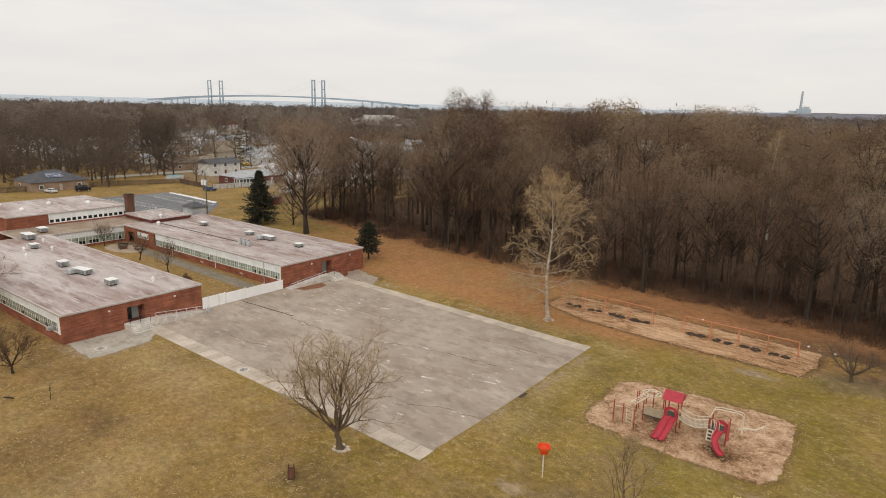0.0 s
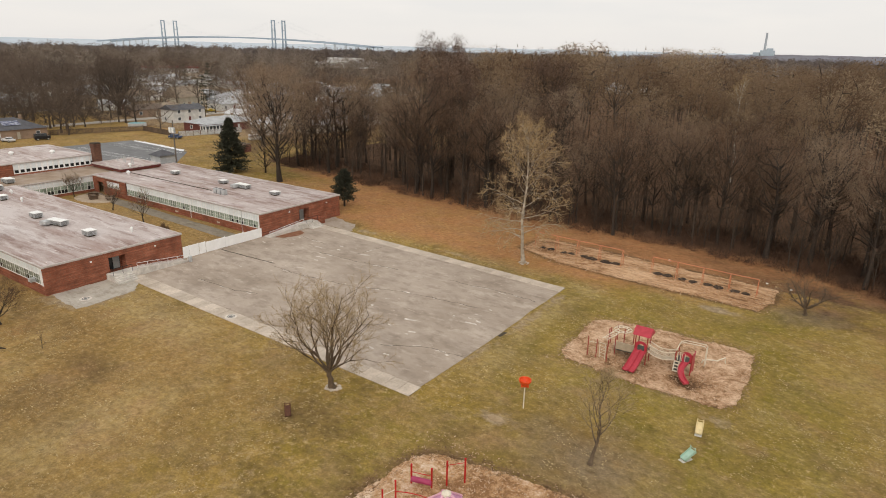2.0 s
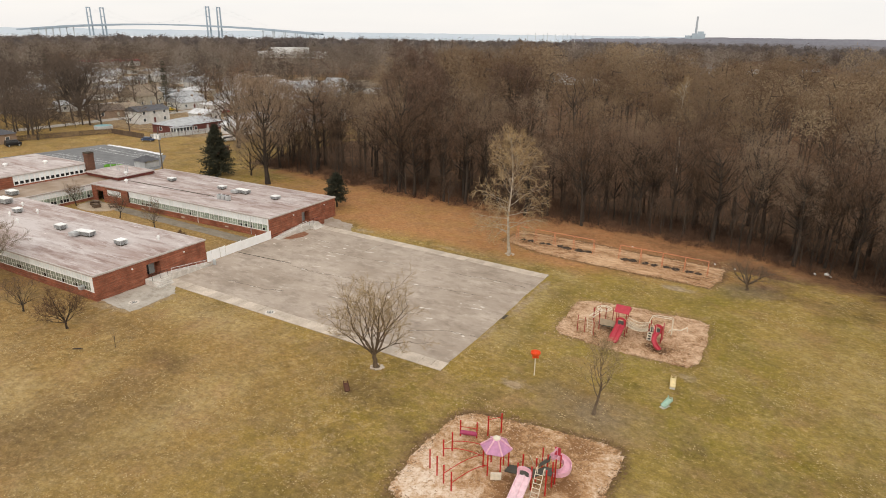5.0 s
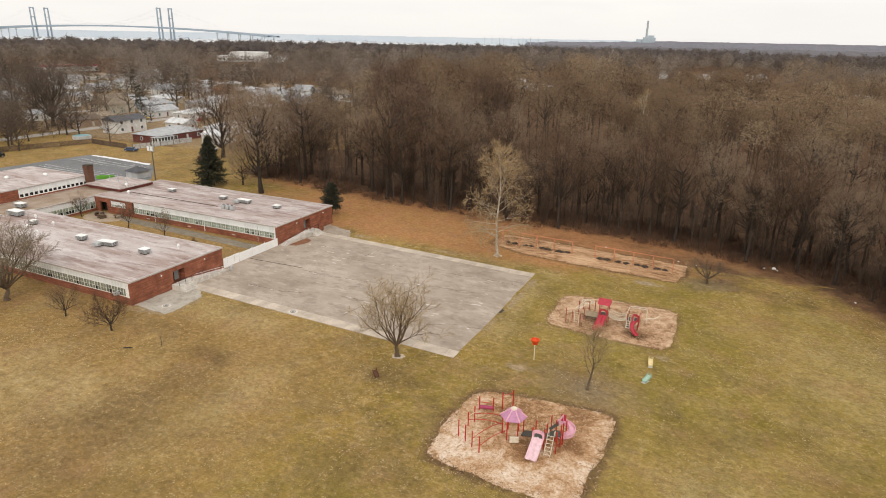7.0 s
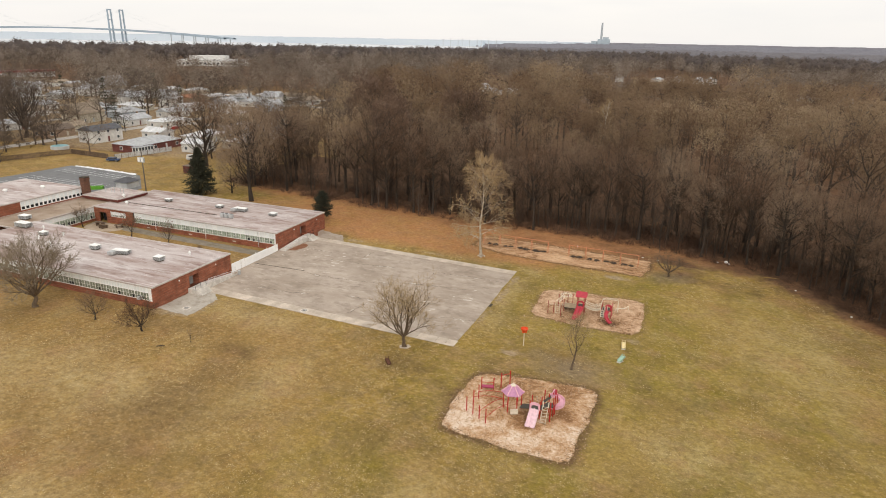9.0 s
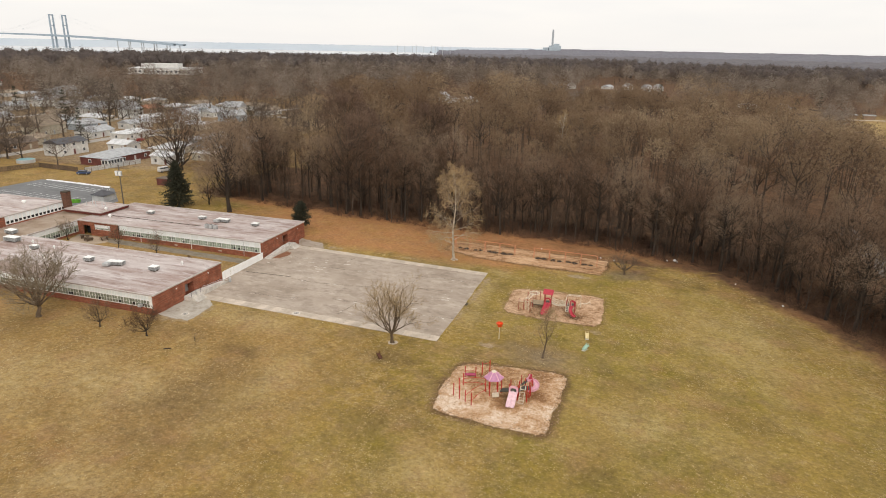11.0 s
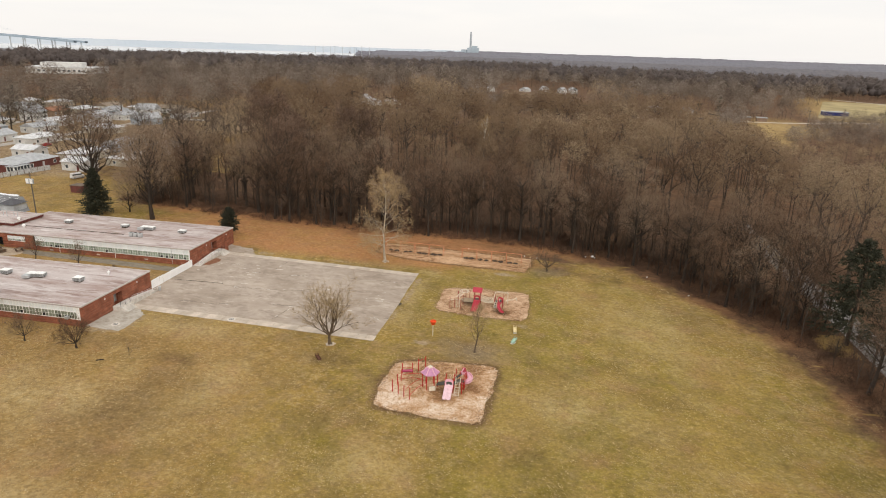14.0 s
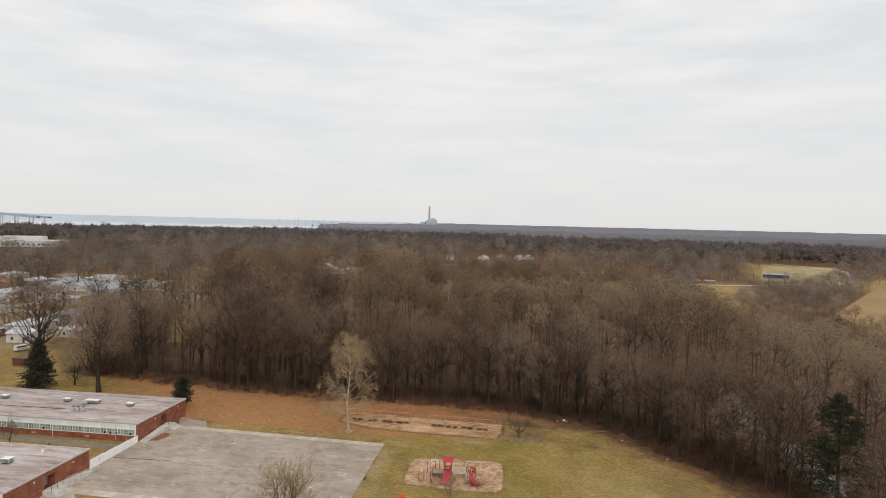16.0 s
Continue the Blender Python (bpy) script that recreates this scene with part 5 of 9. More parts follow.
def branching_tree(seed, height, radius, r0, bole, limbs, twig_w, kids=(6, 6, 7), spread=(0.5, 0.95), up=0.10, leader=0.0, droop=0.0, ratio=(0.5, 0.42), sides=(8, 5, 3), bend=0.17, twig_len=1.0):
    """A leafless lawn tree grown branch by branch: bole, limbs, boughs, branches and twigs, then brought to its height and radius.
    bole: height of the first fork (share); spread: angle from upright of the highest and lowest limbs; leader: how far a straight stem goes on."""
    rng = random.Random(seed)
    wood, crown = Geo(), Geo()
    H = height
    stem_top = max(bole, leader) * H
    n = 8 if leader else 4
    stem, rs, off = [], [], Vector((0, 0, 0))
    for i in range(n + 1):
        t = i / n
        if i:
            off += Vector((rng.gauss(0, 0.012), rng.gauss(0, 0.012), 0)) * H
        stem.append(Vector((off.x, off.y, stem_top * t)))
        rs.append(r0 * (1.5 if i == 0 else 1) * (1 - (0.86 if leader else 0.3) * t))

    def grow(p, d, length, r, level):
        m = (5, 4, 3)[level]
        pts, q = [p.copy()], p.copy()
        for i in range(m):
            d = (d + rand_dir(rng) * bend + Vector((0, 0, up - droop * (0.4 + i / m)))).normalized()
            q = q + d * length / m
            pts.append(q.copy())
        rr = [max(r * (1 - 0.82 * i / m), twig_w * 0.5) for i in range(m + 1)]
        (wood if level < 2 else crown).tube(pts, rr, sides[level])
        az = rng.uniform(0, 6.28)
        for k in range(kids[level]):
            u = 0.25 + 0.75 * (k + rng.uniform(0.2, 1.0)) / kids[level]
            i = min(int(u * m), m - 1)
            b = pts[i].lerp(pts[i + 1], min(u * m - i, 1))
            axis = (pts[i + 1] - pts[i]).normalized()
            az += 2.4 + rng.uniform(-0.5, 0.5)
            o = axis.orthogonal().normalized()
            side = o * math.cos(az) + axis.cross(o) * math.sin(az)
            a = rng.uniform(0.45, 0.95)
            e = (axis * math.cos(a) + side * math.sin(a)).normalized()
            if level < 2:
                grow(b, e, length * ratio[level] * (1.25 - 0.55 * u) * rng.uniform(0.8, 1.2), rr[i] * 0.55, level + 1)
            else:
                crown.blade(b, e, twig_len * rng.uniform(0.5, 1.3), twig_w, rng)

    az = rng.uniform(0, 6.28)
    for k in range(limbs):
        s = (k + rng.uniform(0.1, 0.9)) / limbs
        z0 = H * (bole + (leader - bole) * s) if leader else stem_top * rng.uniform(0.82, 1.0)
        t = z0 / stem_top * n
        i = min(int(t), n - 1)
        p, r = stem[i].lerp(stem[i + 1], t - i), rs[i] + (rs[i + 1] - rs[i]) * (t - i)
        az += 2.4 + rng.uniform(-0.3, 0.3)
        a = spread[1] + (spread[0] - spread[1]) * s
        d = Vector((math.cos(az) * math.sin(a), math.sin(az) * math.sin(a), math.cos(a)))
        length = radius * (0.35 + 0.75 * math.sin(math.pi * (0.28 + 0.68 * s)) ** 0.8) if leader else (H - z0) * (0.5 + 0.45 * math.cos(a))
        grow(p, d, length * rng.uniform(0.85, 1.1), min(r * (0.42 if leader > 0.6 else 0.6), r0 * 0.55), 0)
    every = np.array([tuple(v) for v in wood.v + crown.v])
    kz = height / np.percentile(every[:, 2], 99.6)
    kr = radius / np.percentile(np.hypot(every[:, 0], every[:, 1]), 96)
    for g in (wood, crown):
        g.v = [Vector((v.x * kr, v.y * kr, v.z * kz)) for v in g.v]
    stem = [Vector((p.x * kr, p.y * kr, p.z * kz - (0.15 if k == 0 else 0))) for k, p in enumerate(stem)]
    wood.tube(stem, rs, sides[0])
    return wood, crown


def conifer(seed, height, reach, r0, base=0.06, whorls=22, per=9, needles=14, open_=0.0, nw=0.09):
    rng = random.Random(seed)
    wood, crown = Geo(), Geo()
    wood.tube([Vector((0, 0, -0.15)), Vector((0, 0, height * 0.5)), Vector((0, 0, height * 0.98))], [r0, r0 * 0.6, 0.03], 6)
    for k in range(whorls):
        t = base + (1 - base) * (k + rng.random() * 0.6) / whorls
        z = height * t
        shape = (1 - t) ** 0.8 if not open_ else math.sin(math.pi * min(1, 0.12 + 0.9 * t)) ** 0.5 * (1.05 - 0.5 * t)
        rad = reach * shape * rng.uniform(0.75, 1.15) + 0.15
        for _ in range(per):
            if rng.random() < open_:
                continue
            a = rng.uniform(0, 6.28)
            d = Vector((math.cos(a), math.sin(a), rng.uniform(-0.28, 0.12) + 0.3 * t))
            p0 = Vector((0, 0, z))
            ln = rad * rng.uniform(0.7, 1.1)
            crown.blade(p0, d.normalized(), ln, 0.05, rng)
            for j in range(needles):
                u = 0.2 + 0.8 * (j + rng.random()) / needles
                q = p0 + d * ln * u
                f = (d * 0.7 + rand_dir(rng) * 0.8 + Vector((0, 0, -0.12))).normalized()
                crown.blade(q, f, (0.35 + 0.35 * (1 - u)) * (0.6 + reach * 0.16), nw * (0.7 + reach * 0.14), rng)
    return wood, crown


def plant(geo, x, y, label, category="tree", rot=0.0, mats=None, name="tree", group="", scale=1.0):
    wood, crown = geo
    root = empty(name, pose(x, y, G(x, y), 0, 0, rot) @ Matrix.Diagonal((scale, scale, scale, 1)), label, category, group)
    for nm, g, mt in (("trunk", wood, (mats or (M_BARK, M_TWIG))[0]), ("crown", crown, (mats or (M_BARK, M_TWIG))[1])):
        ob = new(nm, g.mesh(nm, mt))
        ob.parent = root
    return root


def build_standing_trees():
    pale, lawn = (M_PALEBARK, M_PALETWIG), (M_LAWNBARK, M_LAWNTWIG)
    plant(branching_tree(33, 12.0, 6.0, 0.3, 0.2, 13, 0.027, kids=(7, 7, 11), spread=(0.3, 1.25), up=0.11, bend=0.32, ratio=(0.5, 0.45), twig_len=0.7), -6.6, -3.6, "bare brown rounded tree beside the pad's path", rot=40, mats=lawn)
    plant(branching_tree(8, 8.6, 3.0, 0.15, 0.2, 13, 0.016, kids=(5, 5, 5), spread=(0.25, 0.8), leader=0.8, up=0.16, twig_len=0.6), 17.5, 0.5, "slender bare grey-brown tree on the lawn", mats=lawn)
    plant(branching_tree(14, 5.6, 4.4, 0.24, 0.2, 9, 0.018, kids=(5, 5, 6), spread=(0.3, 1.2), up=0.1, bend=0.28, twig_len=0.7), 28.2, 47.0, "low spreading bare tree by the swing bed", mats=(M_LAWNBARK, M_LAWNBARK))
    for k, (x, y, h, r) in enumerate(((-64, 98, 34.5, 8.6), (-52, 84, 29, 7.5), (-38, 108, 30, 8))):
        plant(lobed_tree(90 + k, h, 0.5, 0.34, r, 30, 330, 0.085, 1.15, sides=(7, 4), top=0.62, steep=1.0, subs=10, fat=0.3), x, y, "very tall bare tree rising above the wood", group="tallest trees of the wood", mats=(M_BARK, M_TALLTWIG))
    plant(branching_tree(5, 22.2, 6.4, 0.28, 0.18, 30, 0.044, kids=(7, 6, 6), spread=(0.35, 1.5), leader=0.96, up=0.06, droop=0.14, ratio=(0.5, 0.5), twig_len=1.0), -9.4, 40.8, "tall pale-barked tree with straw-coloured twigs", mats=pale)
    plant(branching_tree(77, 12.6, 7.4, 0.38, 0.18, 15, 0.036, kids=(7, 8, 11), spread=(0.15, 1.35), up=0.12, bend=0.3, ratio=(0.5, 0.45), twig_len=0.9), -66.3, -17.0, "broad bare grey-brown tree beside the school wing", mats=(M_LAWNBARK, M_GREYBARK))
    plant(branching_tree(4, 5.4, 2.5, 0.12, 0.2, 10, 0.018, kids=(6, 6, 8), spread=(0.2, 1.25), bend=0.28, twig_len=0.45), -53.6, -16.6, "small bare tree on the school lawn")
    plant(branching_tree(6, 5.6, 3.0, 0.15, 0.18, 12, 0.02, kids=(7, 7, 9), spread=(0.2, 1.3), bend=0.28, twig_len=0.5), -44.2, -16.5, "small dense bare tree on the school lawn")
    plant(branching_tree(41, 27.0, 3.6, 0.26, 0.45, 14, 0.05, kids=(5, 4, 4), spread=(0.2, 0.9), leader=0.9, up=0.12, twig_len=1.0), 2.5, 133.0, "slim white-barked tree standing in the wood", mats=(material("white_bark", (0.62, 0.58, 0.50), (0.40, 0.36, 0.30), scale=0.8, rough=0.9, fine=0.2), M_PALETWIG))
    plant(bare_tree(9, 1.9, 0.04, 0.15, 0.8, 6, 0.6, 4, 5, 0.015, lift=(0.4, 0.9), twig_len=0.35), -35.0, -16.4, "tiny bare sapling in the lawn", "sapling")
    plant(lobed_tree(12, 27.5, 0.55, 0.16, 9.8, 32, 330, 0.075, 1.1, sides=(8, 4), top=0.55, subs=7, low=-0.6, fat=0.32), -79.8, 55.2, "tall bare dark tree behind the school")
    plant(lobed_tree(13, 12.5, 0.2, 0.08, 5.6, 22, 210, 0.045, 0.9, sides=(6, 3), top=0.5, subs=6, low=-0.85), -90.2, 60.0, "low dense bare brown tree beside the spruce")
    plant(lobed_tree(21, 25.5, 0.6, 0.14, 11.0, 32, 250, 0.08, 1.15, sides=(8, 4), top=0.5, low=-0.5, steep=0.9, subs=7, fat=0.34), -124, 88, "very large bare tree with heavy upright limbs")
    for k, (x, y, h) in enumerate(((-98.0, 18.3, 5.6), (-82.4, 17.4, 5.6), (-70.8, 16.4, 6.0), (-59.5, 13.2, 2.6))):
        plant(branching_tree(50 + k, h, 0.36 * h, 0.12, 0.24, 9, 0.03, kids=(5, 5, 5), spread=(0.25, 1.0), up=0.14, bend=0.22, twig_len=0.6), x, y, "small bare tree in the school courtyard", group="courtyard trees")
    needle = (M_BARK, M_NEEDLE)
    plant(conifer(3, 12.8, 5.5, 0.26, base=0.06, whorls=26, per=17, needles=19, nw=0.17), -97, 55.5, "tall dark green spruce behind the school", "conifer", mats=needle, name="spruce_tree")
    plant(conifer(4, 7.3, 3.2, 0.2, base=0.24, whorls=19, per=17, needles=17, open_=0.22, nw=0.15), -52.6, 47.6, "dark green cedar at the wing's corner", "conifer", mats=needle, name="cedar_tree")
    plant(conifer(5, 20.5, 7.8, 0.4, base=0.1, whorls=18, per=17, needles=27, open_=0.26, nw=0.15), 84.3, 23.5, "large dark pine between field and road", "conifer", mats=needle, name="pine_tree")
    plant(conifer(6, 7.0, 4.5, 0.25, base=0.05, whorls=14, per=11, needles=14, open_=0.1), 168, 202, "rounded dark green evergreen beyond the road", "conifer", mats=(M_BARK, material("yellow_green_needles", (0.08, 0.085, 0.02), (0.05, 0.06, 0.02), scale=1)), name="evergreen_tree", scale=1.6)


build_standing_trees()


# ---- the wood ----
def scatter(rng, x0, x1, y0, y1, cell, keep):
    """Jittered grid points of a plan rectangle that pass `keep` (arrays)."""
    gx, gy = np.meshgrid(np.arange(x0, x1, cell), np.arange(y0, y1, cell))
    x = gx.ravel() + rng.uniform(-0.45, 0.45, gx.size) * cell
    y = gy.ravel() + rng.uniform(-0.45, 0.45, gx.size) * cell
    k = keep(x, y)
    return x[k], y[k]


def joined(name, variants, xs, ys, scales, tints, mats, label, category, seed, sink=0.0, zs=None):
    """Many trees as one mesh. variants: lists of (vertices, triangles, share of wood triangles)."""
    rng = np.random.default_rng(seed)
    V, F, T, MI, n0 = [], [], [], [], 0
    pick = rng.integers(0, len(variants), len(xs))
    rot = rng.uniform(0, math.tau, len(xs))
    z = GA(xs, ys) if zs is None else zs
    for i in range(len(xs)):
        v, f, nw = variants[pick[i]]
        c, s, k = math.cos(rot[i]), math.sin(rot[i]), scales[i]
        w = np.empty_like(v)
        w[:, 0] = (v[:, 0] * c - v[:, 1] * s) * k + xs[i]
        w[:, 1] = (v[:, 0] * s + v[:, 1] * c) * k + ys[i]
        w[:, 2] = v[:, 2] * k + z[i] - sink
        V.append(w)
        F.append(f + n0)
        T.append(np.full(len(v), tints[i], np.float32))
        mi = np.ones(len(f), np.int32)
        mi[:nw] = 0
        MI.append(mi)
        n0 += len(v)
    me = bpy.data.meshes.new(name)
    fill_mesh(me, np.concatenate(V), np.concatenate(F))
    me.attributes.new("tint", "FLOAT", "POINT").data.foreach_set("value", np.concatenate(T))
    for m in mats:
        me.materials.append(m)
    me.polygons.foreach_set("material_index", np.concatenate(MI))
    return tagged(new(name, me), label, category, kind="stuff")


def packed(pair):
    (va, fa), (vb, fb) = pair[0].arrays(), pair[1].arrays()
    return np.concatenate([va, vb]), np.concatenate([fa, fb + len(va)]), len(fa)


def canopy(x, y, rng):
    """Tree sizes: taller and lower stands, and scatter within them."""
    low = 0.12 * np.sin(x * 0.045 + 1.0) * np.sin(y * 0.05 + x * 0.02) + 0.06 * np.sin(x * 0.11 + y * 0.07)
    scrub = 1 - 0.36 * smooth01(x, 92, 120) * smooth01(y, 60, 130) - 0.28 * smooth01(x, 112, 150) * smooth01(y, 130, 220)
    return np.clip(0.9 + low + 0.02 * smooth01(-x, 20, 50) + rng.normal(0, 0.17, len(x)), 0.5, 1.25) * scrub


def stand(x, y, rng):
    """Tree tints: red-brown and grey stands, mixed at their borders."""
    return np.clip(0.42 + 0.3 * np.sin(x * 0.03 + 0.6) * np.sin(y * 0.034 + 2.0) + 0.0014 * x + rng.normal(0, 0.24, len(x)), 0, 1)


def thinned(x, y, rng):
    """True for the trees that stay: the western end of the wood is open."""
    return rng.random(len(x)) < np.where(x < -48, 0.75, 1.0)


def build_woods():
    rng = np.random.default_rng(7)
    # trees along the edge, each one a thing
    kinds = []
    for k in range(8):
        h = (25, 27, 23, 28, 21, 26, 24, 22)[k]
        kinds.append(lobed_tree(200 + k, h, 0.34 + 0.05 * (k % 3), 0.32 - 0.06 * (k % 3), 5.6 + 0.8 * (k % 4), 19 + k % 4, 165, 0.055, 1.0, fat=0.42, sides=(6, 3), top=0.6 + 0.06 * (k % 3), wander=0.035, steep=0.95 - 0.2 * (k % 3), low=-0.7 + 0.1 * (k % 3), subs=9))
    meshes = [(w.mesh("trunk", M_BARK), c.mesh("crown", M_TWIG)) for w, c in kinds]
    x, y = scatter(rng, -110, 100, -60, 160, 6.2, lambda x, y: in_woods(x, y) & (near_edge(x, y) > 1.2) & (near_edge(x, y) < 24) & (np.hypot(x - 80, y - 14) > 7.5) & thinned(x, y, rng))
    order = np.argsort(near_edge(x, y))[:275]
    lab = ("tall bare grey-brown tree at the wood's edge", "slim bare tree at the wood's edge", "bare brown tree with a forked trunk at the wood's edge")
    for n, i in enumerate(order):
        k = int(rng.integers(0, 8))
        s = float(rng.uniform(0.58, 1.06) + (0.04 if x[i] < -30 else 0))
        root = empty("tree", pose(float(x[i]), float(y[i]), G(x[i], y[i]), rng.uniform(-3, 3), rng.uniform(-3, 3), rng.uniform(0, 360)) @ Matrix.Diagonal((s, s, s, 1)), lab[k % 3], "tree", "trees along the wood's edge")
        for nm, me in zip(("trunk", "crown"), meshes[k]):
            ob = new(nm, me)
            ob.parent = root
    # deeper trees
    mid = [packed(lobed_tree(300 + k, 25 + (k % 4), 0.42, 0.32, 5.4 + 0.75 * (k % 4), 13, 130, 0.10, 1.0, sides=(4, 3), top=0.6, low=-0.3, subs=3, lobe=(0.38, 0.52), shell=0.3)) for k in range(7)]
    edge_set = set(order.tolist())
    rest = np.array([i for i in range(len(x)) if i not in edge_set], int)
    x2, y2 = scatter(rng, -260, 330, -160, 400, 11.4, lambda x, y: in_woods(x, y) & (near_edge(x, y) >= 24) & (np.hypot(x - 29, y + 95) < 430) & (y > -60) & thinned(x, y, rng))
    x2, y2 = np.concatenate([x2, x[rest]]), np.concatenate([y2, y[rest]])
    # a ride cut through the wood towards the far houses
    ride = (np.abs((x2 + 129) * 0.9596 + (y2 - 440) * 0.2814) < 9) & (y2 > 190)
    x2, y2 = x2[~ride], y2[~ride]
    deep = [packed(lobed_tree(340 + k, 24 + 1.5 * (k % 4), 0.34, 0.36, 6.0 + 0.75 * (k % 4), 8, 76, 0.28, 1.15, sides=(3, 3), top=0.6, low=-0.1, subs=1, lobe=(0.46, 0.62), shell=0.2)) for k in range(7)]
    near = near_edge(x2, y2) < 52
    for sel, kind, nm, lb in ((near, mid, "woods", "dense bare brown winter woodland"), (~near, deep, "deep_woods", "bare brown winter woodland behind the wood's edge")):
        joined(nm, kind, x2[sel], y2[sel], canopy(x2[sel], y2[sel], rng), stand(x2[sel], y2[sel], rng), (M_WOODS, M_WOODTWIG), lb, "woodland", 3)
    # young growth that fills the wood below the crowns
    young = [packed(lobed_tree(360 + k, 8 + 2 * k, 0.13, 0.14, 2.8 + 0.4 * k, 9, 48, 0.055, 0.8, sides=(3, 3), top=0.7, low=-0.7, subs=3, steep=1.0, lobe=(0.34, 0.55))) for k in range(4)]
    xy, yy = scatter(rng, -160, 110, -60, 170, 3.8, lambda x, y: in_woods(x, y) & (near_edge(x, y) > 1.5) & (near_edge(x, y) < 22) & thinned(x, y, rng))
    joined("young_growth", young, xy, yy, rng.uniform(0.5, 1.2, len(xy)), rng.uniform(0, 0.7, len(xy)), (M_WOODS, material("young_growth_twigs", (0.125, 0.076, 0.048), (0.1, 0.066, 0.046), scale=15, rough=0.95, tint_attr="tint", per_object=0.25)), "thin young bare trees under the tall ones", "woodland", 8)
    # grey scrub beyond the road
    xs, ys = scatter(rng, 93, 215, 40, 300, 9.5, lambda x, y: in_woods(x, y) & (x > 92) & (x - 0.55 * (y - 60) < 130))
    joined("scrub", young, xs, ys, rng.uniform(0.55, 1.05, len(xs)), rng.uniform(0.3, 1.0, len(xs)), (M_WOODS, M_WOODTWIG), "grey-brown leafless scrub beyond the road", "woodland", 9)
    # undergrowth
    b = []
    for k in range(4):
        r2 = random.Random(400 + k)
        g = Geo()
        for _ in range(46):
            a, r = r2.uniform(0, 6.28), abs(r2.gauss(0, 1.0))
            p = Vector((r * math.cos(a), r * math.sin(a), -0.05))
            d = (Vector((0, 0, 1)) + rand_dir(r2) * 0.9).normalized()
            tall = r2.uniform(0.7, 2.4) if k else r2.uniform(1.0, 3.4)
            g.blade(p, d, tall, 0.05, r2)
            g.blade(p + d * tall * r2.uniform(0.4, 0.9), (d * 0.5 + rand_dir(r2)).normalized(), r2.uniform(0.4, 1.1), 0.05, r2)
        v, f = g.arrays()
        b.append((v, f, 0))
    x3, y3 = scatter(rng, -150, 100, -60, 140, 1.8, lambda x, y: in_woods(x, y) & (near_edge(x, y) < 16))
    thin = (x3 > -20) | (rng.random(len(x3)) < 0.72)
    x3, y3 = x3[thin], y3[thin]
    joined("undergrowth", b, x3, y3, rng.uniform(0.5, 1.25, len(x3)), rng.uniform(0, 0.8, len(x3)), (M_WOODS, material("undergrowth_stems", (0.14, 0.075, 0.045), (0.105, 0.062, 0.042), scale=6, rough=0.95, tint_attr="tint", per_object=0.4)), "tangled brown undergrowth along the wood's edge", "undergrowth", 4)


build_woods()


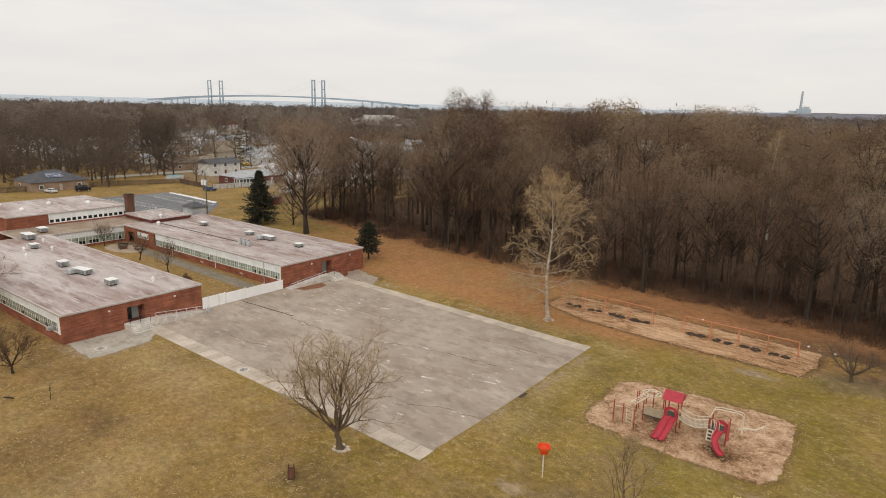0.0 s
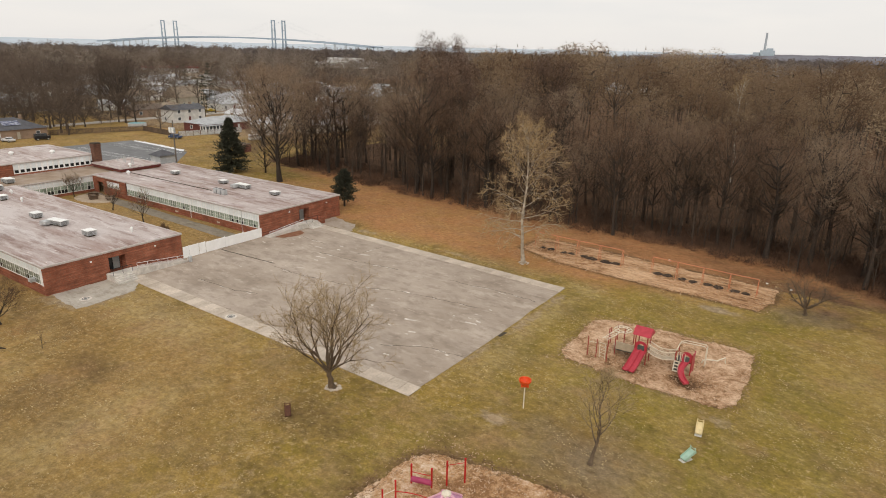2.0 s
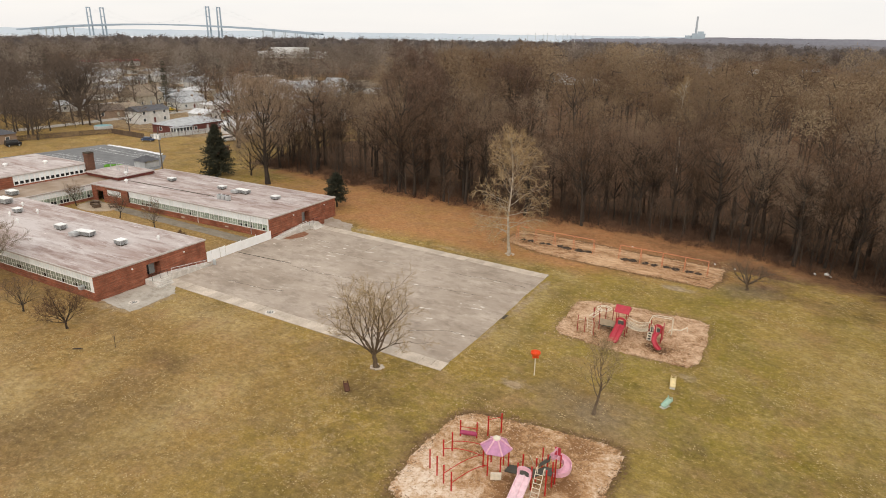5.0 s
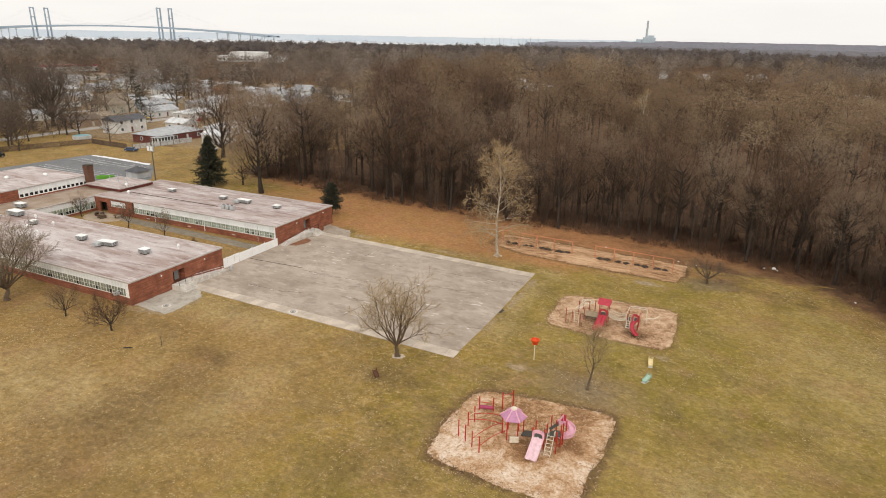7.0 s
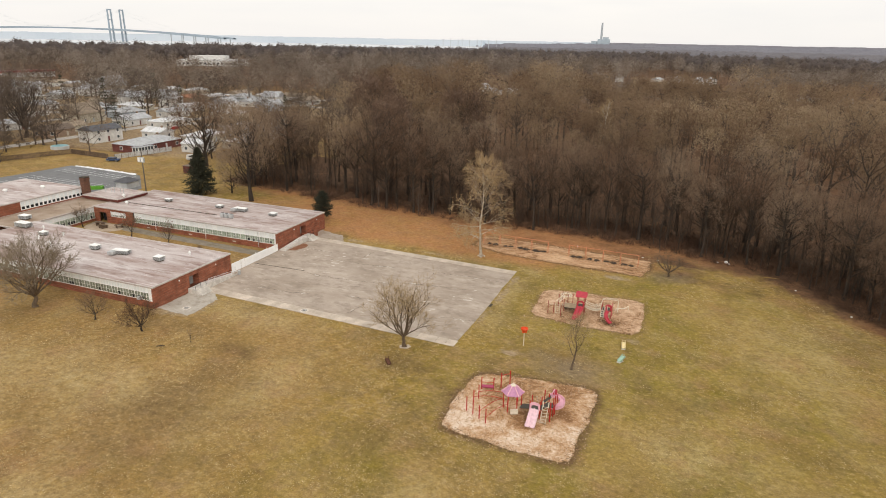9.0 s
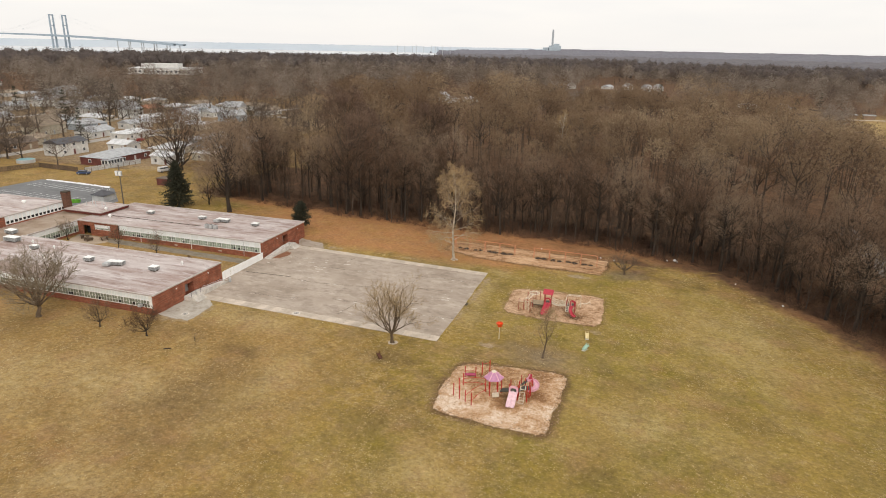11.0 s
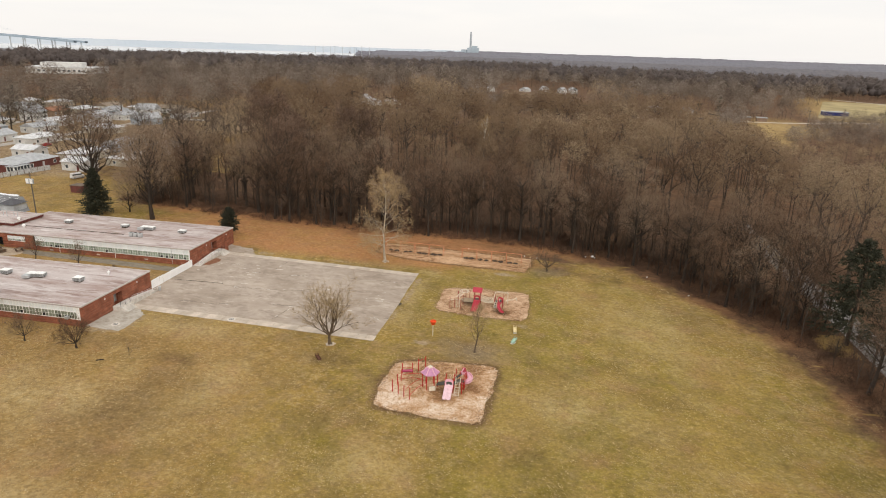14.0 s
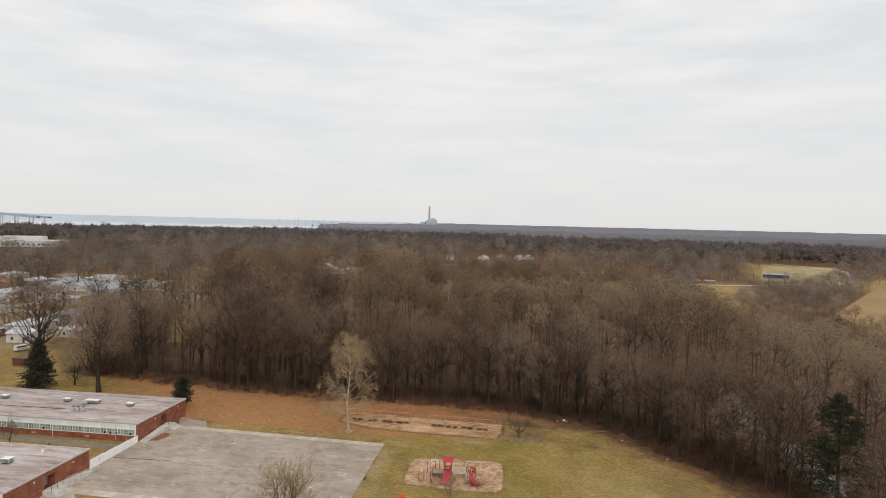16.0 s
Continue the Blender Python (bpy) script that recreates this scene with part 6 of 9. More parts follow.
def build_far_woods():
    """Woods out to the river and the skyline, thinning among the houses."""
    rng = np.random.default_rng(17)
    def crown_of(seed, blades, length, width, core):
        r2 = random.Random(seed)
        g = Geo()
        h = 20 + 2 * (seed % 3)
        g.blade(Vector((0, 0, -0.3)), Vector((0, 0, 1)), h * 0.5, 0.4, r2)
        if core:
            # the dense middle of the crown
            bm = bmesh.new()
            bmesh.ops.create_icosphere(bm, subdivisions=1, radius=1.0)
            n0 = len(g.v)
            for v in bm.verts:
                k = 0.8 + 0.42 * noise.noise(v.co * 1.9 + Vector((seed, 0, 0)))
                g.v.append(Vector((v.co.x * 6.1 * k, v.co.y * 6.1 * k, h * (0.6 + 0.33 * v.co.z * k))))
            g.f += [tuple(n0 + v.index for v in f.verts) for f in bm.faces]
            bm.free()
        for _ in range(blades):
            a, t = r2.uniform(0, 6.28), r2.random() ** 0.8
            ze = -0.35 + 1.33 * t
            rad = 6.8 * math.sqrt(max(0.03, 1 - ze * ze)) * (r2.random() ** 0.3 if not core else r2.uniform(0.85, 1.05))
            out = Vector((math.cos(a) * rad / 6.8, math.sin(a) * rad / 6.8, ze + 0.25)).normalized()
            g.blade(Vector((rad * math.cos(a), rad * math.sin(a), h * (0.58 + 0.4 * ze))), (out.cross(rand_dir(r2)) + out * 0.15).normalized(), r2.uniform(0.6, 1.2) * length, r2.uniform(0.6, 1.2) * width, r2, out)
        v, f = g.arrays()
        return v, f, 1

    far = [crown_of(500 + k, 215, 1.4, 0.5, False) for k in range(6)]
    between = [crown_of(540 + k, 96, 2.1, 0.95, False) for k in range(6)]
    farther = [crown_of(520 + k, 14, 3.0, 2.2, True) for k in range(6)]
    n = 60000
    yaw = rng.uniform(-38, 76, n) * math.pi / 180
    r = np.sqrt(rng.uniform(0.045, 1.0, n)) * 1750
    x, y = 29 - r * np.sin(yaw), -95 + r * np.cos(yaw)
    open_land = clearing(x, y)
    town = village(x, y)
    near_mid = (np.hypot(x - 29, y + 95) < 425) & (in_woods(x, y) | town)
    clump = np.sin(x * 0.013 + 1.3) + np.sin(y * 0.017 + x * 0.006) > 0.1
    school = (x > -150) & (y < 90)
    lot = (x > -200) & (x < -95) & (y < 84)
    keep_gap = np.abs(np.sin(x * 0.012 + 0.8 * np.sin(y * 0.006)) + 0.7 * np.sin(y * 0.016 + 1.0)) > 0.13
    dens = np.where(town, np.where(clump, 0.3, 0.18), 0.33)
    far_thin = np.where(r > 900, 0.62, 1.0)
    keep = (rng.random(n) < dens * far_thin) & (keep_gap | (r > 900)) & ~open_land & ~near_mid & ~school & ~lot & (y > 60) & ~((x > 262) & (x < 350) & (y > 530) & (y < 705)) & ~((y < edge_y(x) + 1) & (x > -75))
    # gaps before the far buildings
    for bx, by, gap in ((-640, 690, 65), (-590, 362, 45), (-129, 440, 36), (4, 738, 55), (300, 606, 30), (130, 540, 36)):
        dx, dy = 29 - bx, -95 - by
        ln = math.hypot(dx, dy)
        t = np.clip(((x - bx) * dx + (y - by) * dy) / ln, -20, 150)
        keep &= np.hypot(x - bx - t * dx / ln, y - by - t * dy / ln) > gap
        u = np.clip(((x - bx) * dx + (y - by) * dy) / ln, 150, 330)
        keep &= (np.hypot(x - bx - u * dx / ln, y - by - u * dy / ln) > gap) | (rng.random(n) < 0.3)
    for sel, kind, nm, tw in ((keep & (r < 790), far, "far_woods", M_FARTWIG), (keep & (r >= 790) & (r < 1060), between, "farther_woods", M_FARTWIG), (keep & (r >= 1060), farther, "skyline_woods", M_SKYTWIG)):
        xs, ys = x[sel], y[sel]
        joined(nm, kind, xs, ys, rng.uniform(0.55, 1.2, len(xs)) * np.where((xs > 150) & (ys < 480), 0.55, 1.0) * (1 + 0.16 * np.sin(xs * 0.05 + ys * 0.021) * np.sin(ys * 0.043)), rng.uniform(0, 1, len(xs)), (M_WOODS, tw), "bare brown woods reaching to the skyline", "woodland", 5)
    # low thicket before the far road
    xs, ys = scatter(rng, 110, 440, 240, 640, 7.2, lambda x, y: ~clearing(x, y) & (y > 330 - 0.55 * (x - 150)) & (y < 500 + 0.35 * (x - 170)) & (np.hypot(x - 29, y + 95) > 400) & (rng.random(len(x)) < 0.9))
    joined("thicket", far, xs, ys, rng.uniform(0.34, 0.62, len(xs)), rng.uniform(0, 1, len(xs)), (M_WOODS, M_FARTWIG), "low grey-brown thicket before the far road", "woodland", 6)


build_far_woods()


def leafy(x, y):
    """The part of the neighbourhood where the trees close over the houses (arrays)."""
    return (x < -204) & (y < 0.6 * (31 - x) - 46)


def build_village_trees():
    """Bare trees between the houses."""
    rng = np.random.default_rng(29)
    kinds = [packed(lobed_tree(600 + k, 14 + 2 * (k % 4), 0.36, 0.14, 6.8 + 0.8 * (k % 3), 12, 62, 0.125, 1.15, sides=(4, 3), top=0.5, low=-0.6, steep=0.5, subs=4, fat=0.5)) for k in range(5)]
    spots = np.array(HOUSES)

    def free(x, y):
        d = np.hypot(x[:, None] - spots[:, 0], y[:, None] - spots[:, 1]).min(1)
        yard = (x > -200) & (y < 92) | (x > -166) & (y < 118) & (x < -128)
        grove = leafy(x, y)
        chance = np.where(x < -225, np.where(y < 140, 0.95, 0.55), np.where((x > -165) & (y > 120), 0.85, 0.42))
        return (village(x, y) | ((x < -112) & (y < 104))) & ((d > 10.5) | grove & (d > 7.5)) & ~yard & (rng.random(len(x)) < np.where(grove, 1.0, chance))

    x, y = scatter(rng, -540, -70, 40, 335, 13.2, free)
    ex = [(-189, 62), (-205, 40), (-210, 66), (-222, 80), (-221, 104), (-217, 140), (-178, 88), (-200, 92), (-142, 122), (-132, 100), (-172, 128), (-118, 100), (-230, 60), (-236, 90), (-248, 70), (-196, 63), (-206, 76), (-212, 92), (-208, 54), (-214, 44), (-206, 30), (-214, 24), (-222, 34), (-219, 62)]
    x, y = np.append(x, [e[0] for e in ex]), np.append(y, [e[1] for e in ex])
    joined("village_trees", kinds, x, y, np.where(x < -225, 1.15, 1.0) * rng.uniform(0.65, 1.2, len(x)), rng.uniform(0, 1, len(x)), (M_WOODS, M_VILLTWIG), "bare brown trees between the houses", "trees", 31)
    ev = [packed(conifer(700 + k, 11 + 2 * k, 3.6, 0.2, whorls=12, per=7, needles=7, nw=0.2)) for k in range(3)]
    # bushes and low trees under them
    low = [packed(lobed_tree(660 + k, 5 + k, 0.1, 0.06, 3.2 + 0.4 * k, 8, 46, 0.11, 0.9, sides=(3, 3), top=0.5, low=-0.85, steep=0.6, subs=3, lobe=(0.4, 0.6))) for k in range(3)]
    x, y = scatter(rng, -300, -202, 20, 150, 6.4, lambda x, y: leafy(x, y) & (np.hypot(x + 217, 0 * y) > 5) & (rng.random(len(x)) < 0.55) & (np.hypot(x[:, None] - spots[:, 0], y[:, None] - spots[:, 1]).min(1) > 11))
    joined("bushes", low, x, y, rng.uniform(0.6, 1.15, len(x)), rng.uniform(0, 0.8, len(x)), (M_WOODS, M_VILLTWIG), "leafless bushes in the gardens behind the fence", "bushes", 35)
    plant(lobed_tree(640, 24, 0.75, 0.16, 11.5, 34, 190, 0.075, 1.2, sides=(8, 4), top=0.45, low=-0.35, steep=1.1, subs=10, fat=0.5), -236, 106, "huge bare tree with upright limbs among the houses", mats=(M_WOODS, M_VILLTWIG))
    ex = [(-286, 228), (-275, 227), (-300, 309), (-362, 224), (-208, 128), (-262, 170), (-300, 190), (-232, 206), (-270, 232), (-330, 240), (-180, 214), (-380, 260), (-420, 200), (-275, 140), (-340, 130), (-60, 520), (40, 560), (150, 520), (165, 510), (-250, 380), (-160, 330)]
    x, y = np.array([e[0] for e in ex], float), np.array([e[1] for e in ex], float)
    joined("evergreens", ev, x, y, rng.uniform(0.8, 1.4, len(x)), rng.uniform(0, 1, len(x)), (M_BARK, M_NEEDLE), "dark evergreens scattered through the neighbourhood", "conifers", 33)


# ---- play areas ----
def paint(name, c, rough=0.4, fine=0.06):
    return material(name, c, tuple(v * 0.85 for v in c), scale=0.4, rough=rough, fine=fine)


P_RED = paint("red_post_paint", (0.52, 0.022, 0.018))
P_CRIMSON = paint("crimson_plastic", (0.51, 0.052, 0.075))
P_FADED = paint("faded_red_post_paint", (0.36, 0.05, 0.04))
P_PINK = paint("pink_plastic", (0.80, 0.46, 0.55))
P_PALEPINK = paint("bleached_pink_plastic", (0.84, 0.60, 0.65))
P_MAUVE = paint("mauve_panel", (0.56, 0.265, 0.42))
P_CREAM = paint("cream_plastic", (0.80, 0.72, 0.58))
P_TAN = paint("tan_panel", (0.48, 0.40, 0.29))
P_DECK = paint("dark_green_grey_deck", (0.085, 0.082, 0.066), 0.7)
P_ORANGE = paint("faded_orange_steel", (0.66, 0.25, 0.13))
P_FUNNEL = paint("orange_red_plastic", (0.80, 0.09, 0.02))


def chips_material(name, colours, spots, stretch=(1, 1, 1), bias=0.0):
    """Wood chips: four colours from bleached to dark brown; trodden spots (x, y, radius, amount) turn over darker or paler chips."""
    m = bpy.data.materials.new(name)
    m.use_nodes = True
    nt = m.node_tree
    N, L = nt.nodes.new, nt.links.new
    b = nt.nodes["Principled BSDF"]
    b.inputs["Roughness"].default_value, b.inputs["Specular IOR Level"].default_value = 0.95, 0.1
    geo = N("ShaderNodeNewGeometry")
    mp = N("ShaderNodeMapping")
    mp.inputs["Scale"].default_value = stretch
    L(geo.outputs["Position"], mp.inputs[0])

    def add(a, c):
        x = N("ShaderNodeMath")
        L(a, x.inputs[0])
        L(c, x.inputs[1])
        return x.outputs[0]

    total = None
    for scale, amount, off in ((0.3, 0.55, 3.0), (1.1, 0.5, 19.0), (4.2, 0.42, 41.0)):
        n, r, mv = N("ShaderNodeTexNoise"), N("ShaderNodeMapRange"), N("ShaderNodeVectorMath")
        L(mp.outputs[0], mv.inputs[0])
        mv.inputs[1].default_value = (off, off, 0)
        n.inputs["Scale"].default_value, n.inputs["Detail"].default_value, n.inputs["Roughness"].default_value, n.inputs["Distortion"].default_value = scale, 7, 0.72, 0.8
        L(mv.outputs[0], n.inputs["Vector"])
        r.inputs[1].default_value, r.inputs[2].default_value, r.inputs[3].default_value, r.inputs[4].default_value = 0.3, 0.7, -amount / 2, amount / 2
        L(n.outputs[0], r.inputs[0])
        total = r.outputs[0] if total is None else add(total, r.outputs[0])
    for x, y, rad, amount in spots:
        d, r = N("ShaderNodeVectorMath"), N("ShaderNodeMapRange")
        d.operation = "DISTANCE"
        flat = N("ShaderNodeVectorMath")
        flat.operation = "MULTIPLY"
        flat.inputs[1].default_value = (1, 1, 0)
        L(geo.outputs["Position"], flat.inputs[0])
        L(flat.outputs[0], d.inputs[0])
        d.inputs[1].default_value = (x, y, 0)
        r.interpolation_type = "SMOOTHSTEP"
        r.inputs[2].default_value, r.inputs[3].default_value, r.inputs[4].default_value = rad, amount, 0.0
        L(d.outputs["Value"], r.inputs[0])
        total = add(total, r.outputs[0])
    rp = N("ShaderNodeValToRGB")
    e = rp.color_ramp.elements
    e[0].position, e[0].color = 0.2 - bias, (*colours[0], 1)
    e[1].position, e[1].color = 0.92 - bias, (*colours[3], 1)
    for pos, c in ((0.45 - bias, colours[1]), (0.68 - bias, colours[2])):
        k = e.new(pos)
        k.color = (*c, 1)
    half = N("ShaderNodeMath")
    half.inputs[1].default_value = 0.45
    L(total, half.inputs[0])
    L(half.outputs[0], rp.inputs[0])
    L(rp.outputs[0], b.inputs["Base Color"])
    n, bp = N("ShaderNodeTexNoise"), N("ShaderNodeBump")
    n.inputs["Scale"].default_value, n.inputs["Detail"].default_value = 9, 6
    L(geo.outputs["Position"], n.inputs["Vector"])
    bp.inputs["Strength"].default_value, bp.inputs["Distance"].default_value = 0.7, 0.05
    L(n.outputs[0], bp.inputs["Height"])
    L(bp.outputs[0], b.inputs["Normal"])
    return m


M_MULCH = chips_material("tan_wood_chips", ((0.68, 0.49, 0.345), (0.545, 0.36, 0.23), (0.32, 0.185, 0.098), (0.12, 0.066, 0.035)), ((12.5, 19.5, 4.5, 0.22), (20.0, 18.5, 3.2, 0.3), (15.0, 17.6, 2.2, 0.25), (17, 24, 5.0, 0.12), (22.5, 27, 4, -0.12), (9, 24, 3.5, -0.1)), bias=0.07)
M_MULCH_BROWN = chips_material("brown_wood_chips", ((0.68, 0.46, 0.29), (0.50, 0.30, 0.165), (0.27, 0.14, 0.066), (0.085, 0.047, 0.026)), ((-7.6, 49.9, 5, 0.12), (-1.2, 50, 4, 0.16), (10.5, 50, 4, 0.16), (17.5, 50, 5, 0.16), (-11, 52, 4, 0.2), (5, 46, 5, -0.14), (21, 46.5, 4, 0.12)), (0.45, 1.5, 1))
M_MULCH2 = chips_material("bleached_wood_chips", ((0.76, 0.64, 0.52), (0.64, 0.475, 0.34), (0.47, 0.28, 0.145), (0.25, 0.132, 0.062)), ((14.2, -14.5, 3.2, 0.42), (18.2, -11.5, 3.4, 0.42), (12, -7.5, 6.5, 0.26), (18.5, -7, 4.5, 0.22), (9.5, -11, 2.8, 0.16), (8.2, -16.5, 4.5, -0.28), (15, -19, 4, -0.25), (20.3, -15, 2.5, -0.15)), bias=0.14)
M_SOIL = material("dark_edge_soil", (0.15, 0.085, 0.044), (0.23, 0.145, 0.072), scale=0.7, rough=0.95, fine=0.3)
M_SOIL_PALE = material("trodden_edge_soil", (0.26, 0.175, 0.095), (0.19, 0.125, 0.065), scale=0.9, rough=0.95, fine=0.3)
M_PIT = material("pit_brown_black", (0.028, 0.02, 0.016), (0.085, 0.053, 0.033), scale=0.35, rough=0.9)


def mulch_bed(poly, label, mat, seed, chips, soil, edge):
    """A chip bed with leaves along its ragged edge and loose chips."""
    ob = empty("wood_chip_bed", Matrix(), label, "play surface", kind="")
    sheet("chip_surface", poly, 0.07, 0.1, mat, 0.2, ob, 0.6, seed + 3)
    # leaves and turned-over chips gathered along the outline
    rng = random.Random(seed + 1)
    g = Geo()
    for (x0, y0), (x1, y1) in zip(poly, poly[1:] + poly[:1]):
        ln = math.hypot(x1 - x0, y1 - y0)
        for _ in range(int(ln * edge)):
            t, o, a = rng.random(), rng.gauss(0.1, 0.4), rng.uniform(0, 6.28)
            x, y = x0 + (x1 - x0) * t - (y1 - y0) / ln * o, y0 + (y1 - y0) * t + (x1 - x0) / ln * o
            if noise.noise((x * 0.5, y * 0.5, seed)) > -0.25:
                g.blade(Vector((x, y, G(x, y) + 0.06)), Vector((math.cos(a), math.sin(a), rng.uniform(0.02, 0.35))).normalized(), rng.uniform(0.12, 0.36), rng.uniform(0.06, 0.16), rng, Vector((0.2 * rng.gauss(0, 1), 0.2 * rng.gauss(0, 1), 1)))
    o = new("edge_litter", g.mesh("edge_litter", soil))
    o.parent = ob
    tagged(o, kind="stuff")
    # loose chips and clods
    rng = random.Random(seed)
    g = Geo()
    xs, ys = [p[0] for p in poly], [p[1] for p in poly]

    def inside(x, y):
        c = False
        for (x0, y0), (x1, y1) in zip(poly, poly[1:] + poly[:1]):
            if (y0 > y) != (y1 > y) and x < (x1 - x0) * (y - y0) / (y1 - y0) + x0:
                c = not c
        return c

    while len(g.f) < chips:
        x, y = rng.uniform(min(xs) - 0.6, max(xs) + 0.6), rng.uniform(min(ys) - 0.6, max(ys) + 0.6)
        if inside(x, y) or rng.random() < 0.3:
            a = rng.uniform(0, 6.28)
            g.blade(Vector((x, y, G(x, y) + 0.075)), Vector((math.cos(a), math.sin(a), rng.uniform(0, 0.5))).normalized(), rng.uniform(0.1, 0.32), rng.uniform(0.05, 0.13), rng)
    o = new("chip_litter", g.mesh("chip_litter", material("dark_and_pale_chips", (0.40, 0.25, 0.145), (0.62, 0.46, 0.32), scale=0.8, rough=0.95, fine=0.3)))
    o.parent = ob
    tagged(o, kind="stuff")
    return ob


def at(x, y, up=0.0):
    return Vector((x, y, G(x, y) + up))


def post(ob, x, y, h, mat, r=0.06, cap=True, sub=None):
    t = tube("post", [at(x, y, -0.1), at(x, y, h)], r, mat, ob, 8)
    if cap:
        bm = bmesh.new()
        add_tube(bm, [at(x, y, h), at(x, y, h + 0.03), at(x, y, h + 0.06)], [r * 1.25, r * 1.25, r * 0.5], 8)
        part("cap", bm, mat, t)
    return t


def chute(name, pts, w, mat, ob, depth=0.16, label=""):
    """A slide's trough along points, with raised sides and thickness."""
    bm = bmesh.new()
    prof = [(-w / 2 - 0.05, depth), (-w / 2, depth), (-w / 2 + 0.06, 0.02), (0, 0), (w / 2 - 0.06, 0.02), (w / 2, depth), (w / 2 + 0.05, depth), (w / 2 + 0.05, -0.05), (0, -0.06), (-w / 2 - 0.05, -0.05)]
    rows = []
    for i, p in enumerate(pts):
        d = (pts[min(i + 1, len(pts) - 1)] - pts[max(i - 1, 0)]).normalized()
        s = d.cross(Vector((0, 0, 1))).normalized()
        u = s.cross(d).normalized()
        rows.append([bm.verts.new(p + s * a + u * b) for a, b in prof])
    k = len(prof)
    for q, r in zip(rows, rows[1:]):
        for i in range(k):
            bm.faces.new((q[i], q[(i + 1) % k], r[(i + 1) % k], r[i]))
    bm.faces.new(rows[0])
    bm.faces.new(rows[-1][::-1])
    bmesh.ops.recalc_face_normals(bm, faces=bm.faces)
    o = part(name, bm, mat, ob, label)
    return o


def panel_with_hole(name, m, w, h, mat, ob, hole=(0.5, 0.62)):
    """An upright panel with an arched top and an opening, thickness 5 cm."""
    bm = bmesh.new()
    n = 12
    outer = [(-w / 2, 0)] + [(-w / 2 * math.cos(math.pi * k / n), h * 0.62 + h * 0.38 * math.sin(math.pi * k / n)) for k in range(n + 1)] + [(w / 2, 0)]
    hw, hh = w * hole[0] / 2, h * hole[1]
    inner = [(-hw, 0)] + [(-hw * math.cos(math.pi * k / n), hh * 0.7 + hh * 0.3 * math.sin(math.pi * k / n)) for k in range(n + 1)] + [(hw, 0)]
    rows = [[bm.verts.new((x, y, z)) for x, z in loop] for y in (-0.025, 0.025) for loop in (outer, inner)]
    fo, fi, bo, bi = rows
    for i in range(len(outer) - 1):
        bm.faces.new((fo[i], fo[i + 1], fi[i + 1], fi[i]))
        bm.faces.new((bo[i + 1], bo[i], bi[i], bi[i + 1]))
        bm.faces.new((fo[i + 1], fo[i], bo[i], bo[i + 1]))
        bm.faces.new((fi[i], fi[i + 1], bi[i + 1], bi[i]))
    bmesh.ops.transform(bm, matrix=m, verts=bm.verts)
    bmesh.ops.recalc_face_normals(bm, faces=bm.faces)
    return part(name, bm, mat, ob)


def quad_plate(name, pts, t, mat, ob):
    """A flat plate over plan corners (Vectors), t thick."""
    bm = bmesh.new()
    a = [bm.verts.new(p) for p in pts]
    b = [bm.verts.new(p - Vector((0, 0, t))) for p in pts]
    bm.faces.new(a)
    bm.faces.new(b[::-1])
    n = len(a)
    for i in range(n):
        bm.faces.new((a[i], b[i], b[(i + 1) % n], a[(i + 1) % n]))
    bmesh.ops.recalc_face_normals(bm, faces=bm.faces)
    return part(name, bm, mat, ob)


def ladder(ob, p0, p1, q0, q1, n, mat, r=0.03):
    """Two rails p0-p1 and q0-q1 with n rungs."""
    l = tube("ladder_rail", [p0, p1], r, mat, ob, 6)
    tube("ladder_rail", [q0, q1], r, mat, ob, 6)
    for k in range(n):
        t = (k + 0.6) / n
        tube("rung", [p0.lerp(p1, t), q0.lerp(q1, t)], r * 0.85, mat, l, 6)


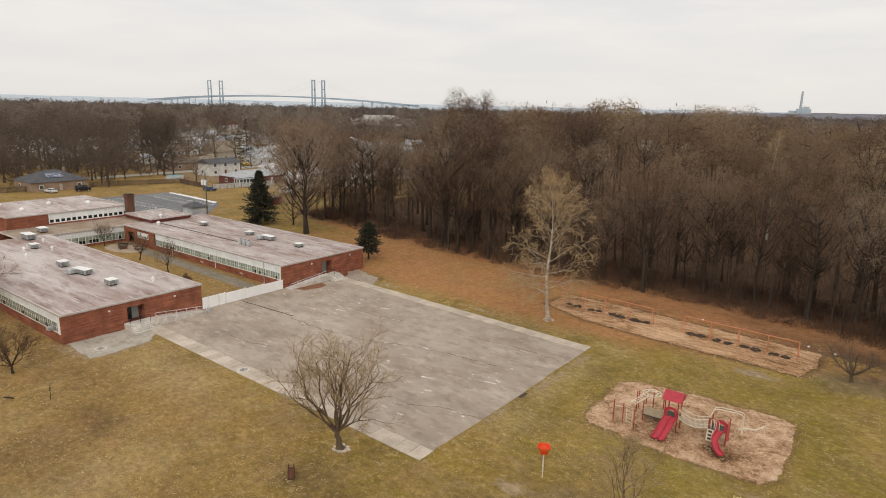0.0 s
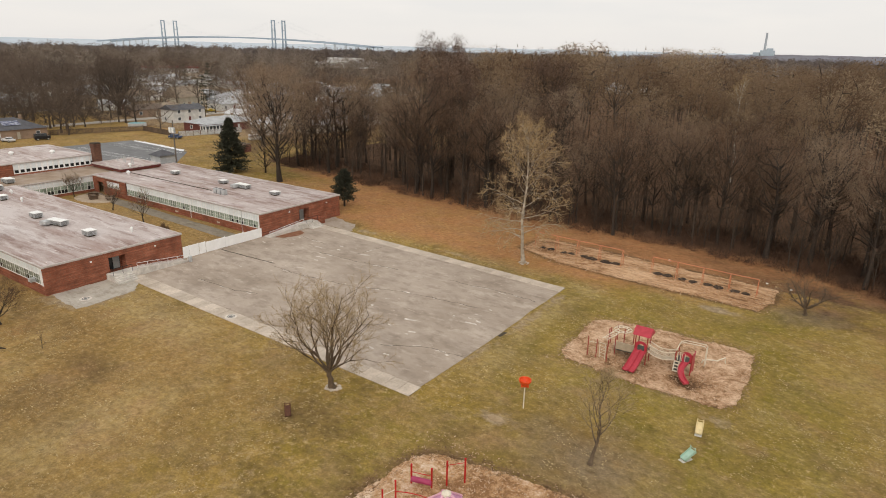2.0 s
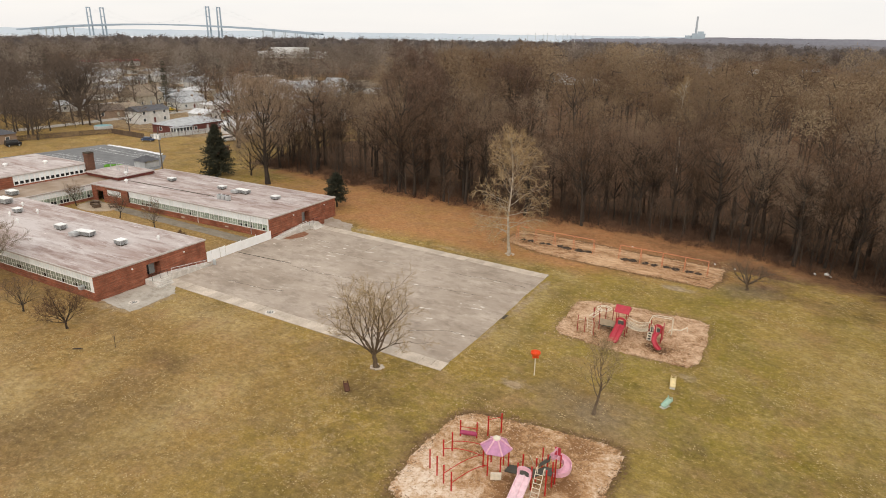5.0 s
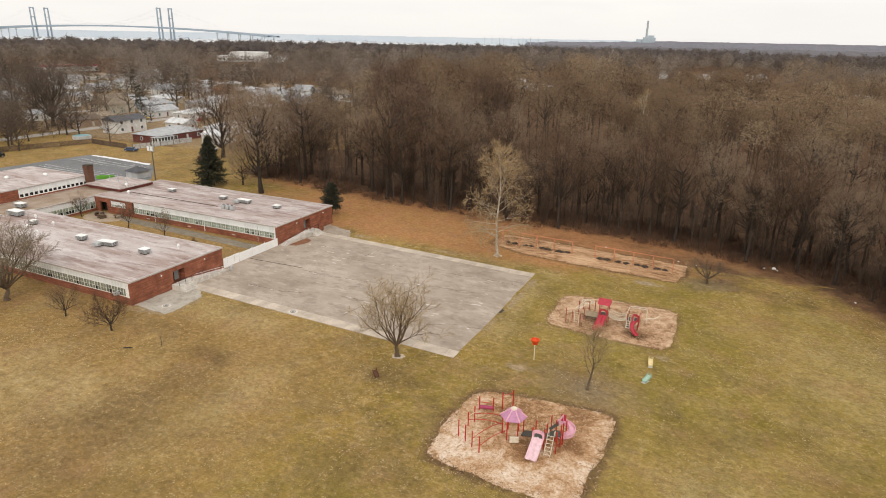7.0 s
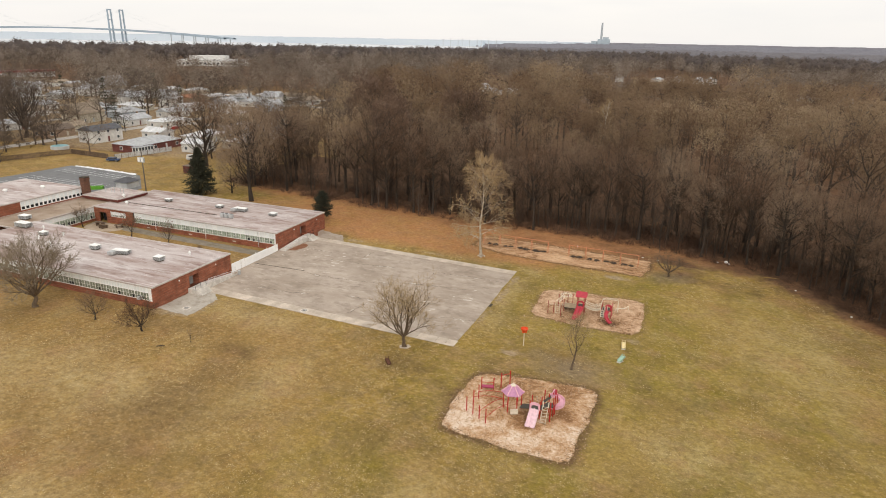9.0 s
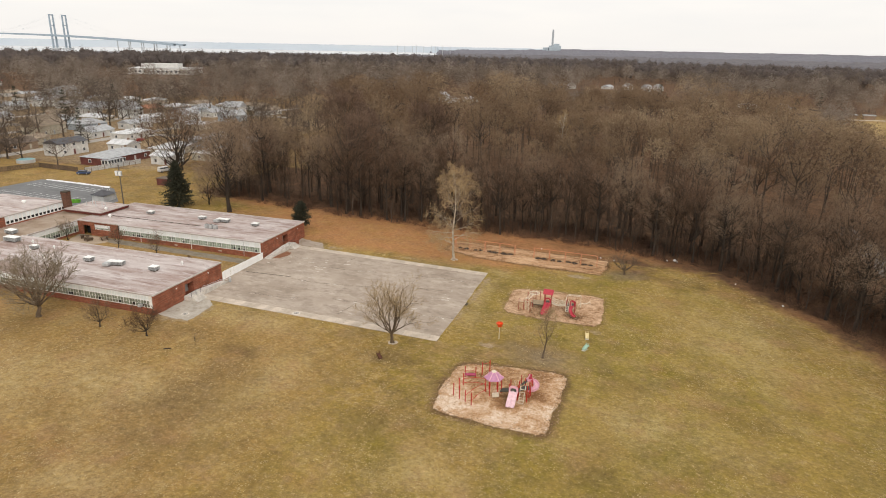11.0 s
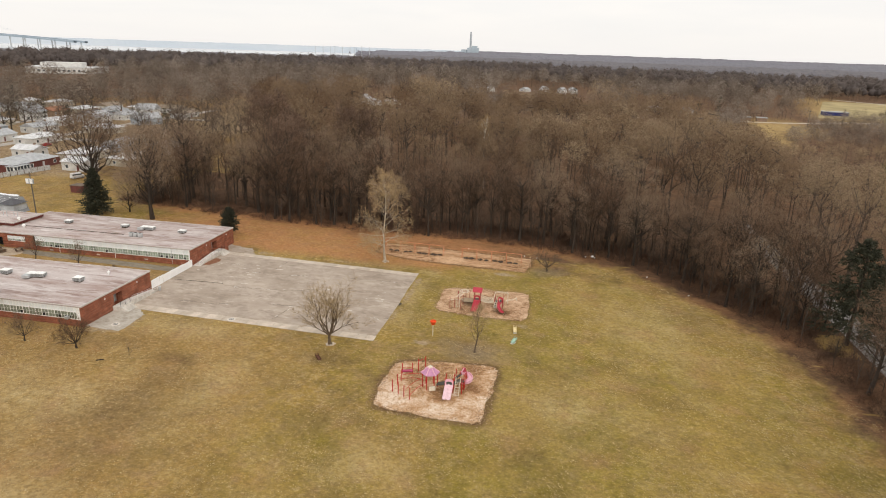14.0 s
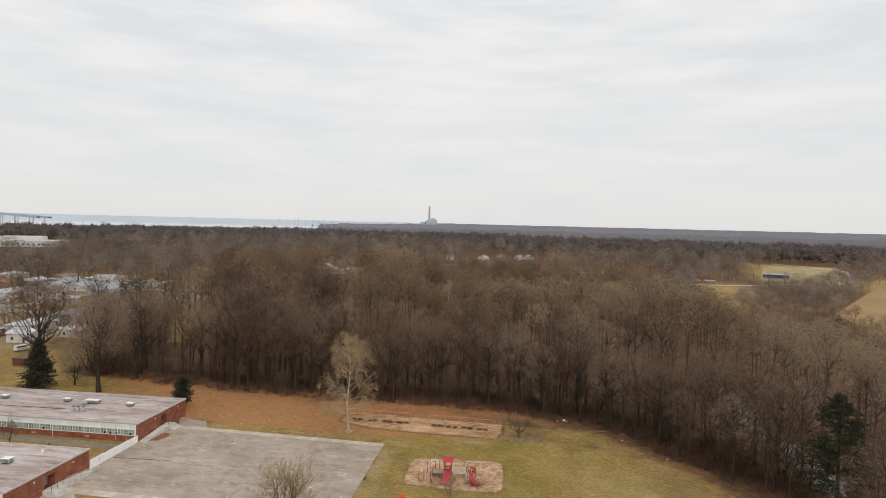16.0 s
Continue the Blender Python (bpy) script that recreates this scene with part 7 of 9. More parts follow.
def playground_one():
    mulch_bed(BED_ONE, "large rectangular bed of tan wood chips", M_MULCH, 41, 4000, M_SOIL_PALE, 14)
    ob = empty("climbing_frame", Matrix(), "faded crimson and cream climbing frame with two slides", "play structure")
    gz = G(15, 20)
    # main tower with the red roof
    ax, ay, s = 15.2, 20.6, 0.62
    c45 = [(ax - s, ay - s), (ax + s, ay - s), (ax + s, ay + s), (ax - s, ay + s)]
    for x, y in c45:
        post(ob, x, y, 3.35, P_FADED, 0.06, False)
    z = gz + 1.55
    quad_plate("deck", [Vector((x, y, z)) for x, y in c45], 0.07, P_DECK, ob)
    rz = gz + 3.3
    bm = bmesh.new()
    e = 0.92
    lo = [bm.verts.new((ax + sx * e, ay + sy * e, rz)) for sx, sy in ((-1, -1), (1, -1), (1, 1), (-1, 1))]
    r0, r1 = bm.verts.new((ax - e, ay, rz + 0.75)), bm.verts.new((ax + e, ay, rz + 0.75))
    for f in ((lo[0], lo[1], r1, r0), (lo[2], lo[3], r0, r1), (lo[1], lo[2], r1), (lo[3], lo[0], r0), lo[::-1]):
        bm.faces.new(f)
    part("roof", bm, P_CRIMSON, ob)
    panel_with_hole("arch_panel", pose(ax, ay - s, z, 0, 0, 0), 1.2, 1.05, P_CRIMSON, ob, (0.62, 0.72))
    pts = [Vector((ax - 0.28, ay - s, z + 0.02)), Vector((ax - 0.3, ay - s - 0.35, z - 0.08)), Vector((ax - 0.45, ay - s - 1.5, gz + 0.75)), Vector((ax - 0.55, ay - s - 2.3, gz + 0.33)), Vector((ax - 0.6, ay - s - 2.75, gz + 0.27))]
    chute("slide", pts, 0.52, P_CRIMSON, ob, label="double straight crimson slide")
    chute("slide", [p + Vector((0.6, 0, 0)) for p in pts], 0.52, P_CRIMSON, ob, label="double straight crimson slide")
    # lower deck, wheel climber and ladder on the west side
    bx, by = 12.6, 21.6
    q = [Vector((11.9, 21.3, gz + 0.95)), Vector((12.4, 20.2, gz + 0.95)), Vector((14.55, 20.3, gz + 0.95)), Vector((14.5, 21.4, gz + 0.95)), Vector((12.6, 22.0, gz + 0.95))]
    quad_plate("deck", q, 0.07, P_TAN, ob)
    # dark plate just below the tan deck
    quad_plate("deck_frame", [v - Vector((0, 0, 0.08)) for v in q], 0.12, P_DECK, ob)
    for x, y, h in ((11.2, 21.6, 2.3), (12.4, 20.2, 2.2), (12.6, 22.6, 2.2), (11.4, 24.0, 1.9), (13.2, 24.2, 1.9), (11.0, 22.8, 1.9)):
        post(ob, x, y, h, P_FADED, 0.055)
    bm = bmesh.new()
    add_box(bm, 0, 2.1, -0.03, 0.03, 0.0, 0.75)
    bmesh.ops.transform(bm, matrix=pose(12.45, 20.2, gz + 0.98, 0, 0, 3), verts=bm.verts)
    part("side_panel", bm, P_TAN, ob)
    wheel = empty("wheel_climber", Matrix(), "", "")
    wheel.parent = ob
    wx, wy, wz = 12.2, 23.2, gz + 1.95
    for rad in (0.95, 0.55):
        ring = [Vector((wx + rad * math.cos(k * math.tau / 20), wy + rad * math.sin(k * math.tau / 20), wz)) for k in range(21)]
        tube("ring", ring, 0.043, P_CREAM, wheel, 6)
    for k in range(10):
        a = k * math.tau / 10
        tube("spoke", [Vector((wx + 0.55 * math.cos(a), wy + 0.55 * math.sin(a), wz)), Vector((wx + 0.95 * math.cos(a), wy + 0.95 * math.sin(a), wz))], 0.037, P_CREAM, wheel, 6)
    ladder(ob, Vector((11.0, 20.1, gz + 1.75)), Vector((11.6, 22.3, gz + 2.0)), Vector((11.6, 19.9, gz + 1.75)), Vector((12.2, 22.1, gz + 2.0)), 6, P_CREAM, 0.04)
    # free posts with the net ladder
    for x, y, h in ((10.1, 18.2, 2.3), (11.0, 18.4, 2.1), (12.3, 18.0, 1.9)):
        post(ob, x, y, h, P_FADED, 0.05)
    ladder(ob, at(11.35, 18.5, 0.1), at(11.2, 18.7, 1.9), at(12.0, 18.35, 0.1), at(11.9, 18.6, 1.9), 5, P_CREAM, 0.03)
    tube("beam", [at(10.1, 18.2, 1.75), at(11.0, 18.4, 1.75)], 0.03, P_CREAM, ob, 6)
    # sagging bridge to the second tower
    A, B = Vector((15.9, 20.6, z)), Vector((18.6, 21.0, gz + 1.3))
    m = 13
    for side in (-0.42, 0.42):
        for zo, nm in ((0.85, "hand_rail"), (0.0, "bridge_rail")):
            pts = [A.lerp(B, k / (m - 1)) + Vector((0, side, zo - 0.38 * math.sin(math.pi * k / (m - 1)))) for k in range(m)]
            tube(nm, pts, 0.04, P_CREAM, ob, 6)
        low = [A.lerp(B, k / (m - 1)) + Vector((0, side, 0.04 - 0.38 * math.sin(math.pi * k / (m - 1)))) for k in range(m)]
        for a, b in zip(low, low[1:]):
            for j in range(2):
                p = a.lerp(b, j / 2)
                tube("baluster", [p, p + Vector((0, 0, 0.78))], 0.02, P_CREAM, ob, 4)
    for k in range(m - 1):
        p = A.lerp(B, (k + 0.5) / (m - 1)) + Vector((0, 0, -0.38 * math.sin(math.pi * (k + 0.5) / (m - 1))))
        box("plank", p.x - 0.1, p.x + 0.1, p.y - 0.42, p.y + 0.42, p.z - 0.04, p.z, P_TAN, ob)
    # second tower with the curved slide
    tx, ty, s = 19.6, 21.3, 0.65
    for x, y in ((tx - s - 0.3, ty - s), (tx + s, ty - s), (tx + s, ty + s), (tx - s - 0.3, ty + s)):
        post(ob, x, y, 2.3, P_FADED, 0.06)
    zz = gz + 1.3
    quad_plate("deck", [Vector((tx - s - 0.3, ty - s, zz)), Vector((tx + s, ty - s, zz)), Vector((tx + s, ty + s, zz)), Vector((tx - s - 0.3, ty + s, zz))], 0.07, P_DECK, ob)
    panel_with_hole("arch_panel", pose(tx + 0.15, ty - s, zz, 0, 0, 0), 1.05, 1.15, P_CRIMSON, ob, (0.55, 0.68))
    pts = [Vector((tx + 0.15, ty - s, zz + 0.02))]
    for k in range(1, 9):
        t = k / 8
        pts.append(Vector((tx + 0.15 - 0.34 * math.sin(t * 3.0) + 0.85 * t * t, ty - s - 0.2 - 2.5 * t, zz + 0.02 - (zz - gz - 0.3) * min(1, t * 1.08))))
    chute("slide", pts, 0.5, P_CRIMSON, ob, 0.2, "curved crimson slide")
    bm = bmesh.new()
    add_box(bm, tx + s + 0.01, tx + s + 0.06, ty - s, ty + s, gz + 0.2, zz + 0.9, 0.0)
    part("side_panel", bm, P_CRIMSON, ob)
    bm = bmesh.new()
    add_box(bm, -0.3, 0.3, -0.03, 0.03, 0.1, 1.25)
    bmesh.ops.transform(bm, matrix=pose(tx - s - 0.1, ty - s - 0.35, gz, -15, 0, 0), verts=bm.verts)
    board = part("climbing_board", bm, P_CREAM, ob)
    for k in range(3):
        # solid dark blocks stand for the shaded holes; the board itself is uncut
        bm = bmesh.new()
        add_box(bm, -0.17, 0.17, -0.045, 0.045, 0.25 + 0.34 * k, 0.45 + 0.34 * k)
        bmesh.ops.transform(bm, matrix=pose(tx - s - 0.1, ty - s - 0.35, gz, -15, 0, 0), verts=bm.verts)
        part("foot_hole", bm, P_DECK, board)
    for dx in (-0.75, -0.3):
        loop = [Vector((tx + dx, ty - s, zz)), Vector((tx + dx, ty - s, zz + 0.85)), Vector((tx + dx + 0.12, ty - s, zz + 0.98)), Vector((tx + dx + 0.28, ty - s, zz + 0.85)), Vector((tx + dx + 0.28, ty - s, zz))]
        tube("grab_loop", loop, 0.035, P_CREAM, ob, 6)
    # parallel rails to the east
    for dy in (1.9, 2.45):
        tube("horizontal_rail", [Vector((tx - 1.3, ty + dy - 0.9, gz + 1.6)), Vector((tx - 1.15, ty + dy - 0.3, gz + 2.2)), Vector((tx - 0.7, ty + dy, gz + 2.3)), Vector((tx + 1.2, ty + dy + 0.45, gz + 2.2)), Vector((tx + 1.4, ty + dy + 0.5, gz + 2.0)), Vector((tx + 1.4, ty + dy + 0.5, gz - 0.2))], 0.043, P_CREAM, ob, 7)
    # loose balance rail
    br = tube("balance_beam", [at(20.6, 24.4, -0.1), at(20.65, 24.4, 0.4), at(21.1, 24.7, 0.5), at(22.0, 25.2, 0.45), at(22.6, 25.9, 0.72), at(22.7, 25.95, 0.0)], 0.07, P_CREAM, None, 7)
    tagged(br, "wavy cream balance rail on the wood chips", "balance beam")


def playground_two():
    mulch_bed(BED_TWO, "rectangular bed of bleached wood chips with a dark edge", M_MULCH2, 61, 5000, M_SOIL, 42)
    ob = empty("climbing_frame", Matrix(), "red, pink and mauve climbing frame with slides and pavilion roof", "play structure")
    gz = G(13, -13)
    # hexagonal pavilion
    cx, cy, R = 12.55, -12.75, 1.12
    hexa = [(cx + R * math.cos(radians(60 * k + 15)), cy + R * math.sin(radians(60 * k + 15))) for k in range(6)]
    for x, y in hexa:
        post(ob, x, y, 2.55, P_RED, 0.065, False)
    zr = gz + 2.5
    hub = empty("pavilion_roof", Matrix(), "", "")
    hub.parent = ob
    E2 = [(cx + 1.42 * math.cos(radians(60 * k + 15)), cy + 1.42 * math.sin(radians(60 * k + 15))) for k in range(6)]
    top = [(cx + 0.3 * math.cos(radians(60 * k + 15)), cy + 0.3 * math.sin(radians(60 * k + 15))) for k in range(6)]
    for k in range(6):
        bm = bmesh.new()
        p = [Vector((*E2[k], zr)), Vector((*E2[(k + 1) % 6], zr)), Vector((*top[(k + 1) % 6], zr + 0.85)), Vector((*top[k], zr + 0.85))]
        a = [bm.verts.new(v) for v in p]
        b = [bm.verts.new(v - Vector((0, 0, 0.05))) for v in p]
        bm.faces.new(a)
        bm.faces.new(b[::-1])
        for i in range(4):
            bm.faces.new((a[i], b[i], b[(i + 1) % 4], a[(i + 1) % 4]))
        bmesh.ops.recalc_face_normals(bm, faces=bm.faces)
        part("roof_panel", bm, P_MAUVE, hub)
        tube("roof_rib", [Vector((*E2[k], zr + 0.02)), Vector((*top[k], zr + 0.88))], 0.075, P_PINK, hub, 6)
    bm = bmesh.new()
    add_tube(bm, [Vector((cx, cy, zr + 0.82)), Vector((cx, cy, zr + 0.95)), Vector((cx, cy, zr + 1.08))], [0.34, 0.33, 0.12], 10)
    part("cap", bm, P_CREAM, hub)
    quad_plate("bench_panel", [Vector((12.75, -14.25, gz + 0.75)), Vector((13.6, -13.85, gz + 0.75)), Vector((13.5, -13.6, gz + 0.75)), Vector((12.65, -14.0, gz + 0.75))], 0.6, P_CREAM, ob)
    # arched bars from the pavilion to the posts
    arc_posts = [(7.5, -15.6, 1.95), (8.5, -16.1, 2.0), (9.5, -16.7, 1.9), (10.5, -17.2, 1.95), (7.7, -13.5, 1.75), (8.0, -12.4, 2.0)]
    for x, y, h in arc_posts:
        post(ob, x, y, h, P_RED, 0.065)
    for (x0, y0), (x1, y1), h in (((10.5, -17.2), hexa[4], 0.95), ((9.5, -16.7), hexa[3], 1.2), ((8.0, -12.4), hexa[2], 1.2), ((7.7, -13.5), hexa[3], 1.0)):
        pts = []
        for k in range(9):
            t = k / 8
            pts.append(Vector((x0 + (x1 - x0) * t, y0 + (y1 - y0) * t, gz + h + 0.45 * math.sin(math.pi * t * 0.8))))
        tube("arched_rail", pts, 0.035, P_RED, ob, 6)
    for (x0, y0), (x1, y1) in (((7.5, -15.6), (8.5, -16.1)), ((7.7, -13.5), (8.0, -12.4))):
        tube("bar", [at(x0, y0, 1.3), at(x1, y1, 1.25)], 0.03, P_CREAM, ob, 6)
    for (a, b, h) in (((7.6, -10.0), (9.1, -9.5), 1.75), ((9.85, -8.6), (10.75, -7.5), 2.2)):
        st = empty("bar_frame" if h > 2 else "log_roll", Matrix(), "red post frame with a crossbar on the wood chips" if h > 2 else "red posts with a pink rolling log", "play structure")
        post(st, *a, h, P_RED, 0.07)
        post(st, *b, h, P_RED, 0.07)
        if h > 2:
            tube("crossbar", [at(*a, 1.85), at(*b, 1.85)], 0.035, P_RED, st, 6)
        else:
            tube("log", [at(*a, 0.5), at(*b, 0.5)], 0.22, paint("plum_log_plastic", (0.40, 0.055, 0.13)), st, 12)
            tube("hand_bar", [at(*a, 1.1), at(*b, 1.1)], 0.03, P_RED, st, 6)
    # deck, ramp bridge and wide pink slide
    z = gz + 1.25
    d = [Vector((15.0, -13.7, z)), Vector((16.2, -13.55, z)), Vector((16.15, -12.3, z)), Vector((14.95, -12.4, z))]
    quad_plate("deck", d, 0.08, P_DECK, ob)
    quad_plate("bridge_deck", [Vector((13.6, -13.2, gz + 0.7)), Vector((15.0, -13.6, z - 0.05)), Vector((14.95, -12.5, z - 0.05)), Vector((13.6, -12.2, gz + 0.7))], 0.08, P_DECK, ob)
    for x, y in ((15.0, -13.7), (16.2, -13.55), (16.15, -12.3), (14.95, -12.4)):
        post(ob, x, y, 2.4, P_RED, 0.065)
    pts = [Vector((15.6, -13.65, z + 0.03)), Vector((15.62, -14.0, z - 0.1)), Vector((15.63, -15.0, gz + 0.72)), Vector((15.64, -15.8, gz + 0.38)), Vector((15.65, -16.2, gz + 0.32))]
    for dx in (-0.3, 0.3):
        chute("slide", [p + Vector((dx, 0, 0)) for p in pts], 0.5, P_PALEPINK, ob, 0.18, "wide pale pink double slide")
    panel_with_hole("slide_hood", pose(15.6, -13.7, z, 0, 0, 5), 1.25, 1.0, P_PINK, ob, (0.66, 0.6))
    # stepped deck up to the spiral slide
    quad_plate("upper_deck", [Vector((16.9, -13.1, z + 0.35)), Vector((17.7, -12.9, z + 0.35)), Vector((17.6, -11.9, z + 0.35)), Vector((16.8, -12.0, z + 0.35))], 0.08, P_DECK, ob)
    quad_plate("ramp_deck", [Vector((16.2, -13.5, z)), Vector((16.95, -13.1, z + 0.35)), Vector((16.85, -12.0, z + 0.35)), Vector((16.15, -12.3, z))], 0.08, P_DECK, ob)
    for x, y in ((17.5, -13.6), (17.6, -12.3), (16.2, -10.9), (16.9, -11.6), (17.7, -11.8)):
        post(ob, x, y, 2.6, P_RED, 0.065)
    ladder(ob, at(16.5, -14.5, 0.0), Vector((16.55, -13.6, z + 0.75)), at(17.15, -14.5, 0.0), Vector((17.2, -13.5, z + 0.75)), 6, P_CREAM, 0.035)
    for x in (16.55, 17.2):
        tube("grab_loop", [Vector((x, -13.6, z + 0.75)), Vector((x, -13.4, z + 1.1)), Vector((x, -13.15, z + 1.05)), Vector((x, -13.1, z + 0.3))], 0.035, P_CREAM, ob, 6)
    spin = empty("spiral_slide", Matrix(), "", "")
    spin.parent = ob
    sx, sy = 17.75, -10.6
    pts = []
    for k in range(15):
        a = radians(200 - 24 * k)
        pts.append(Vector((sx + 0.62 * math.cos(a), sy + 0.62 * math.sin(a), gz + 1.75 - 1.4 * k / 14)))
    chute("slide", pts, 0.62, P_PINK, spin, 0.34, "pink spiral slide")
    tube("pole", [at(sx, sy, -0.1), at(sx, sy, 2.3)], 0.06, P_RED, spin, 8)
    panel_with_hole("hood", pose(sx - 0.55, sy + 0.1, gz + 1.6, 0, 0, 80), 1.1, 1.0, P_PINK, spin, (0.6, 0.75))
    box("hood_back", sx - 0.75, sx - 0.2, sy + 0.45, sy + 0.5, gz + 1.7, gz + 2.5, P_CRIMSON, spin)
    for k in range(3):
        x, y = 15.4 + 0.5 * k, -11.4 + 0.2 * k
        tube("bent_climber", [at(x, y, 0), at(x + 0.1, y + 0.1, 1.0), at(x - 0.1, y - 0.2, 1.9), Vector((x + 0.1, y - 0.7, z + 0.9))], 0.03, P_CREAM, ob, 6)
    quad_plate("slope_panel", [Vector((16.3, -12.2, z + 0.2)), Vector((17.2, -11.9, z + 1.0)), Vector((17.0, -11.2, z + 1.0)), Vector((16.2, -11.6, z + 0.2))], 0.05, P_DECK, ob)


def swings():
    mulch_bed(BED_SWINGS, "long bed of brown wood chips under the swings", M_MULCH_BROWN, 81, 5000, M_SOIL, 30)
    for x0, x1 in ((-11.7, 2.9), (7.5, 22.0)):
        ob = empty("swing_frame", Matrix(), "orange steel swing frame without seats", "swing frame", "swing frames")
        n = 4
        y = 49.9
        xs = [x0 + (x1 - x0) * k / n for k in range(n + 1)]
        tube("top_bar", [at(x, y, 2.5) for x in xs], 0.058, P_ORANGE, ob, 8)
        for x in xs:
            for s in (-1, 1):
                tube("leg", [at(x, y, 2.5), at(x, y + s * 0.35, 2.1), at(x, y + s * 0.6, -0.1)], 0.045, P_ORANGE, ob, 7)
            tube("brace", [at(x, y - 0.4, 1.75), at(x, y + 0.4, 1.75)], 0.03, P_ORANGE, ob, 6)
    rng = random.Random(9)
    # dark sheets laid on the chips stand for the pits dug under the swings
    for x in (-10.4, -9.0, -6.7, -5.4, -3.3, -2.0, 0.4, 1.7, 8.5, 9.9, 12.1, 13.5, 15.7, 17.0, 19.2, 20.8):
        y = 49.9 + rng.uniform(-0.25, 0.25)
        r = (0.6 if x < -4 else 0.75) * rng.uniform(0.85, 1.3)
        poly = [(x + r * math.cos(k * math.tau / 9) * rng.uniform(0.6, 1.3), y + r * 1.05 * math.sin(k * math.tau / 9) * rng.uniform(0.6, 1.2)) for k in range(9)]
        tagged(sheet("rubber_mat", poly, 0.12, 0.06, M_PIT, 0.4, None, 0.1, int(x * 3)), "dark worn pit under a swing place", "rubber mat", "mats under the swings")


def small_things():
    # ball funnel
    f = empty("ball_funnel", pose(9.45, 4.55, G(9.45, 4.55)), "orange-red ball funnel on a white pole", "ball funnel")
    tube("pole", [(0, 0, -0.2), (0, 0, 2.35)], 0.06, P_CREAM, f, 9)
    lathe("funnel", [(0.12, 2.2), (0.3, 2.32), (0.43, 2.6), (0.53, 2.76), (0.57, 2.8), (0.57, 2.97), (0.51, 2.97), (0.46, 2.8), (0.2, 2.5)], P_FUNNEL, f, 18)
    for k in range(3):
        a = k * math.tau / 3
        lathe("spout", [(0.09, -0.1), (0.11, 0.0), (0.09, 0.1)], P_FUNNEL, f, 9, Matrix.Translation((0.31 * math.cos(a), 0.31 * math.sin(a), 2.36)))
    # spring riders: a raked seat board on a coil over a pale ground plate, with a handle bar at its head
    plate = paint("pale_ground_plate", (0.62, 0.60, 0.52), 0.8)
    for x, y, rot, mat, lab in ((23.5, 10.8, 98, paint("yellow_plastic", (0.76, 0.62, 0.34)), "yellow spring rider with a raked seat"), (23.7, 6.2, 62, paint("mint_green_plastic", (0.37, 0.54, 0.43)), "mint green spring rider with a raked seat"), (-6.5, -9.3, 139, M_RUSTY, "rust-brown spring rider with two handles")):
        r = empty("spring_rider", pose(x, y, G(x, y), 0, 0, rot) @ Matrix.Scale(0.78 if mat is M_RUSTY else 0.86, 4), lab, "spring rider", "spring riders on the lawn")
        if mat is not M_RUSTY:
            box("ground_plate", -0.95, 0.35, -0.34, 0.34, 0.02, 0.08, plate, r, 0.02)
        coil = [Vector((0.13 * math.cos(k * 0.9), 0.13 * math.sin(k * 0.9), 0.05 + 0.017 * k)) for k in range(22)]
        tube("spring", coil, 0.025, M_RUSTY, r, 5)
        tilt = pose(0, 0, 0.45, 0, -24, 0)
        for nm, dims in (("seat", (-0.75, 0.7, -0.3, 0.3, 0.0, 0.14)), ("side_board", (-0.7, 0.75, -0.36, -0.3, -0.06, 0.26)), ("side_board", (-0.7, 0.75, 0.3, 0.36, -0.06, 0.26))):
            bm = bmesh.new()
            add_box(bm, *dims, 0.03)
            bmesh.ops.transform(bm, matrix=tilt, verts=bm.verts)
            part(nm, bm, mat, r)
        for s_ in (-0.26, 0.26):
            tube("handle", [tilt @ Vector((0.62, s_, 0.1)), tilt @ Vector((0.78, s_ * 1.1, 0.5))], 0.045, mat, r, 6)
        tube("handle_bar", [tilt @ Vector((0.72, -0.34, 0.38)), tilt @ Vector((0.72, 0.34, 0.38))], 0.03, mat, r, 6)
    # stones round tree feet
    rng = random.Random(15)
    for x, y, n in ((-6.6, -3.6, 14), (-9.4, 40.8, 12)):
        ring = empty("stone_ring", Matrix.Translation((x, y, G(x, y))), "pale stones round a tree's foot", "stones")
        for k in range(n):
            a, r = k * math.tau / n + rng.uniform(-0.2, 0.2), rng.uniform(0.55, 0.8)
            bm = bmesh.new()
            bmesh.ops.create_icosphere(bm, subdivisions=1, radius=rng.uniform(0.14, 0.24))
            for v in bm.verts:
                v.co *= rng.uniform(0.8, 1.2)
                v.co.z *= 0.6
            bmesh.ops.translate(bm, verts=bm.verts, vec=(r * math.cos(a), r * math.sin(a), 0.04))
            part("stone", bm, M_CONC, ring)
    for x, y, r in ((37.6, 61.4, 0.22), (39.3, 61.9, 0.42), (39.9, 61.3, 0.2), (25.6, 56.0, 0.18), (22.4, 56.6, 0.16), (8.0, 57.6, 0.2), (51.5, 50.6, 0.18), (59.2, 41.0, 0.2)):
        bm = bmesh.new()
        bmesh.ops.create_icosphere(bm, subdivisions=2, radius=r)
        for v in bm.verts:
            v.co *= 1 + 0.5 * noise.noise(v.co * 4 + Vector((x, y, 0)))
            v.co.z = v.co.z * 0.6 + r * 0.45
        bag = part("plastic_bag", bm, M_WHITE)
        bag.location = (x, y, G(x, y))
        tagged(bag, "crumpled white plastic bag in the leaf litter", "rubbish", "scraps at the wood's edge")
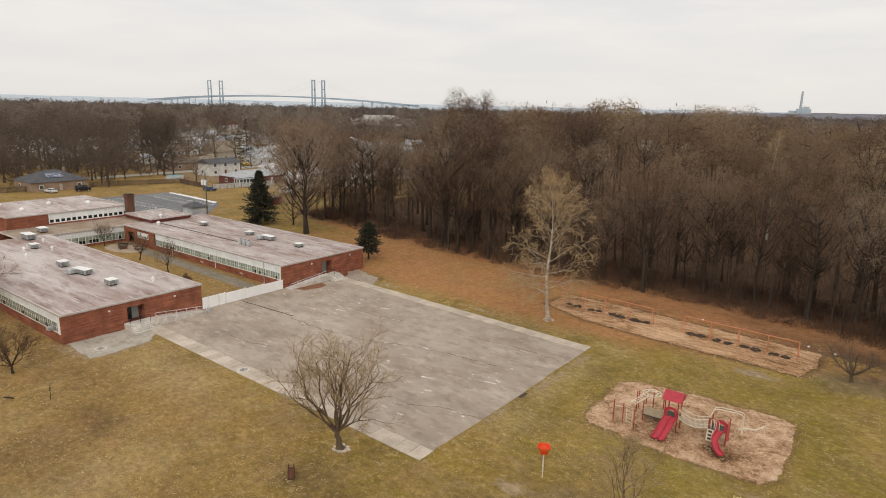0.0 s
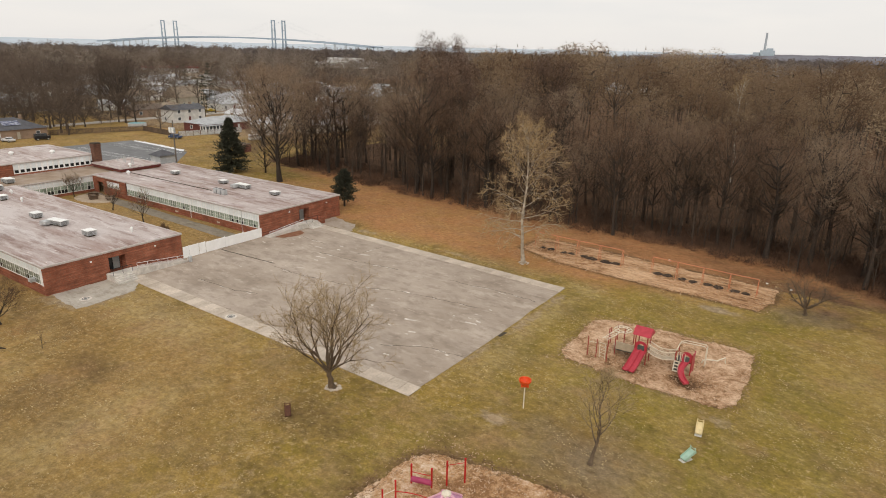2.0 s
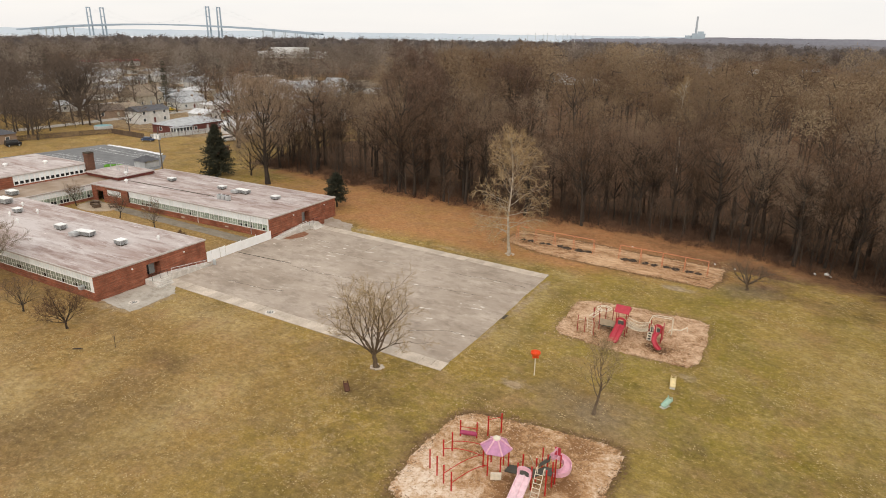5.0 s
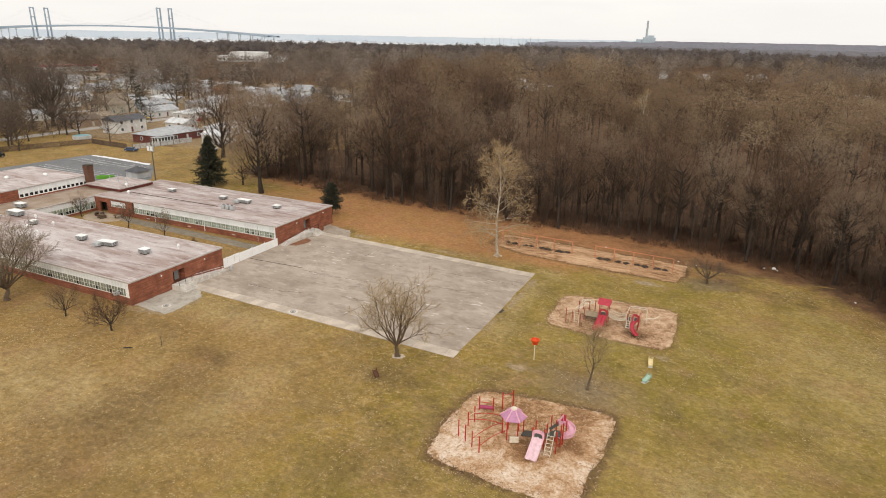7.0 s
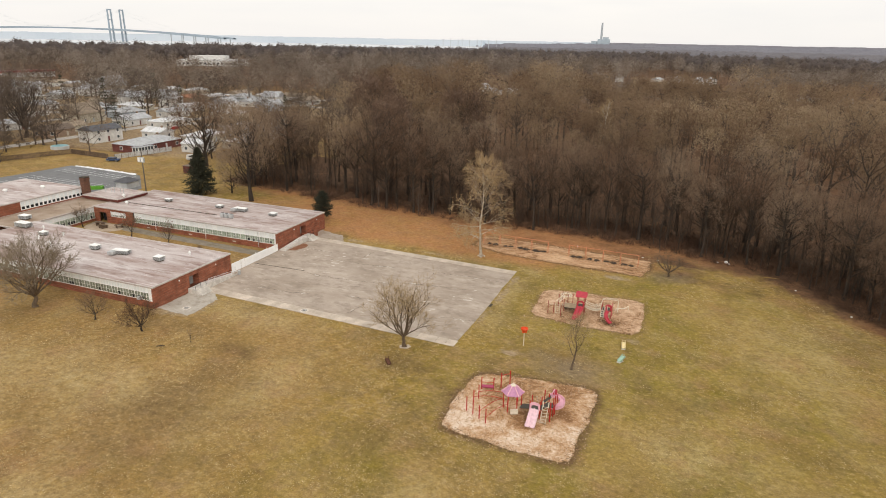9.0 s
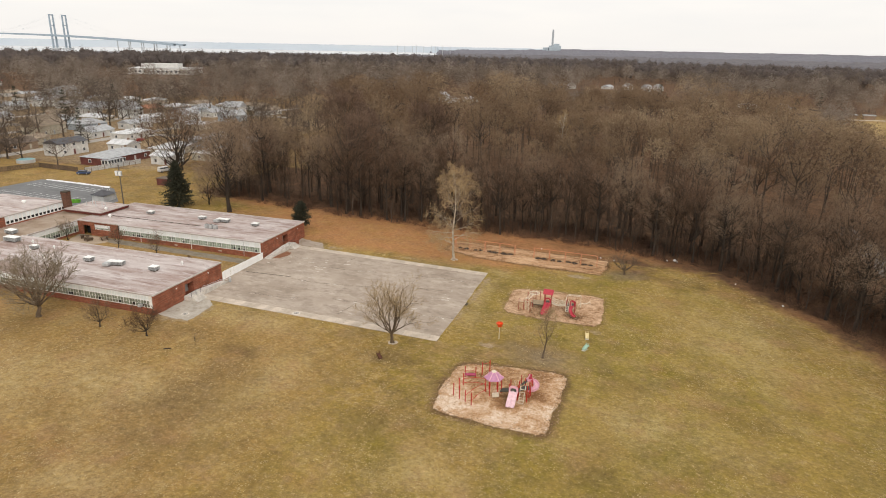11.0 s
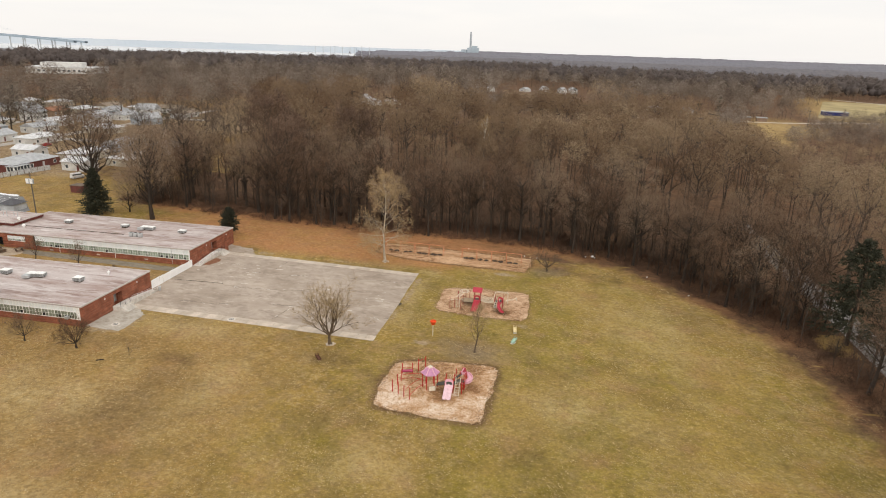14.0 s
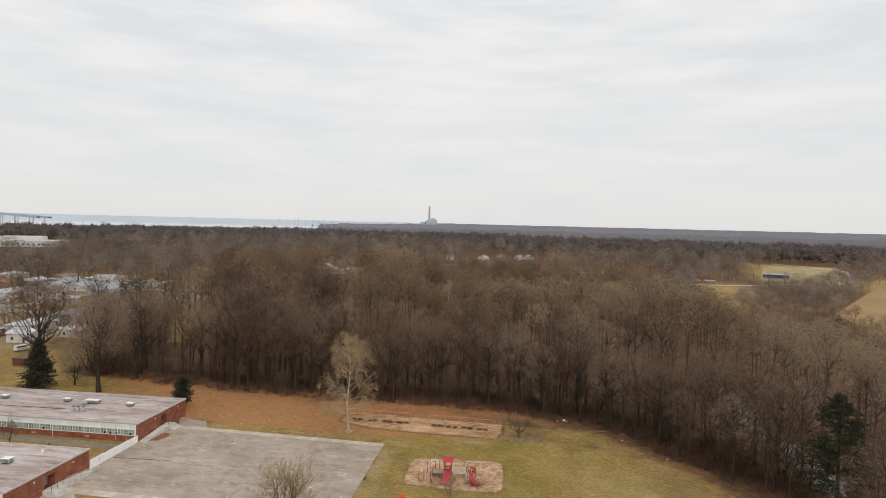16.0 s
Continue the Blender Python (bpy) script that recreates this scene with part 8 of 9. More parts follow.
    lg = tube("fallen_branch", [(-38.6, -19.3, G(-38, -19) + 0.05), (-38.1, -19.0, G(-38, -19) + 0.09), (-37.6, -18.7, G(-38, -19) + 0.05)], [0.08, 0.09, 0.05], M_BARK)
    tagged(lg, "short fallen branch lying in the grass", "branch")
    # thin raised sheet stands for a patch of bare dirt
    stone = sheet("flat_stone", [(7.5, 1.3), (8.0, 1.0), (8.8, 1.1), (9.1, 1.5), (8.7, 1.9), (7.9, 1.9)], 0.05, 0.1, material("tan_bare_dirt", (0.40, 0.295, 0.175), (0.32, 0.225, 0.13), scale=0.8, rough=0.95), 0.3, None, 0.12, 4)
    tagged(stone, "flat pale patch of bare dirt in the lawn", "slab")


playground_one()
playground_two()
swings()
small_things()

# ---- neighbourhood ----
WALLS = [material(n, c, rough=0.8, scale=2.0) for n, c in (("white_siding", (0.70, 0.69, 0.66)), ("cream_siding", (0.55, 0.50, 0.40)), ("pale_grey_siding", (0.58, 0.59, 0.59)), ("tan_brick", (0.34, 0.24, 0.17)), ("maroon_siding", (0.17, 0.06, 0.05)), ("blue_grey_siding", (0.42, 0.47, 0.52)))]
ROOFS = [material(n, c, rough=0.9, scale=1.5, fine=0.15) for n, c in (("pale_grey_shingle", (0.46, 0.47, 0.48)), ("brown_shingle", (0.19, 0.145, 0.115)), ("charcoal_shingle", (0.11, 0.11, 0.12)), ("white_coated_roof", (0.68, 0.685, 0.69)), ("tan_shingle", (0.34, 0.27, 0.2)), ("rust_shingle", (0.36, 0.17, 0.1)))]
M_GLASS = material("dim_window_glass", (0.05, 0.06, 0.07), (0.10, 0.11, 0.12), scale=2, rough=0.15, spec=0.6)


def house(x, y, rot, L, D, h, wall, roof, label, hip=False, pitch=0.42, storeys=1, group=""):
    ob = empty("house", pose(x, y, G(x, y), 0, 0, rot), label, "house", group)
    box("wall", -L / 2, L / 2, -D / 2, D / 2, -0.5, h, WALLS[wall], ob)
    bm = bmesh.new()
    o = 0.45
    rise = D / 2 * pitch
    a = L / 2 - D / 2 * 0.9 if hip else L / 2 + o
    lo = [bm.verts.new((sx * (L / 2 + o), sy * (D / 2 + o), h)) for sx, sy in ((-1, -1), (1, -1), (1, 1), (-1, 1))]
    r0, r1 = bm.verts.new((-max(a, 0.3), 0, h + rise)), bm.verts.new((max(a, 0.3), 0, h + rise))
    for f in ((lo[0], lo[1], r1, r0), (lo[2], lo[3], r0, r1), (lo[1], lo[2], r1), (lo[3], lo[0], r0), (lo[3], lo[2], lo[1], lo[0])):
        bm.faces.new(f)
    part("roof", bm, ROOFS[roof], ob)
    box("chimney", L * 0.22, L * 0.22 + 0.7, -0.3, 0.5, h + rise * 0.4, h + rise + 0.7, WALLS[3], ob)
    rng = random.Random(int(abs(x * 7 + y)))
    n = max(2, int(L / 4.6))
    pane = unit_mesh("house_pane", lambda bm: add_box(bm, -0.55, 0.55, -0.03, 0.03, 0, 1.15))
    fr = unit_mesh("house_window", lambda bm: add_lattice(bm, [-0.65, -0.55, 0.55, 0.65], [-0.08, 0.0, 1.15, 1.25], lambda i, j: i != 1 or j != 1, -0.07, 0.04))
    for me, mt in ((pane, M_GLASS), (fr, M_WHITE)):
        if not me.materials:
            me.materials.append(mt)
    for st in range(storeys):
        for side in (-1, 1):
            for k in range(n):
                px = -L / 2 + (k + 0.5) * L / n
                if st == 0 and k == n // 2 and side < 0:
                    box("door", px - 0.45, px + 0.45, -D / 2 - 0.04, -D / 2 + 0.02, 0.15, 2.2, WALLS[(wall + 4) % 6], ob)
                    continue
                w = share("window", fr, Matrix.Translation((px, side * (D / 2 + 0.02), 0.95 + 2.7 * st)) @ Matrix.Rotation(0 if side < 0 else math.pi, 4, "Z"), ob)
                share("pane", pane, Matrix(), w)
    for side in (-1, 1):
        w = share("window", fr, Matrix.Translation((side * (L / 2 + 0.02), D * 0.15, 0.95)) @ Matrix.Rotation(side * math.pi / 2, 4, "Z"), ob)
        share("pane", pane, Matrix(), w)
    return ob


def car(x, y, rot, paint, label, van=False, pickup=False):
    ob = empty("car", pose(x, y, G(x, y), 0, 0, rot), label, "car")
    bm = bmesh.new()
    add_box(bm, -2.2, 2.2, -0.88, 0.88, 0.32, 0.92 if not van else 1.2, 0.12)
    part("body", bm, paint, ob)
    bm = bmesh.new()
    x0, x1 = ((-2.1, 1.3) if van else (-0.2, 1.2) if pickup else (-1.5, 1.0))
    add_box(bm, x0, x1, -0.8, 0.8, 0.85, 2.0 if van else 1.45, 0.15)
    part("cabin", bm, paint, ob)
    bm = bmesh.new()
    add_box(bm, x0 + 0.1, x1 + 0.03, -0.82, 0.82, 1.02 if not van else 1.3, 1.34 if not van else 1.8, 0.05)
    part("glazing", bm, M_GLASS, ob)
    for sx in (-1.4, 1.4):
        for sy in (-0.85, 0.85):
            w = lathe("wheel", [(0.2, -0.1), (0.33, -0.1), (0.33, 0.1), (0.2, 0.1)], M_CRACK, ob, 12, Matrix.Translation((sx, sy, 0.33)) @ Matrix.Rotation(math.pi / 2, 4, "X"))
            lathe("rim", [(0.19, -0.11), (0.19, 0.11), (0.05, 0.12)], M_METAL, w, 10, Matrix.Translation((sx, sy, 0.33)) @ Matrix.Rotation(math.pi / 2, 4, "X"))
    return ob


def board_fence(name, pts, h, mat, label):
    ob = empty(name, Matrix(), label, "fence")
    for (x0, y0), (x1, y1) in zip(pts, pts[1:]):
        ln = math.hypot(x1 - x0, y1 - y0)
        n = max(1, int(ln / 2.4))
        rot = math.atan2(y1 - y0, x1 - x0)
        for k in range(n):
            ax, ay = x0 + (x1 - x0) * k / n, y0 + (y1 - y0) * k / n
            m = Matrix.Translation((ax, ay, G(ax, ay))) @ Matrix.Rotation(rot, 4, "Z")
            me = unit_mesh(("fence_panel", round(ln / n, 3), h), lambda bm: add_lattice(bm, [0.07 + k * (ln / n - 0.14) / 24 for k in range(25)], [0.05, 0.3, 0.4, h - 0.4, h - 0.3, h], lambda i, j: i % 3 != 2 or j in (1, 3), -0.03, 0.03))
            po = unit_mesh(("fence_post", h), lambda bm: add_box(bm, -0.06, 0.06, -0.06, 0.06, -0.3, h + 0.12))
            for q in (me, po):
                if not q.materials:
                    q.materials.append(mat)
            share("panel", me, m, ob)
            share("post", po, m, ob)
    return ob


def build_lot():
    tagged(sheet("parking_lot", [(-166, 34), (-163.5, 68.5), (-131, 66.3), (-116.5, 53), (-116.5, 43), (-140, 34)], 0.03, 0.2, M_LOT, step=4.0), "dark asphalt parking lot with white stall lines", "parking lot", kind="structure")
    for row, (x0, x1, y) in enumerate(((-160, -128, 62), (-160, -124, 50), (-160, -135, 41))):
        n = int((x1 - x0) / 2.8)
        for k in range(n):
            x = x0 + 2.8 * k
            ln = strip("stall_line", [(x, y - 2.6), (x + 0.9, y + 2.6)], 0.15, 0.036, M_WHITE, None, jitter=0.0)
            tagged(ln, "white painted stall line on the asphalt", "road marking", "stall lines", "structure")
    # snow bank along the far side
    bm = bmesh.new()
    rows = []
    pts = [(-161.5, 68.6), (-146, 68.0), (-132, 66.8)]
    rng = random.Random(3)
    for (x0, y0), (x1, y1) in zip(pts, pts[1:]):
        for k in range(14):
            t = k / 14
            x, y = x0 + (x1 - x0) * t, y0 + (y1 - y0) * t
            h, w = rng.uniform(0.1, 0.4), rng.uniform(0.35, 0.9)
            g = G(x, y)
            rows.append([bm.verts.new(p) for p in ((x, y - w, g), (x, y - w * 0.4, g + h * 0.8), (x, y + w * 0.2, g + h), (x, y + w, g))])
    for a, b in zip(rows, rows[1:]):
        for i in range(3):
            bm.faces.new((a[i], b[i], b[i + 1], a[i + 1]))
    bmesh.ops.recalc_face_normals(bm, faces=bm.faces)
    tagged(part("snow_bank", bm, M_SNOW), "long low bank of ploughed old snow", "snow", kind="stuff")
    hut = empty("utility_hut", pose(-121.5, 52.8, G(-121.5, 52.8)), "small grey hut with a pyramid roof", "hut")
    box("wall", -2.2, 2.2, -2.2, 2.2, -0.2, 1.9, WALLS[2], hut)
    bm = bmesh.new()
    b = [bm.verts.new((sx * 2.6, sy * 2.6, 1.9)) for sx, sy in ((-1, -1), (1, -1), (1, 1), (-1, 1))]
    t = bm.verts.new((0, 0, 3.2))
    for i in range(4):
        bm.faces.new((b[i], b[(i + 1) % 4], t))
    bm.faces.new(b[::-1])
    part("roof", bm, ROOFS[2], hut)
    green = empty("skip_container", pose(-127.5, 47.0, G(-127.5, 47), 0, 0, 35) @ Matrix.Diagonal((0.8, 0.8, 0.8, 1)), "bright green waste skip in the parking lot", "skip")
    gm = material("bright_green_paint", (0.16, 0.42, 0.05), (0.12, 0.34, 0.04), rough=0.5)
    bm = bmesh.new()
    for a in ((-2.6, 2.6, -1.1, -1.0, 0.25, 1.0), (-2.6, 2.6, 1.0, 1.1, 0.25, 1.0), (-2.6, -2.5, -1.0, 1.0, 0.25, 1.0), (2.5, 2.6, -1.0, 1.0, 0.25, 1.0), (-2.6, 2.6, -1.1, 1.1, 0.0, 0.25)):
        add_box(bm, *a)
    part("tub", bm, gm, green)
    for k in range(5):
        box("rib", -2.3 + 1.1 * k, -2.15 + 1.1 * k, -1.2, 1.2, 0.2, 0.95, gm, green)
    pole = empty("floodlight_pole", pose(-112.3, 50.6, G(-112.3, 50.6)), "grey timber pole with two box floodlights", "light pole")
    tube("pole", [(0, 0, -0.3), (0, 0, 11.6)], [0.19, 0.13], M_POLE, pole, 9)
    box("arm", -0.9, 0.9, -0.06, 0.06, 8.9, 9.02, M_POLE, pole)
    for s in (-0.6, 0.6):
        lamp = box("floodlight", s - 0.5, s + 0.5, -0.6, -0.1, 8.5, 9.9, M_METAL, pole, 0.05)
        box("lens", s - 0.42, s + 0.42, -0.63, -0.6, 8.6, 9.8, M_WHITE, lamp)
    board_fence("board_fence", [(-194, 26), (-191, 59.6), (-183, 84.4), (-163, 83.0)], 1.8, M_WOOD, "brown weathered board fence behind the parking lot")
    board_fence("vinyl_fence", [(-160.4, 83.3), (-155.8, 105.5)], 1.8, WALLS[2], "pale grey vinyl fence round a back yard")
    shed = empty("garden_shed", pose(-120.6, 77.5, G(-120.6, 77.5)), "dark red garden shed", "shed")
    box("wall", -2, 2, -1.6, 1.6, -0.2, 2.2, WALLS[4], shed)
    box("roof", -2.2, 2.2, -1.8, 1.8, 2.2, 2.4, ROOFS[1], shed, 0.05)
    pool = empty("swimming_pool", pose(-196, 90, G(-196, 90)), "round turquoise above-ground pool", "pool")
    lathe("rim", [(3.2, 0.0), (3.2, 1.2), (3.0, 1.25)], WALLS[2], pool, 20)
    lathe("cover", [(2.98, 1.2), (2.98, 1.27), (0.1, 1.3)], material("turquoise_cover", (0.12, 0.33, 0.38), (0.2, 0.4, 0.42), rough=0.4), pool, 20)


build_lot()


def build_neighbourhood():
    house(-168, 106, 90, 22, 13, 2.9, 4, 0, "low ranch house with pale grey hip roof", True, 0.3)
    sun_room = empty("sun_room", pose(-161.5, 97.2, G(-161.5, 97.2)), "white glazed sun room on the ranch house's corner", "sun room")
    box("wall", -1.6, 1.6, -3.6, 3.6, -0.3, 0.7, WALLS[0], sun_room)
    box("roof", -1.9, 1.9, -3.9, 3.9, 2.5, 2.7, ROOFS[0], sun_room, 0.05)
    for k in range(6):
        box("column", 1.4, 1.6, -3.6 + 1.4 * k, -3.35 + 1.4 * k, 0.7, 2.5, M_WHITE, sun_room)
        if k < 3:
            box("column", -1.6 + 1.4 * k, -1.4 + 1.4 * k, -3.6, -3.4, 0.7, 2.5, M_WHITE, sun_room)
    box("pane", -1.45, 1.45, -3.3, 3.3, 0.7, 2.5, M_GLASS, sun_room)
    house(-199, 111.5, 90, 14, 8.5, 4.9, 0, 2, "white two-storey house with dark roof", storeys=2)
    house(-147, 110, 0, 9, 8, 3.2, 0, 3, "small white house with white roof")
    house(-227, 112, 80, 13, 9, 3.0, 3, 1, "brown-roofed house beside the fence")
    house(-232, 124, 90, 11, 8, 3.0, 1, 4, "cream bungalow with tan roof")
    house(-256, 151, 100, 17, 11, 4.6, 1, 4, "beige house with steep tan roof", pitch=0.9)
    house(-260, 117, 70, 12, 8, 3.0, 0, 0, "small white house with grey roof")
    house(-209, 159, 90, 18, 10, 3.0, 0, 3, "white ranch house with pale roof", True, 0.3)
    house(-196, 47, 90, 17, 14, 3.0, 3, 2, "brown brick house with dark roof and solar panels", True, 0.45)
    house(-286, 257, 95, 16, 10, 3.2, 3, 5, "house with orange-brown roof")
    house(-247, 213, 90, 17, 9, 3.0, 0, 3, "long white house with pale roof")
    house(-236, 190, 85, 15, 9, 3.0, 0, 0, "white bungalow with grey roof")
    house(-209, 239, 60, 14, 10, 3.6, 5, 0, "pale blue house with grey roof", pitch=0.6)
    house(-244, 239, 90, 16, 10, 4.6, 2, 2, "grey two-storey house with dark roof", storeys=2)
    house(-347, 284, 80, 20, 12, 4.0, 1, 4, "cream house among bare trees")
    house(-401, 298, 95, 18, 12, 5.5, 2, 0, "tall pale house with grey roof", pitch=0.9)
    house(-173, 190, 90, 15, 9, 3.0, 1, 1, "cream bungalow behind the wood")
    house(-185, 128, 0, 10, 8, 3.0, 0, 3, "small white cottage with white roof")
    # solar panels on the brick house
    for k in range(3):
        p = box("solar_panel", -0.8 + 1.7 * k - 1.7, 0.75 + 1.7 * k - 1.7, -1.4, 1.4, 0, 0.06, material("solar_glass", (0.06, 0.07, 0.13), (0.3, 0.32, 0.4), rough=0.2, scale=1))
        p.matrix_world = pose(-192.2, 46.5, G(-192, 46) + 4.75, 0, 24, 0) @ Matrix.Rotation(math.pi / 2, 4, "Z")
        tagged(p, "dark blue rooftop solar panel", "solar panel", "solar panels on the brick house")
    big = empty("warehouse", pose(-640, 690, G(-640, 690), 0, 0, 25), "long white low industrial building", "warehouse")
    box("wall", -45, 45, -25, 25, -0.5, 8, WALLS[0], big)
    box("roof", -45.4, 45.4, -25.4, 25.4, 8, 8.6, ROOFS[3], big)
    box("annex", -30, 20, -12, 14, 8.6, 14, WALLS[0], big)
    for k in range(14):
        box("window", -42 + 6 * k, -39 + 6 * k, -25.1, -24.9, 2.5, 5, M_GLASS, big)
    red = empty("store", pose(-590, 362, G(-590, 362), 0, 0, 80), "long low building with a red roof edge", "store")
    box("wall", -26, 26, -9, 9, -0.5, 5, WALLS[0], red)
    box("roof", -26.5, 26.5, -9.5, 9.5, 5, 6.4, material("red_roof_edge", (0.36, 0.03, 0.04), rough=0.5), red)
    blue = empty("store", pose(296, 606, G(296, 606), 0, 0, -8), "blue low commercial building across the fields", "store")
    box("wall", -11, 11, -6, 6, -0.5, 3.4, material("blue_cladding", (0.025, 0.035, 0.17), rough=0.5), blue)
    box("roof", -11.4, 11.4, -6.4, 6.4, 3.4, 3.9, ROOFS[0], blue)
    for k in range(2):
        s = empty("barn", pose(186 + 13 * k, 500, G(186, 500), 0, 0, -5), "dark open shed by the far road", "barn", "sheds by the far road")
        box("wall", -4, 4, -3, 3, -0.5, 2.8, WALLS[3], s)
        box("roof", -4.5, 4.5, -3.5, 3.5, 2.8, 3.5, ROOFS[0], s, 0.2)
    # more houses of the same kinds, along the streets
    rng = random.Random(23)
    protos = []
    for k, (L, D, h, w, r, hip, p, st) in enumerate(((15, 10, 3.0, 0, 0, False, 0.45, 1), (17, 11, 3.0, 1, 3, True, 0.32, 1), (12, 9, 4.6, 0, 0, False, 0.75, 2), (16, 10, 3.0, 0, 4, False, 0.45, 1), (15, 11, 3.2, 5, 0, True, 0.45, 1))):
        protos.append(house(-300 - 26 * k, 92 + 3 * k, 90, L, D, h, w, r, ("white house with grey gable roof", "cream ranch house with white roof", "white two-storey house with steep grey roof", "white bungalow with tan roof", "blue-grey house with grey hip roof")[k], hip, p, st, "houses of the neighbourhood"))
    taken = [(-168, 106), (-199, 111), (-147, 110), (-227, 112), (-232, 124), (-256, 151), (-260, 117), (-209, 159), (-286, 257), (-247, 213), (-236, 190), (-209, 239), (-244, 239), (-347, 284), (-401, 298), (-173, 190), (-185, 128)] + [(-300 - 26 * k, 92 + 3 * k) for k in range(5)]
    for ix in range(18):
        for iy in range(11):
            x, y = -138 - 23.5 * ix + rng.uniform(-4, 4), 78 + 25 * iy + rng.uniform(-4, 4)
            if x > -92 - 0.49 * (y - 66) or y > 325 or (x > -222 and y < 104) or (y < 0.6 * (31 - x) - 46 and x > -330) or rng.random() < 0.3 or min(math.hypot(x - a, y - b) for a, b in taken) < 19:
                continue
            taken.append((x, y))
            copy_thing(protos[rng.randrange(5)], pose(x, y, G(x, y), 0, 0, 90 + rng.choice((0, 0, 90, 180)) + rng.uniform(-8, 8)))
    for x, y in ((-129, 436), (-142, 446), (-118, 452), (-20, 735), (4, 742), (26, 738), (40, 760), (140, 520), (118, 560), (-60, 700)):
        copy_thing(protos[rng.choice((0, 1, 2))], pose(x, y, G(x, y), 0, 0, rng.uniform(60, 120)))
    white, redp, black = material("white_car_paint", (0.7, 0.7, 0.7), rough=0.3), material("red_car_paint", (0.35, 0.02, 0.02), rough=0.3), material("black_car_paint", (0.02, 0.02, 0.022), rough=0.3)
    car(-197.5, 151, 100, redp, "red saloon car on a driveway")
    car(-223.8, 141.8, 80, material("yellow_car_paint", (0.62, 0.42, 0.02), rough=0.3), "yellow pickup truck on a driveway", pickup=True)
    car(-136, 95, 70, white, "white van parked by a house", van=True)
    car(-185.5, 42.5, 10, white, "white pickup truck parked by the brick house", pickup=True)
    car(-183, 51, 80, black, "black enclosed trailer beside the brick house", van=True)
    car(-158, 80.5, 20, material("blue_car_paint", (0.05, 0.08, 0.16), rough=0.3), "dark blue car beside the fence")
    for k, (x0, y0, x1, y1) in enumerate(((-217, 64, -217, 330), (-275, 60, -275, 330), (-333, 60, -333, 330), (-400, 60, -400, 330), (-620, 172, -140, 172), (-620, 270, -190, 270))):
        d = 3.2
        poly = [(x0 - d, y0), (x0 + d, y0), (x1 + d, y1), (x1 - d, y1)] if x0 == x1 else [(x0, y0 - d), (x1, y1 - d), (x1, y1 + d), (x0, y0 + d)]
        tagged(sheet("street_%s" % "abcdef"[k], poly, 0.05 + 0.012 * k, 0.1, M_CONC2, step=40), "pale grey neighbourhood street", "road", kind="structure")
    tagged(sheet("road", [(86.0, -140), (92.2, -140), (92.0, 30), (91.2, 70), (90.8, 118), (84.8, 118), (85.2, 70), (85.8, 30)], 0.04, 0.2, material("pale_road", (0.27, 0.26, 0.25), (0.22, 0.21, 0.20), scale=3, rough=0.85, detail=8), step=4), "pale worn asphalt road behind the trees", "road", kind="structure")
    tagged(strip("road_far", FAR_ROAD, 5.0, 0.08, M_CONC, jitter=0.0), "pale far road curving across the open land", "road", kind="structure")
    tagged(sheet("far_field", [(266, 563), (344, 575), (470, 846), (370, 846)], 0.05, 0.1, material("straw_field", (0.42, 0.33, 0.165), (0.29, 0.235, 0.11), scale=30, rough=0.95), step=60), "pale straw-coloured field", "field", kind="structure")
    tagged(sheet("far_meadow", [(199, 224), (219, 313), (404, 604), (600, 604), (600, 224)], 0.05, 0.1, material("tan_meadow", (0.36, 0.225, 0.1), (0.28, 0.185, 0.085), scale=25, rough=0.95), step=30), "tan winter meadow beyond the road", "field", kind="structure")
    for x, y in ((226, 470), (380, 640), (265, 505)):
        p = empty("utility_pole", pose(x, y, G(x, y)), "brown timber utility pole in the open land", "utility pole", "far poles")
        tube("shaft", [(0, 0, -0.3), (0, 0, 13)], [0.3, 0.2], M_POLE, p, 6)
        box("crossarm", -1.4, 1.4, -0.1, 0.1, 12, 12.25, M_POLE, p)


build_neighbourhood()

bpy.context.view_layer.update()
HOUSES = [(o.matrix_world.translation.x, o.matrix_world.translation.y) for o in scene.objects if o.name.split(".")[0] == "house"]

# ---- the far distance ----
# the bridges' colours hold the haze in front of them; bare steel is greener
M_STEEL = material("haze_blued_bridge_steel", (0.33, 0.395, 0.455), (0.29, 0.355, 0.41), scale=60, rough=0.6)
M_PIER = material("pale_bridge_concrete", (0.55, 0.57, 0.58), scale=60, rough=0.9)


def polar(yaw, r):
    a = radians(yaw)
    return 30 - r * math.sin(a), -70 + r * math.cos(a)


